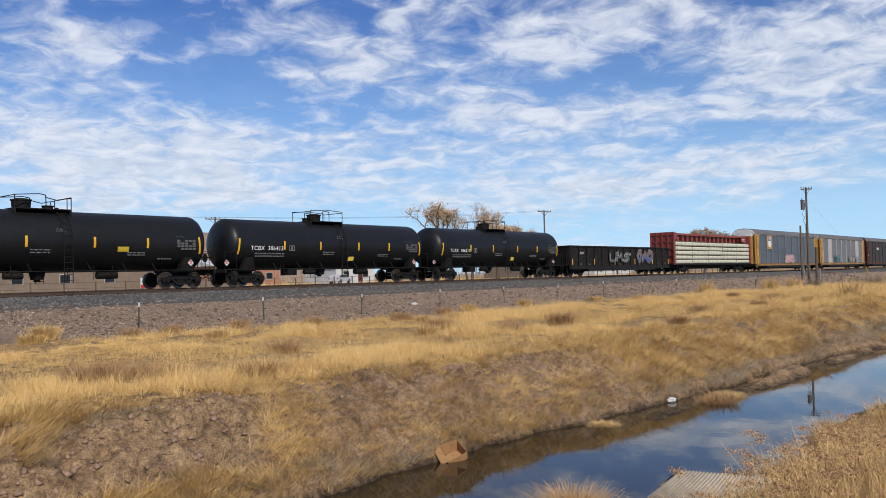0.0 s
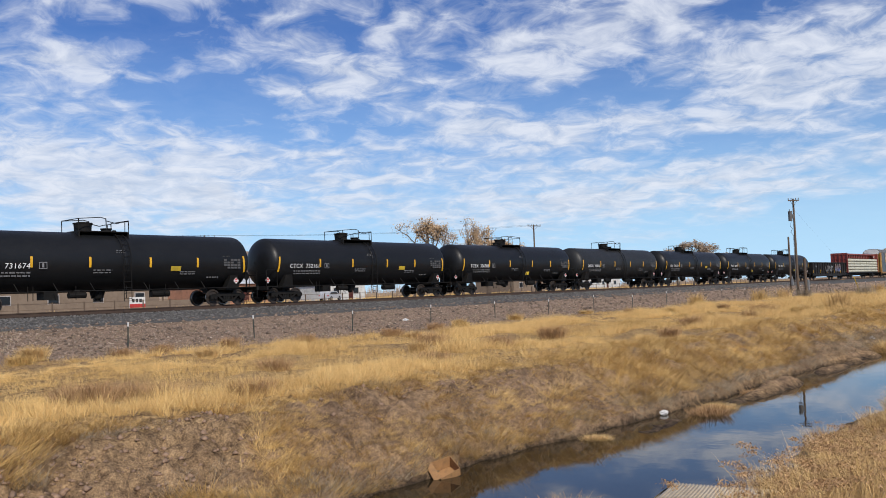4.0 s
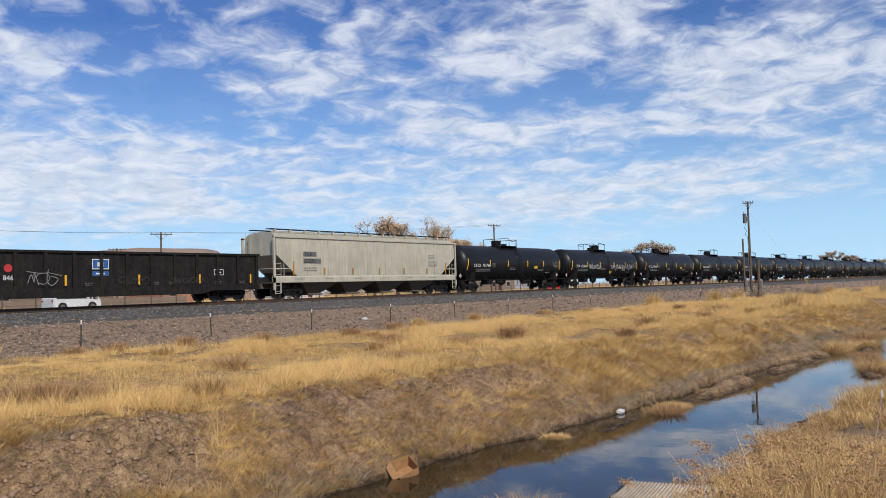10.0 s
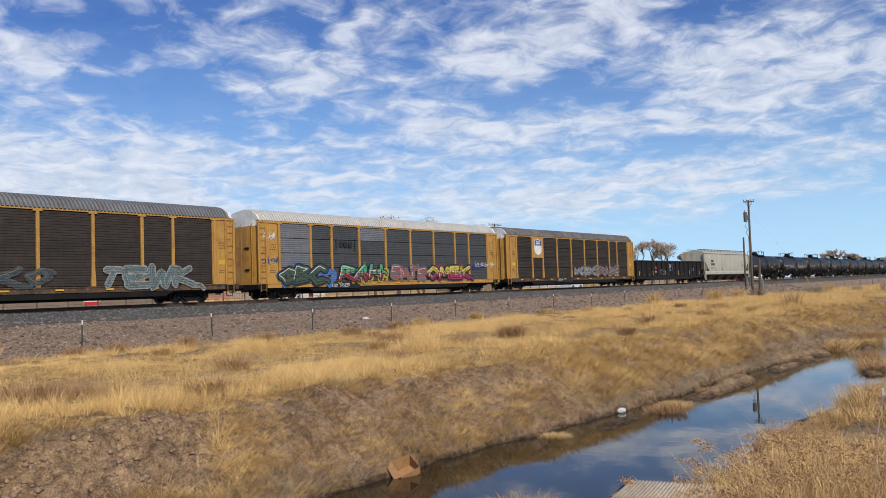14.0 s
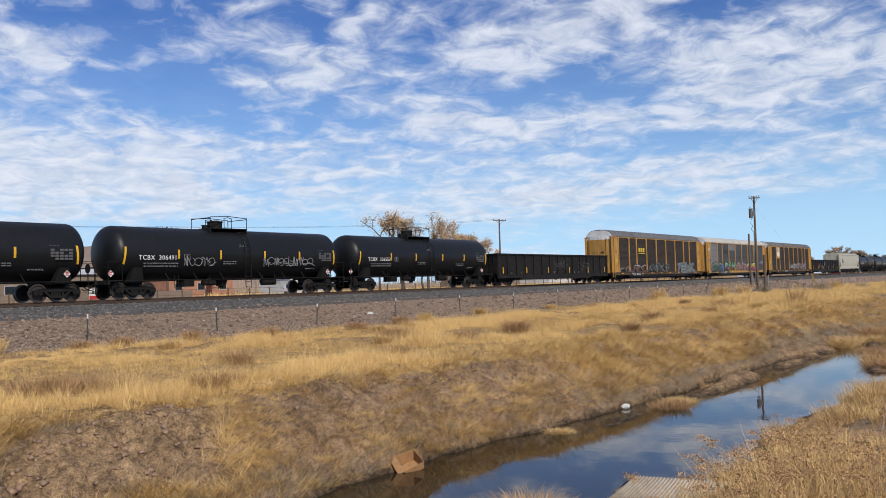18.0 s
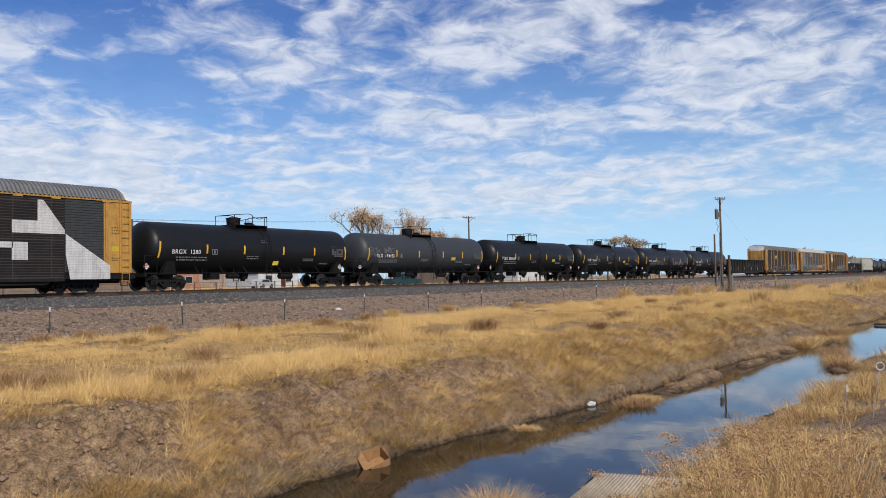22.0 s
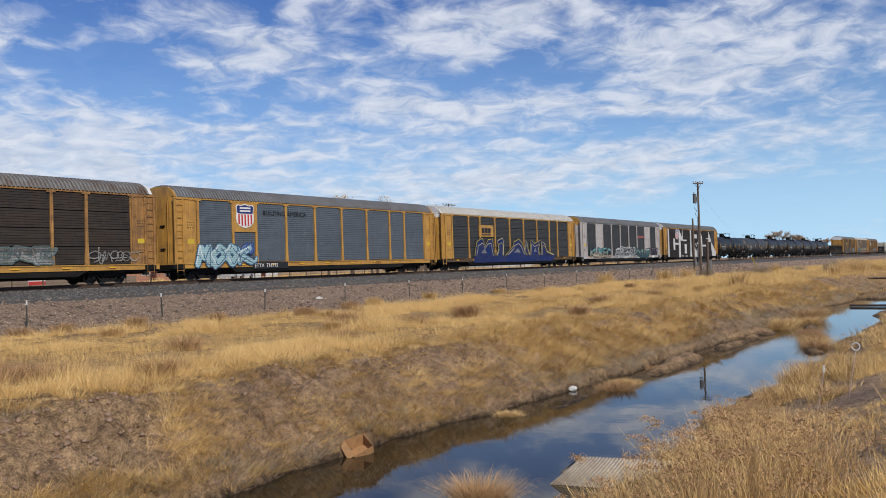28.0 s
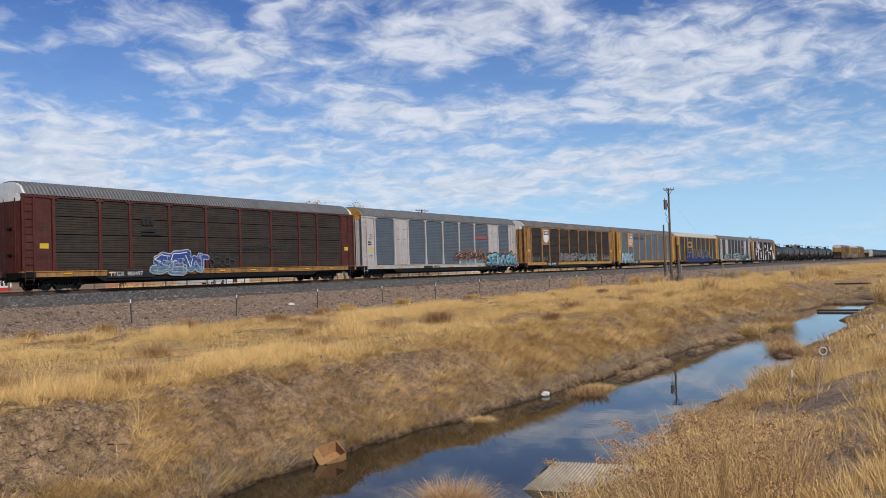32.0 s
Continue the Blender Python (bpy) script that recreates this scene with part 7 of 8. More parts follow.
blue_blocks(c)
s = rack_at(R2, 3)
c = enroll(build_rack(on_track(s), "blue-grey auto carrier with yellow posts and a striped shield", YELLOW, PANEL_BLUE, ROOF_GREY, YELLOW, YELLOW, YELLOW, rows=1), s)
shield(c, -8.25, 3.28, 1.55, 1.6, "stripes", YELLOW)
lettering("BUILDING", 0.46, TEXT_BLACK, c, -6.6, -1.60, 4.20)
lettering("AMERICA", 0.46, TEXT_BLACK, c, -4.35, -1.60, 4.20)
spray("MOOK", -12.2, -7.9, 0.6, 2.4, c, G_CYAN, paint("spray_ink", (0.03, 0.10, 0.20)), "pale cyan bubble graffiti with a blue rim", seed=28, weight=1.9, line=0.16)
spray("OO", -8.6, -7.6, 1.5, 2.3, c, paint("spray_sky", (0.10, 0.24, 0.48)), G_BLUE, "small blue sprayed bubble", seed=29)
number_board(c, "ETTX  716775", -7.5)
lettering("TTX", 0.34, MAROON, c, 5.3, -1.64, 0.70)
s = rack_at(R2, 4)
c = enroll(build_rack(on_track(s), "sooty brown auto carrier with a rusty roof and pale end", YELLOW_OLD, PANEL_BROWN, ROOF_RUST, YELLOW, YELLOW_OLD, WHITE, rows=4), s)
shield(c, -8.25, 3.3, 1.4, 1.5, "plain", YELLOW_OLD)
spray("BEAEI", -4.4, 0.9, 1.08, 2.15, c, FADED_GREY, FADED_WHITE, "faded grey sprayed graffiti with pale rims", seed=30, weight=1.3)
spray("COAERE", 0.9, 7.1, 1.08, 2.2, c, FADED_GREY, FADED_TEAL, "faded grey sprayed graffiti with teal rims", seed=51, weight=1.2, second=FADED_WHITE)
scrawl(9.3, 12.0, 1.2, 1.9, c, FADED_WHITE, 52, width=0.07)
scrawl(-12.0, -10.2, 1.2, 1.7, c, TEXT_GREY, 31, width=0.04), scrawl(-9.3, -8.0, 1.2, 1.7, c, TEXT_GREY, 32, width=0.04)
number_board(c, "TTGX  254290", -8.0)
s = rack_at(R2, 5) - 0.3
c = enroll(build_rack(on_track(s), "off-white auto carrier with blue-grey screens and turquoise graffiti", OFF_WHITE, PANEL_BLUE, ROOF_GREY, OFF_WHITE, OFF_WHITE, YELLOW, style="white", rows=1), s)
lettering("301524", 0.36, TEXT_BLACK, c, -3.3, -1.64, 0.68)
part("initials", Geo().box(-4.9, -3.5, -1.64, -1.632, 0.70, 0.92).mesh("initials", TEXT_BLACK), None, c)
HAZE_ORANGE = paint("spray_rust", (0.36, 0.15, 0.07), worn=0.7)
spray("KUISAM", 0.6, 6.0, 1.35, 2.3, c, G_DARK, HAZE_ORANGE, "black sprayed letters in an orange haze", seed=33, back=HAZE_ORANGE, weight=1.5)
spray("SEWNOK", 6.6, 13.0, 0.66, 2.25, c, paint("spray_turquoise", (0.14, 0.36, 0.44)), G_DARK, "turquoise sprayed graffiti with black rims and orange clouds", back=paint("spray_orange", (0.42, 0.14, 0.06), worn=0.5), seed=34, weight=1.5)
part("faded_mist", Geo().box(1.2, 6.0, -1.632, -1.626, 1.08, 1.45).mesh("faded_mist", paint("spray_mist", (0.20, 0.32, 0.40), worn=0.8)), None, c)
part("red_sheet", Geo().box(4.5, 6.9, -1.60, -1.585, 3.5, 3.75).mesh("red_sheet", paint("faded_red", (0.34, 0.06, 0.05))), None, c)
part("initials", Geo().box(-13.2, -12.6, -1.60, -1.592, 2.9, 3.0).box(-13.2, -12.55, -1.60, -1.592, 2.72, 2.82).box(13.3, 13.7, -1.60, -1.592, 2.8, 3.05).mesh("initials", TEXT_BLACK), None, c)
s = rack_at(R2, 6)
c = enroll(build_rack(on_track(s), "weathered dark auto carrier with maroon posts and ends", MAROON, PANEL_BROWN, ROOF_GREY, YELLOW_OLD, MAROON, WHITE, rows=4), s)
emblem_bars(c, -6.5, 3.55, 0.9, 0.55, TEXT_BLACK)
part("initials", Geo().box(-6.5, -5.5, -1.655, -1.648, 3.28, 3.38).box(-6.5, -5.1, -1.655, -1.648, 3.08, 3.18).mesh("initials", TEXT_BLACK), None, c)
spray("SEW", -5.8, -2.0, 0.55, 2.3, c, G_BLUE, paint("spray_pale", (0.40, 0.42, 0.45)), "blue sprayed graffiti with a white rim", seed=35, weight=1.6, line=0.18, second=paint("spray_steel", (0.10, 0.20, 0.30)))
scrawl(-1.4, 0.6, 1.2, 1.9, c, PANEL_DULL, 36, width=0.1), scrawl(1.0, 6.0, 2.3, 2.7, c, PANEL_DULL, 37, width=0.05)
number_board(c, "TTGX  980497", -8.7)
s = rack_at(R2, 7)
c = enroll(build_rack(on_track(s), "maroon auto carrier with a white upper end", MAROON, PANEL_BROWN, ROOF_GREY, MAROON, MAROON, WHITE, rows=4), s)


# ---- posts, poles and cables ----
POST_STEEL = paint("post_green_steel", (0.045, 0.05, 0.04), 0.6)
post_m = Geo().box(-0.02, 0.02, -0.02, 0.02, -0.35, 0.95).box(-0.035, 0.035, -0.006, 0.006, -0.3, 0.95).mesh("stake", POST_STEEL)
tip_m = Geo().box(-0.024, 0.024, -0.022, 0.022, 0.96, 1.14).mesh("tip", WHITE)
fr = random.Random(3)
for k in range(-3, 34):
    x = 33.5 * (0.557 + 0.1985 * k)
    p = thing("fence_post", "dark steel fence stake with a white tip", "fence post", "trackside fence posts", Matrix.Translation((x, 33.5, float(ground_height(x, 33.5)))) @ pose(0, 0, 0, fr.uniform(-3, 3), fr.uniform(-3, 3), 0))
    part("stake", post_m, None, p)
    part("tip", tip_m, None, p)


def utility_pole(x, y, height, arms, name="utility_pole", z=None, can=False, r=0.15, label="weathered wooden utility pole with a crossarm", turn=0.0):
    z = float(ground_height(x, y)) if z is None else z
    p = thing(name, label, "utility pole", "utility poles", Matrix.Translation((x, y, z)) @ pose(0, 0, 0, 0, 0, turn))
    part("pole", Geo().cyl((0, 0, -0.4), (0, 0, height), r, r * 0.68, n=12).mesh("pole", WOOD, True), None, p)
    for az, w in arms:
        part("crossarm", Geo().box(-w / 2, w / 2, -0.2, -0.1, az - 0.06, az + 0.06).mesh("crossarm", WOOD), None, p)
        part("brace", Geo().tube([(-w * 0.3, -0.14, az - 0.05), (0, -0.14, az - 0.65), (w * 0.3, -0.14, az - 0.05)], 0.02).mesh("brace", IRON), None, p)
        for dx in (-w * 0.46, -w * 0.2, w * 0.2, w * 0.46):
            part("insulator", Geo().cyl((dx, -0.15, az + 0.06), (dx, -0.15, az + 0.14), 0.025).cyl((dx, -0.15, az + 0.14), (dx, -0.15, az + 0.26), 0.06, 0.045, n=8).mesh("insulator", TEXT_GREY), None, p)
    if can:
        part("transformer", Geo().cyl((-0.42, -0.1, height - 2.45), (-0.42, -0.1, height - 1.45), 0.21, n=16).cyl((-0.42, -0.1, height - 1.45), (-0.42, -0.1, height - 1.38), 0.23, n=16).cyl((-0.48, -0.1, height - 1.38), (-0.48, -0.1, height - 1.15), 0.04).box(-0.2, 0, -0.14, -0.06, height - 2.2, height - 1.7).mesh("transformer", paint("transformer_grey", (0.12, 0.12, 0.12), 0.5), True), None, p)
        part("drop_wire", Geo().tube([(-0.3, -0.1, height - 2.4), (-0.5, -0.1, height - 3.0), (-0.25, -0.1, height - 3.3), (-0.45, -0.1, height - 3.7), (-0.2, -0.1, height - 4.0)], 0.02).mesh("drop_wire", IRON), None, p)
        part("conduit", Geo().cyl((-0.19, 0, 0), (-0.16, 0, height - 4), 0.03).mesh("conduit", TEXT_GREY), None, p)
    return p


utility_pole(94.8, 28.7, 10.95, [(10.75, 1.15)], can=True, label="tall wooden utility pole carrying a transformer", turn=-60)
p = thing("service_post", "thin grey wooden post beside the utility pole", "post", "", Matrix.Translation((92.6, 28.75, float(ground_height(92.6, 28.75)))))
part("pole", Geo().cyl((0, 0, -0.3), (0, 0, 6.6), 0.11, 0.09, n=10).mesh("pole", WOOD, True), None, p)
part("meter_box", Geo().box(-0.16, 0.16, -0.24, -0.1, 1.4, 2.0).box(-0.12, 0.12, -0.22, -0.1, 2.05, 2.3).mesh("meter_box", TEXT_GREY), None, p)
p = thing("pole_stub", "short brown wooden stub pole", "post", "", Matrix.Translation((93.9, 27.6, float(ground_height(93.9, 27.6)))))
part("pole", Geo().cyl((0, 0, -0.3), (0, 0, 4.35), 0.16, 0.14, n=10).mesh("pole", WOOD, True), None, p)
part("box", Geo().box(0.12, 0.5, -0.25, 0.05, 0.9, 2.0).mesh("box", TEXT_GREY), None, p)
gx, gy = 112.5, 26.6
gz = float(ground_height(gx, gy))
p = thing("guy_marker", "slanted yellow guy-wire guard", "guy marker", "", Matrix.Translation((gx, gy, gz)))
part("sleeve", Geo().cyl((0, 0, -0.1), (-1.75, 0.25, 2.1), 0.055, n=8).mesh("sleeve", LABEL_YELLOW), None, p)
part("guy_wire", Geo().cyl((-1.75, 0.25, 2.1), (-17.5, 2.0, 9.6), 0.004, n=4).mesh("guy_wire", IRON), None, p)

FAR_POLES = [(112.5, 74.8, 11.2), (60.0, 89.0, 8.9), (73.5, 121.0, 8.9), (233.0, 110.0, 10.0), (18.0, 89.5, 8.9)]
for x, y, h in FAR_POLES:
    utility_pole(x, y, h, [(h - 0.25, 2.6)], r=0.16, turn=-20)


def cable(points, sag, name="cable"):
    g = Geo()
    for a, b in zip(points, points[1:]):
        a, b = Vector(a), Vector(b)
        pts = [a.lerp(b, k / 10) - Vector((0, 0, 4 * sag * (k / 10) * (1 - k / 10))) for k in range(11)]
        g.tube(pts, 0.011, n=4)
    return tagged(new(name, g.mesh(name, IRON)), "thin dark overhead cable between poles", "cable", "overhead cables")


for dz, dx in ((8.85, -1.1), (8.85, 1.1)):
    cable([(-70 + dx, 89.0, 2.8 + dz), (18 + dx, 89.4, 2.8 + dz), (60 + dx, 88.9, 2.8 + dz), (112.5 + dx, 74.7, 2.8 + dz + 2.2)], 0.5)

# roadside things
def peg(x, y, h, ring, name, label):
    z = float(ground_height(x, y))
    p = thing(name, label, "marker rod", "", Matrix.Translation((x, y, z)) @ pose(0, 0, 0, 0, 0, -80))
    part("rod", Geo().cyl((-0.03, 0, -0.2), (0.14, 0.03, h), 0.009, n=6).mesh("rod", paint("rod_pink_white", (0.55, 0.42, 0.38))), None, p)
    if ring:
        pts = [(0.15 + 0.07 * math.sin(a), 0.03, h + 0.07 - 0.07 * math.cos(a)) for a in np.linspace(0, 6.283, 13)]
        part("ring", Geo().tube(pts, 0.011, n=6).mesh("ring", WHITE), None, p)
    else:
        part("cap", Geo().box(0.125, 0.16, 0.01, 0.05, h - 0.02, h + 0.1).mesh("cap", WHITE), None, p)


peg(17.1, 2.5, 0.88, True, "ring_rod", "thin pale rod with a white ring on top")
peg(16.1, 2.89, 0.76, False, "marker_rod", "thin pale marker rod with a white cap")
peg(23.8, 2.0, 0.62, False, "marker_rod", "thin pale marker rod with a white cap")

z = float(ground_height(31.5, 2.75))
p = thing("red_pipe", "weathered red pipe stub lying on the bank", "pipe", "", Matrix.Translation((29.2, 2.0, z + 0.16)))
part("pipe", Geo().cyl((0, 0.55, 0.02), (3.6, -0.4, 0.35), 0.2, n=14).mesh("pipe", paint("pipe_red", (0.20, 0.045, 0.03), 0.7), True), None, p)
part("rim", Geo().cyl((-0.03, 0.56, 0.02), (0.06, 0.535, 0.025), 0.235, n=14).mesh("rim", IRON), None, p)


def culvert():
    """Corrugated steel pipe with a mitred mouth."""
    p = thing("culvert_pipe", "corrugated galvanised culvert pipe with a mitred mouth", "culvert", "", pose(12.86, 6.57, -0.03, 0, 0, -77))
    g = Geo()
    n, m = 84, 20
    v, r0 = [], 0.42
    for i in range(n + 1):
        for k in range(m + 1):
            a = math.pi * k / m
            r = r0 + (0.012 if i % 2 else -0.012)
            zz = r * math.sin(a)
            start = zz * 1.2
            x = start + (2.9 - start) * i / n
            v.append((x, -r * math.cos(a), zz))
    f = [(i * (m + 1) + k, i * (m + 1) + k + 1, (i + 1) * (m + 1) + k + 1, (i + 1) * (m + 1) + k) for i in range(n) for k in range(m)]
    g.add(v, f)
    ob = part("pipe", g.mesh("pipe", paint("galvanised_old", (0.47, 0.41, 0.335), 0.6, second=(0.36, 0.30, 0.23), dirt=(0.2, 0.12, 0.07), dirt_amount=0.4), True), None, p)
    return p


culvert()

CARD = paint("cardboard", (0.38, 0.205, 0.085), 0.85, second=(0.30, 0.16, 0.07), scale=4.0, bump=0.1)


def carton():
    p = thing("cardboard_box", "open soggy brown cardboard box at the waterline", "box", "", Matrix.Translation((12.77, 10.82, 0.03)) @ pose(0, 0, 0, 0, 0, -20) @ pose(0, 0, 0, 18, -12, 0))
    t, w, d = 0.012, 0.23, 0.18
    part("base", Geo().box(-w, w, -d, d, 0, t).mesh("base", CARD), None, p)
    walls = [((-w, d), (w, d), 0.28, 0.25), ((-w, -d), (w, -d), 0.10, 0.16), ((-w, -d), (-w, d), 0.10, 0.28), ((w, -d), (w, d), 0.16, 0.25)]
    for (xa, ya), (xb, yb), ha, hb in walls:
        nx, ny = ((0, t) if ya == yb else (t, 0)) if xa + ya < 0 else ((0, -t) if ya == yb else (-t, 0))
        lo = [(xa, ya, t), (xb, yb, t), (xb, yb, hb), (xa, ya, ha)]
        g = Geo().add(lo + [(x + nx, y + ny, z) for x, y, z in lo], [(0, 1, 2, 3), (4, 7, 6, 5), (0, 4, 5, 1), (1, 5, 6, 2), (2, 6, 7, 3), (3, 7, 4, 0)])
        part("side", g.mesh("side", CARD), None, p)
    flap = [(-w, -d, 0.105), (-w, d, 0.285), (-w - 0.12, d - 0.06, 0.20), (-w - 0.12, -d + 0.05, 0.05)]
    part("flap", Geo().add(flap + [(x, y, z + t) for x, y, z in flap], [(0, 1, 2, 3), (4, 7, 6, 5), (0, 4, 5, 1), (1, 5, 6, 2), (2, 6, 7, 3), (3, 7, 4, 0)]).mesh("flap", CARD), None, p)


carton()


def rag(x, y, size, name, label, seed, z=None):
    r = random.Random(seed)
    bm = bmesh.new()
    bmesh.ops.create_icosphere(bm, subdivisions=3, radius=1.0)
    for v in bm.verts:
        n = noise.noise(v.co * 2.2 + Vector((seed, 0, 0)))
        v.co = Vector((v.co.x * 1.3, v.co.y * 0.8, v.co.z * 0.55)) * (1 + 0.55 * n) * size
    me = bpy.data.meshes.new(name)
    bm.to_mesh(me)
    bm.free()
    me.materials.append(WHITE)
    ob = new(name, me)
    ob.location = (x, y, (float(ground_height(x, y)) if z is None else z) + size * 0.25)
    return tagged(ob, label, "litter")


rag(21.9, 10.45, 0.13, "plastic_bag", "crumpled white plastic bag at the waterline", 3, 0.02)
rag(46.5, 10.6, 0.16, "plastic_bag", "crumpled pale plastic bag on the far bank", 5)
rag(9.1, 17.0, 0.07, "litter_scrap", "small white scrap in the grass", 6)
rag(37.5, 34.6, 0.16, "litter_scrap", "white rag caught on the embankment", 8)

# beams across the ditch
for x, z, w, y0, y1 in ((63.5, 0.10, 0.08, 2.5, 9.0), (100.0, 0.95, 0.10, 6.0, 13.5)):
    b = thing("crossing_beam", "dark pipe laid level across the ditch", "pipe", "ditch crossing pipes", Matrix.Translation((x, 0, z)))
    part("pipe", Geo().cyl((0, y0, 0), (0, y1, 0), w, n=14).mesh("pipe", RUST, True), None, b)


# ---- plants ----
def shrub(x, y, height, width, stems, mat, name, label, seed, heads=None, z=None, droop=0.35, blade=0.005, lean=0.7, category="shrub"):
    p = thing(name, label, category, "", Matrix.Translation((x, y, float(ground_height(x, y)) if z is None else z)))
    r = np.random.RandomState(seed)
    n = max(stems // 14, 4)
    a, rad = r.rand(n) * 6.28, np.sqrt(r.rand(n)) * width * 0.35
    v, f = blades(rad * np.cos(a), rad * np.sin(a), 0 * a, 14, height * (0.75 + 0.4 * r.rand(n)), blade, lean, seed, width * 0.22, None, droop)
    ob = tagged(bulk("foliage", v, f, mat), kind="stuff")
    ob.parent = p
    if heads:
        tips = v.reshape(-1, 5, 3)[:, 4][r.rand(len(v) // 5) < heads]
        k = 70
        c = np.repeat(tips, k, 0) + r.randn(len(tips) * k, 3) * np.array([0.045, 0.045, 0.013]) * (0.7 + 0.6 * np.repeat(r.rand(len(tips), 1), k, 0))
        d = (r.rand(len(c), 3, 3) - 0.5) * 0.028
        ob = bulk("seed_head", (c[:, None] + d).reshape(-1, 3), np.arange(len(c) * 3).reshape(-1, 3), WEED_HEAD)
        ob.parent = tagged(p)
        tagged(ob, kind="stuff")
    return p


sr = random.Random(21)
for x, y, h, w in ((7.3, 2.35, 1.02, 0.7), (7.0, 2.75, 0.92, 0.6), (7.9, 2.1, 1.05, 0.8), (8.5, 2.5, 0.95, 0.7), (7.5, 1.8, 0.95, 0.7), (9.2, 2.05, 0.95, 0.8), (8.3, 1.5, 0.9, 0.7), (6.6, 2.1, 0.8, 0.6)):
    shrub(x, y, h, w, 260, BRUSH, "dry_weed", "flat-headed dry brown weed on the ditch bank", sr.randint(1, 999), 0.10, droop=0.45, lean=0.6, blade=0.0026)
for x, y, h, w in ((9.6, 3.0, 0.75, 0.7), (10.4, 3.3, 0.7, 0.7), (11.2, 3.1, 0.72, 0.8), (12.0, 3.5, 0.7, 0.7), (13.0, 3.6, 0.68, 0.8), (14.2, 3.7, 0.66, 0.8), (10.8, 2.7, 0.75, 0.7), (15.4, 3.9, 0.62, 0.8)):
    shrub(x, y, h, w, 240, BRUSH, "dry_weed", "flat-headed dry brown weed on the ditch bank", sr.randint(1, 999), 0.08, droop=0.45, lean=0.6, blade=0.0026)
for k in range(64):
    x = 9.5 + 25 * sr.random() ** 1.2
    y = sr.uniform(2.2, 5.3) if k % 3 else sr.uniform(-0.5, 3)
    if 0.11 < y / x < 0.20 and 8 < x < 20:
        y += 1.6
    shrub(x, y, sr.uniform(0.35, 0.65), sr.uniform(0.6, 1.0), 280, BRUSH, "dry_weed", "low dry brown weed on the ditch bank", sr.randint(1, 999), 0.012, droop=0.5, lean=1.0, blade=0.003)
for k in range(16):
    x, y = sr.uniform(16.2, 22), sr.uniform(2.6, 4.4)
    shrub(x, y, sr.uniform(0.22, 0.4), sr.uniform(0.7, 1.1), 230, sr.choice([BRUSH, MATTED]), "dry_weed", "low dry brown weed on the ditch bank", sr.randint(1, 999), droop=0.5, lean=1.1, blade=0.0035)
shrub(11.15, 7.0, 0.52, 0.72, 1900, grass_material("tussock_brown", (0.32, 0.18, 0.08), (0.62, 0.39, 0.19), 0.4), "grass_tussock", "drooping rusty-brown tussock standing in the water", 71, z=-0.05, droop=0.72, blade=0.0026, lean=1.35, category="grass")
for x, y, h, w in ((22.4, 9.35, 0.38, 1.0), (23.6, 9.5, 0.3, 0.8), (44.0, 9.5, 0.8, 1.3), (45.2, 9.4, 0.75, 1.2), (50.0, 9.3, 1.1, 1.5), (51.2, 9.2, 1.0, 1.4), (27.0, 9.7, 0.3, 0.7), (17.7, 10.2, 0.22, 0.6), (35.0, 6.2, 0.5, 1.0), (36.4, 6.5, 0.6, 1.1), (38.0, 6.8, 0.55, 1.1), (39.8, 7.2, 0.5, 1.0), (41.5, 7.6, 0.45, 1.0), (47.5, 8.8, 0.7, 1.2)):
    shrub(x, y, h, w, 900, sr.choice([WEED_HEAD, BRUSH]), "reed_clump", "rusty-brown reed clump standing in the ditch", sr.randint(1, 999), z=-0.05, droop=0.7, blade=0.0045, lean=1.1, category="reeds")
for x, y, h, w in ((66, 4.6, 1.7, 2.2), (72, 5.0, 2.0, 2.6), (80, 5.6, 2.2, 2.8), (88, 5.4, 2.0, 2.6), (60, 3.6, 1.5, 2.0), (96, 6.2, 2.2, 3.0), (110, 14.5, 1.8, 3.2), (118, 16.0, 1.9, 3.4), (125, 17.5, 2.0, 3.4)):
    shrub(x, y, h, w, 900, BRUSH, "dry_bush", "tall bare brown bush beside the ditch", sr.randint(1, 999), droop=0.3, blade=0.009, lean=0.6)
for k in range(34):
    x, y = sr.uniform(55, 190), sr.choice([sr.uniform(12, 33), sr.uniform(0, 6)])
    shrub(x, y, sr.uniform(0.7, 1.6), sr.uniform(1.2, 2.6), 420, sr.choice([BRUSH, GREY_GRASS, MATTED]), "dry_bush", "dry brown bush at the field's edge", sr.randint(1, 999), droop=0.3, blade=0.009, lean=0.6)
for x, y, h, w in ((8.3, 16.6, 0.5, 1.3), (9.2, 17.0, 0.55, 1.4), (10.0, 16.7, 0.5, 1.3), (26.0, 22.5, 0.7, 1.3), (30.5, 19.5, 0.75, 1.2), (55.0, 19.0, 0.9, 1.8)):
    shrub(x, y, h, w, 1200, WEED_HEAD, "dry_bush", "rounded rusty-brown bush in the grass field", sr.randint(1, 999), droop=0.45, blade=0.005, lean=0.9)
for k in range(40):
    x, y = sr.uniform(9, 62), sr.uniform(14.5, 31.5)
    shrub(x, y, sr.uniform(0.42, 0.65), sr.uniform(0.7, 1.2), 760, sr.choice([WEED_HEAD, MATTED, BRUSH]), "dry_bush", "rounded brown bush in the grass field", sr.randint(1, 999), droop=0.4, blade=0.0055, lean=1.0)


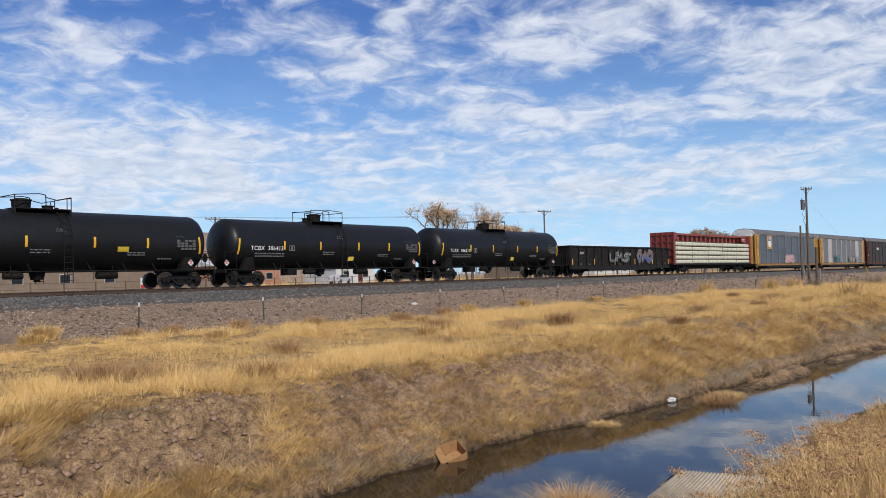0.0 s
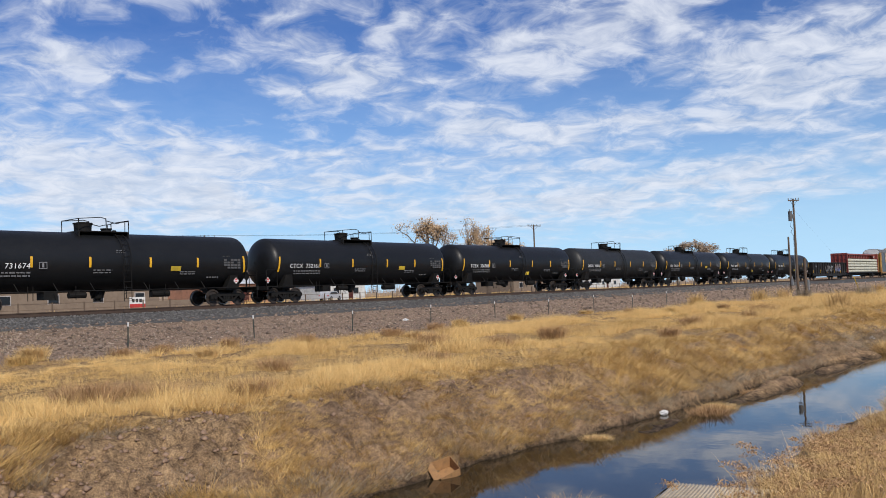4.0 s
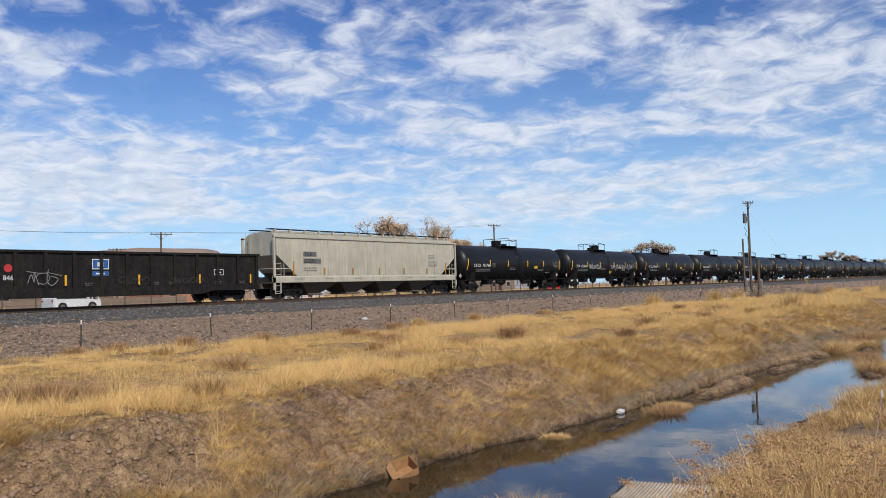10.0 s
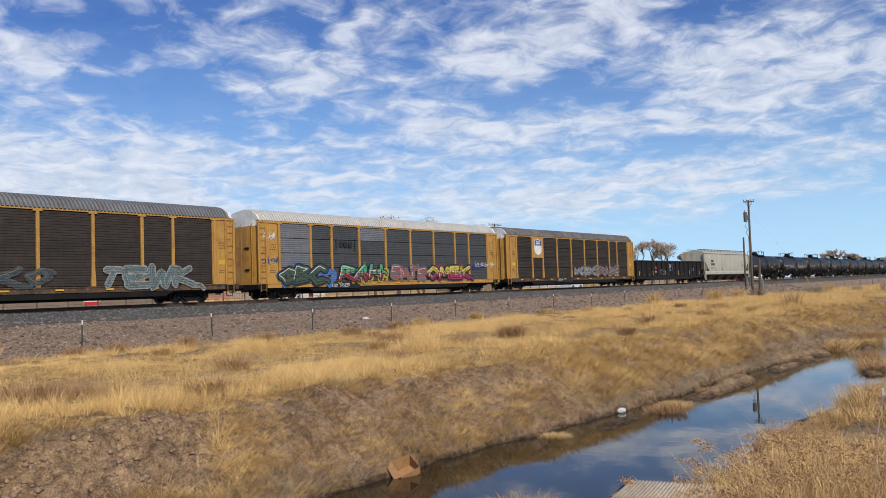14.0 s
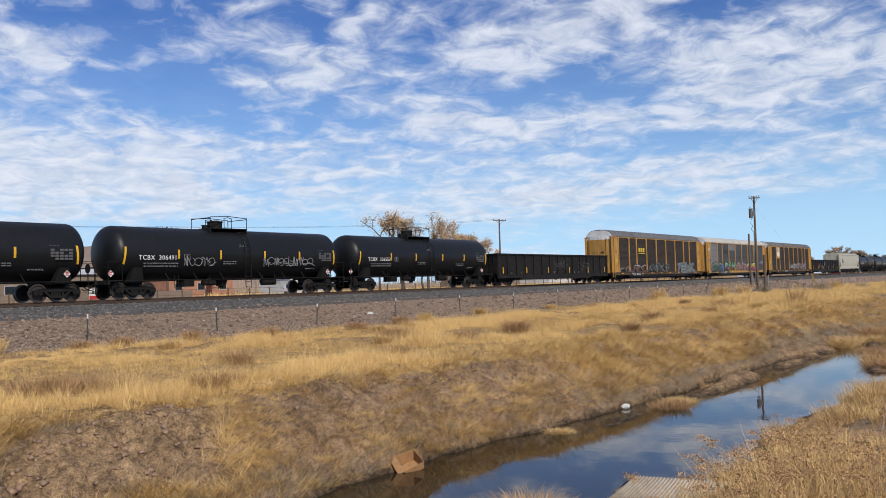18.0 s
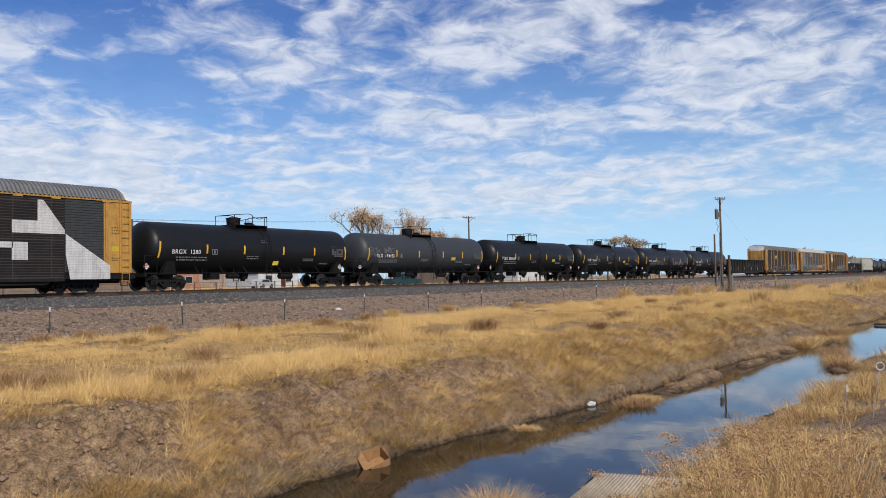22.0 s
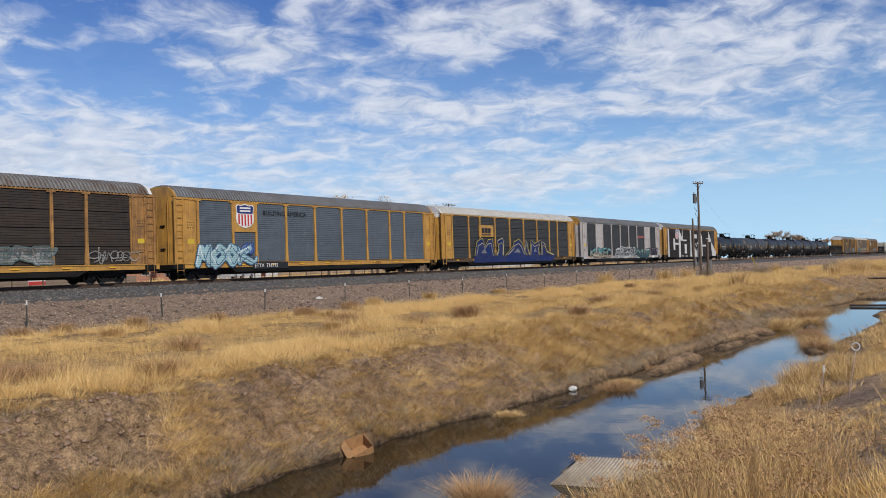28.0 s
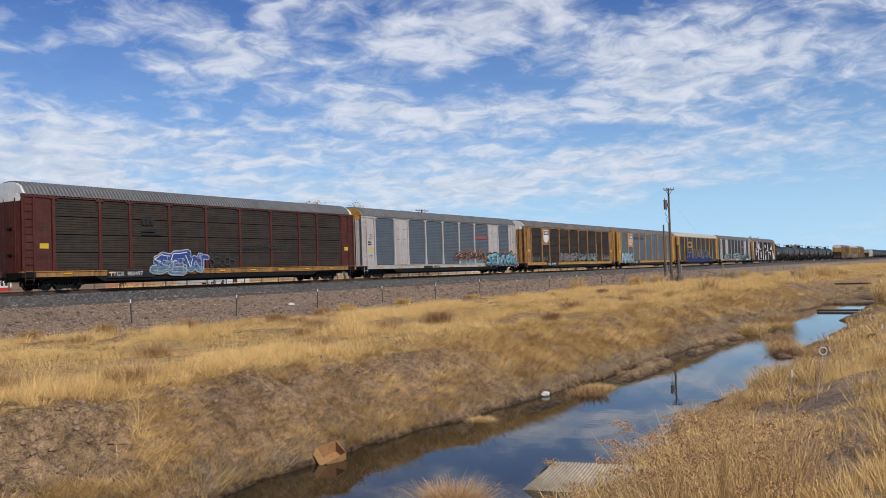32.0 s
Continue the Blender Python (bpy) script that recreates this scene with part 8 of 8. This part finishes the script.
def tree(x, y, height, width, seed, leaves, mat, name="cottonwood_tree", label="cottonwood with sparse brown autumn leaves", lean=0.0, leaf=0.16, low=0.35):
    """Tapered trunk, forked limbs and many small leaves at the twig ends."""
    r = random.Random(seed)
    p = thing(name, label, "tree", "", Matrix.Translation((x, y, float(ground_height(x, y)) - 0.1)))
    g = Geo()
    tips = []

    def grow(a, d, length, rad, depth):
        b = a + d * length
        m = a.lerp(b, 0.5) + Vector((r.uniform(-1, 1), r.uniform(-1, 1), r.uniform(-0.3, 0.3))) * length * 0.10
        n = 8 if depth < 2 else 5 if depth < 4 else 3
        g.cyl(a, m, rad, rad * 0.86, n=n, caps=False)
        g.cyl(m, b, rad * 0.86, rad * 0.7, n=n, caps=False)
        if depth >= 3:
            tips.append((b, length))
            tips.append((m, length))
        if depth == 5:
            return
        for k in range(2 if depth == 0 else r.choice((2, 3, 3))):
            out = Vector((r.uniform(-1, 1) * width, r.uniform(-1, 1) * width, r.uniform(0.05, 0.8))).normalized()
            nd = (d * 0.62 + out * 0.72).normalized()
            grow(b, nd, length * r.uniform(0.62, 0.82), rad * 0.66, depth + 1)

    grow(Vector((0, 0, 0)), Vector((lean, 0, 1)).normalized(), height * low, height * 0.028, 0)
    top = max(t.z for t, _ in tips)
    k = height / top
    g.v = [(a * k, b * k, c * k) for a, b, c in g.v]
    part("trunk", g.mesh("trunk", BARK, True, outward=False), None, p)
    rr = np.random.RandomState(seed)
    c = np.array([t * k for t, _ in tips])
    pick = c[rr.randint(0, len(c), leaves)]
    pick = pick + rr.randn(leaves, 3) * height * 0.024
    d = rr.randn(leaves, 3, 3) * leaf * 0.6
    ob = bulk("crown", (pick[:, None] + d).reshape(-1, 3), np.arange(leaves * 3).reshape(-1, 3), mat)
    ob.parent = p
    return p


tree(99.5, 84.5, 12.7, 0.9, 3, 4600, LEAF, lean=-0.05, leaf=0.15, low=0.42)
tree(102.6, 83.0, 12.3, 0.7, 8, 2700, LEAF, lean=0.05, leaf=0.15, low=0.5)
tree(95.5, 86.0, 7.5, 1.3, 9, 3000, LEAF, leaf=0.15, low=0.3)
tree(105.0, 84.0, 8.0, 1.3, 10, 2600, LEAF, leaf=0.15, low=0.3)
tree(112.0, 84.0, 11.4, 1.4, 12, 5200, LEAF, leaf=0.14, low=0.3, label="broad cottonwood with thin tan foliage")
tree(117.5, 83.0, 9.4, 1.4, 14, 3800, LEAF, leaf=0.14, low=0.3, label="broad cottonwood with thin tan foliage")
for x, y, h, sd in ((182, 78, 10.4, 15), (189, 77, 9.6, 16), (176, 79, 8.4, 17), (200, 76, 7.6, 18), (292, 62, 9.2, 19), (300, 60, 8.0, 20), (330, 60, 7.0, 21), (352, 58, 7.2, 22), (270, 66, 6.4, 23)):
    tree(x, y, h, 1.3, sd, 2600, TWIG, "bare_tree", "leafless pale grey-brown tree beyond the track", leaf=0.2, low=0.3)

# ---- beyond the track: road, buildings, vehicles, hills ----
ASPHALT = surface("asphalt", (0.075, 0.072, 0.07), 0.9, second=(0.10, 0.095, 0.09), scale=0.3, grain=30.0)
road = tagged(new("road", Geo().ext([(58.6, 2.5), (58.6, 2.80), (65.4, 2.80), (65.4, 2.5)], -400, 900).mesh("road", ASPHALT)), "worn grey asphalt road beyond the track", "road", kind="structure")
yl = tagged(new("road_line", Geo().box(-400, 900, 61.9, 62.1, 2.80, 2.806).mesh("road_line", LABEL_YELLOW)), "faded yellow centre line on asphalt", "road line", kind="structure")

SHED_WALL = paint("stucco_tan", (0.22, 0.165, 0.12), 0.85)
SHED_WHITE = paint("metal_white", (0.62, 0.62, 0.60), 0.5)
BRICK = paint("wall_orange", (0.42, 0.20, 0.12), 0.85)
GLASS = paint("dark_glass", (0.02, 0.025, 0.03), 0.1, dirt_amount=0.0)


def building(x, y, w, d, h, wall, roof, label, pitch=0.0, windows=3, name="building"):
    z = float(ground_height(x, y)) - 0.1
    b = thing(name, label, "building", "", Matrix.Translation((x, y, z)))
    part("wall", Geo().box(-w / 2, w / 2, -d / 2, d / 2, 0, h).mesh("wall", wall), None, b)
    if pitch:
        g = Geo().ext([(-d / 2 - 0.4, h + 0.005), (d / 2 + 0.4, h + 0.005), (0, h + pitch)], -w / 2 - 0.4, w / 2 + 0.4)
    else:
        g = Geo().box(-w / 2 - 0.2, w / 2 + 0.2, -d / 2 - 0.2, d / 2 + 0.2, h + 0.005, h + 0.3)
    part("roof", g.mesh("roof", roof), None, b)
    for k in range(windows):
        xx = -w / 2 + (k + 0.5) * w / windows
        wn = part("window", Geo().box(xx - 0.7, xx + 0.7, -d / 2 - 0.06, -d / 2 + 0.02, 1.0, 2.2).mesh("window", OFF_WHITE), None, b)
        part("pane", Geo().box(xx - 0.6, xx + 0.6, -d / 2 - 0.075, -d / 2 - 0.062, 1.1, 2.1).mesh("pane", GLASS), None, wn)
    part("door", Geo().box(-0.5 + w * 0.12, 0.5 + w * 0.12, -d / 2 - 0.05, -d / 2 + 0.02, 0.1, 2.15).mesh("door", MAROON), None, b)
    return b


building(48, 104, 22, 12, 3.4, SHED_WALL, SHED_WHITE, "long tan building with a white metal roof", 0.9, 4)
building(78, 112, 12, 10, 3.2, BRICK, SHED_WHITE, "low orange-brown building with a pale roof", 1.0, 3)
building(20, 98, 18, 10, 3.4, SHED_WALL, SHED_WHITE, "low tan building with a white roof edge", 0.7, 3)
building(98, 108, 9, 8, 2.9, SHED_WHITE, TANK_GREY, "small white house with a grey roof", 1.2, 2)
building(150, 105, 16, 10, 3.2, SHED_WALL, SHED_WHITE, "tan outbuilding with a pale roof", 0.9, 3)
building(205, 120, 20, 12, 3.6, SHED_WHITE, SHED_WHITE, "far white shed with a pale roof", 1.0, 3)

sign = thing("notice_board", "white and red notice board on two posts", "sign", "", Matrix.Translation((46.8, 82.0, float(ground_height(46.8, 82.0)))))
part("board", Geo().box(-0.9, 0.9, -0.05, 0.05, 0.35, 1.45).mesh("board", WHITE), None, sign)
part("red_band", Geo().box(-0.9, 0.9, -0.06, -0.051, 0.35, 0.72).mesh("red_band", RED), None, sign)
g = Geo()
for x0, x1 in ((-0.6, -0.35), (-0.2, 0.05), (0.2, 0.5)):
    g.box(x0, x1, -0.06, -0.052, 0.9, 1.25)
part("print", g.mesh("print", TEXT_BLACK), None, sign)
for x in (-0.7, 0.7):
    part("leg", Geo().box(x - 0.05, x + 0.05, -0.03, 0.03, -0.3, 0.4).mesh("leg", WOOD), None, sign)

fence = thing("board_fence", "long low rail fence of weathered wood beyond the road", "fence", "", Matrix.Translation((0, 76, 0)))
fp = Geo().box(-0.05, 0.05, -0.05, 0.05, -0.3, 1.15).mesh("post", WOOD)
for k in range(70):
    x = 14 + k * 3.0
    part("post", fp, None, fence, "", Matrix.Translation((x, 0, float(ground_height(x, 76)))))
for z in (0.55, 1.1):
    part("rail", Geo().cyl((14, 0, 2.72 + z), (221, 0, 2.78 + z), 0.02, n=6).mesh("rail", WOOD), None, fence)
low_wall = tagged(new("low_wall", Geo().box(10, 60, 84, 84.3, 2.4, 3.75).mesh("low_wall", SHED_WALL)), "low tan block wall beyond the road", "wall", kind="structure")

TYRE = paint("tyre", (0.015, 0.015, 0.015), 0.8)
MOVERS = []


def vehicle(name, at, paint_mat, profile, length, width, label, cab):
    """A road vehicle from its side outline, with glass, wheels and lights."""
    v = thing(name, label, "vehicle", "", at)
    part("body", Geo().plate(profile, -width / 2, width / 2).mesh("body", paint_mat), None, v)
    part("side_glass", Geo().plate(cab, -width / 2 - 0.006, width / 2 + 0.006).mesh("side_glass", GLASS), None, v)
    for x in (-length * 0.31, length * 0.31):
        for y in (-width / 2 + 0.08, width / 2 - 0.08):
            w = part("wheel", Geo().cyl((0, -0.11, 0), (0, 0.11, 0), 0.36, n=20).mesh("wheel", TYRE), None, v, "", pose(x, y, 0.36))
            part("rim", Geo().cyl((0, -0.115, 0), (0, 0.115, 0), 0.2, n=14).mesh("rim", STEEL), None, w)
    part("headlight", Geo().box(length / 2 - 0.06, length / 2 + 0.005, -width / 2 + 0.1, width / 2 - 0.1, 0.75, 0.9).mesh("headlight", WHITE), None, v)
    for y in (-width / 2 + 0.04, width / 2 - 0.24):
        part("tail_light", Geo().box(-length / 2 - 0.005, -length / 2 + 0.06, y, y + 0.2, 0.78, 0.92).mesh("tail_light", RED), None, v)
    return v


van = vehicle("red_van", pose(-116, 63.5, 2.80), paint("van_red", (0.48, 0.015, 0.025), 0.3, dirt_amount=0.1), [(-2.45, 0.4), (2.45, 0.4), (2.45, 0.95), (2.3, 1.05), (1.35, 1.2), (0.55, 1.8), (-0.3, 1.95), (-2.2, 1.95), (-2.45, 1.8)], 4.9, 1.9, "bright red van driving on the road", [(1.15, 1.22), (0.5, 1.70), (-0.3, 1.82), (-0.9, 1.82), (-0.9, 1.25)])
white_car = vehicle("white_suv", pose(-172, 63.5, 2.80), paint("car_white", (0.70, 0.70, 0.70), 0.25, dirt_amount=0.05), [(-1.95, 0.35), (1.95, 0.35), (2.0, 0.6), (1.9, 0.80), (1.0, 0.95), (0.35, 1.42), (-0.2, 1.5), (-1.45, 1.48), (-1.95, 1.0)], 3.95, 1.85, "white sport utility car driving on the road", [(0.85, 0.97), (0.3, 1.36), (-0.2, 1.43), (-1.35, 1.41), (-1.75, 1.0)])
truck_car = vehicle("green_pickup", pose(-60, 60.5, 2.80), paint("truck_green", (0.02, 0.06, 0.07), 0.3, dirt_amount=0.05), [(-2.6, 0.45), (2.6, 0.45), (2.6, 0.95), (1.4, 1.1), (0.9, 1.7), (-0.5, 1.72), (-0.7, 1.1), (-2.6, 1.1)], 5.2, 1.9, "dark green pickup driving on the road", [(1.2, 1.1), (0.85, 1.6), (-0.4, 1.62), (-0.5, 1.1)])
parked = vehicle("parked_car", pose(88, 97, float(ground_height(88, 97)), 0, 0, 20), paint("car_silver", (0.45, 0.46, 0.48), 0.3), [(-2.2, 0.4), (2.2, 0.4), (2.2, 0.85), (1.2, 1.0), (0.5, 1.45), (-1.5, 1.45), (-2.1, 0.95)], 4.4, 1.8, "silver car parked by the low buildings", [(0.95, 1.0), (0.45, 1.36), (-1.4, 1.36), (-1.8, 1.0)])


def hills():
    g = Geo()
    xs = np.linspace(-2600, 2600, 90)
    v, prof = [], [(0, 0.0), (160, 0.72), (240, 0.97), (700, 1.0), (1200, 0.0)]
    for x in xs:
        s = x + 700
        h = 160 + 14 * float(wave(x, 0, 420, 3)) + 6 * float(wave(x, 0, 90, 4))
        h *= min(1.0, max(0.0, (s - 1330) / 190)) ** 0.7 * min(1.0, max(0.0, (2150 - s) / 260))
        for dy, k in prof:
            v.append((x + 700, 2100 + dy + 160 * float(wave(x, 0, 200, 6)), h * k - 2 + 2.9))
    m = len(prof)
    f = [(i * m + k, i * m + k + 1, (i + 1) * m + k + 1, (i + 1) * m + k) for i in range(len(xs) - 1) for k in range(m - 1)]
    g.add(v, f)
    mat = surface("mesa", (0.30, 0.21, 0.16), 0.95, second=(0.19, 0.15, 0.12), scale=0.01, grain=0.06, bump=0.0)
    return tagged(new("backdrop_hills", g.mesh("backdrop_hills", mat, True)), "bare brown mesa on the far horizon", "hills", kind="structure")


hills()


# ---- what moves ----
def motions():
    times = [0, 2, 4, 6, 8, 10, 12, 14, 16, 18, 20, 22, 24, 26, 28, 30, 32]
    for ob, s in CARS:
        walk(ob, [(t, Matrix.Translation((s + travel(t), TRACK_Y, RAIL_Z))) for t in times])
    for ob, x0, t0, speed, y in ((van, 32.05, 6.5, 22.7, 63.5), (white_car, 34.6, 10.0, 20.6, 63.5), (truck_car, 55.9, 21.0, 20.8, 60.5)):
        walk(ob, [(t, Matrix.Translation((x0 + speed * (t - t0), y, 2.80))) for t in (0, 8, 16, 24, 32)])


motions()
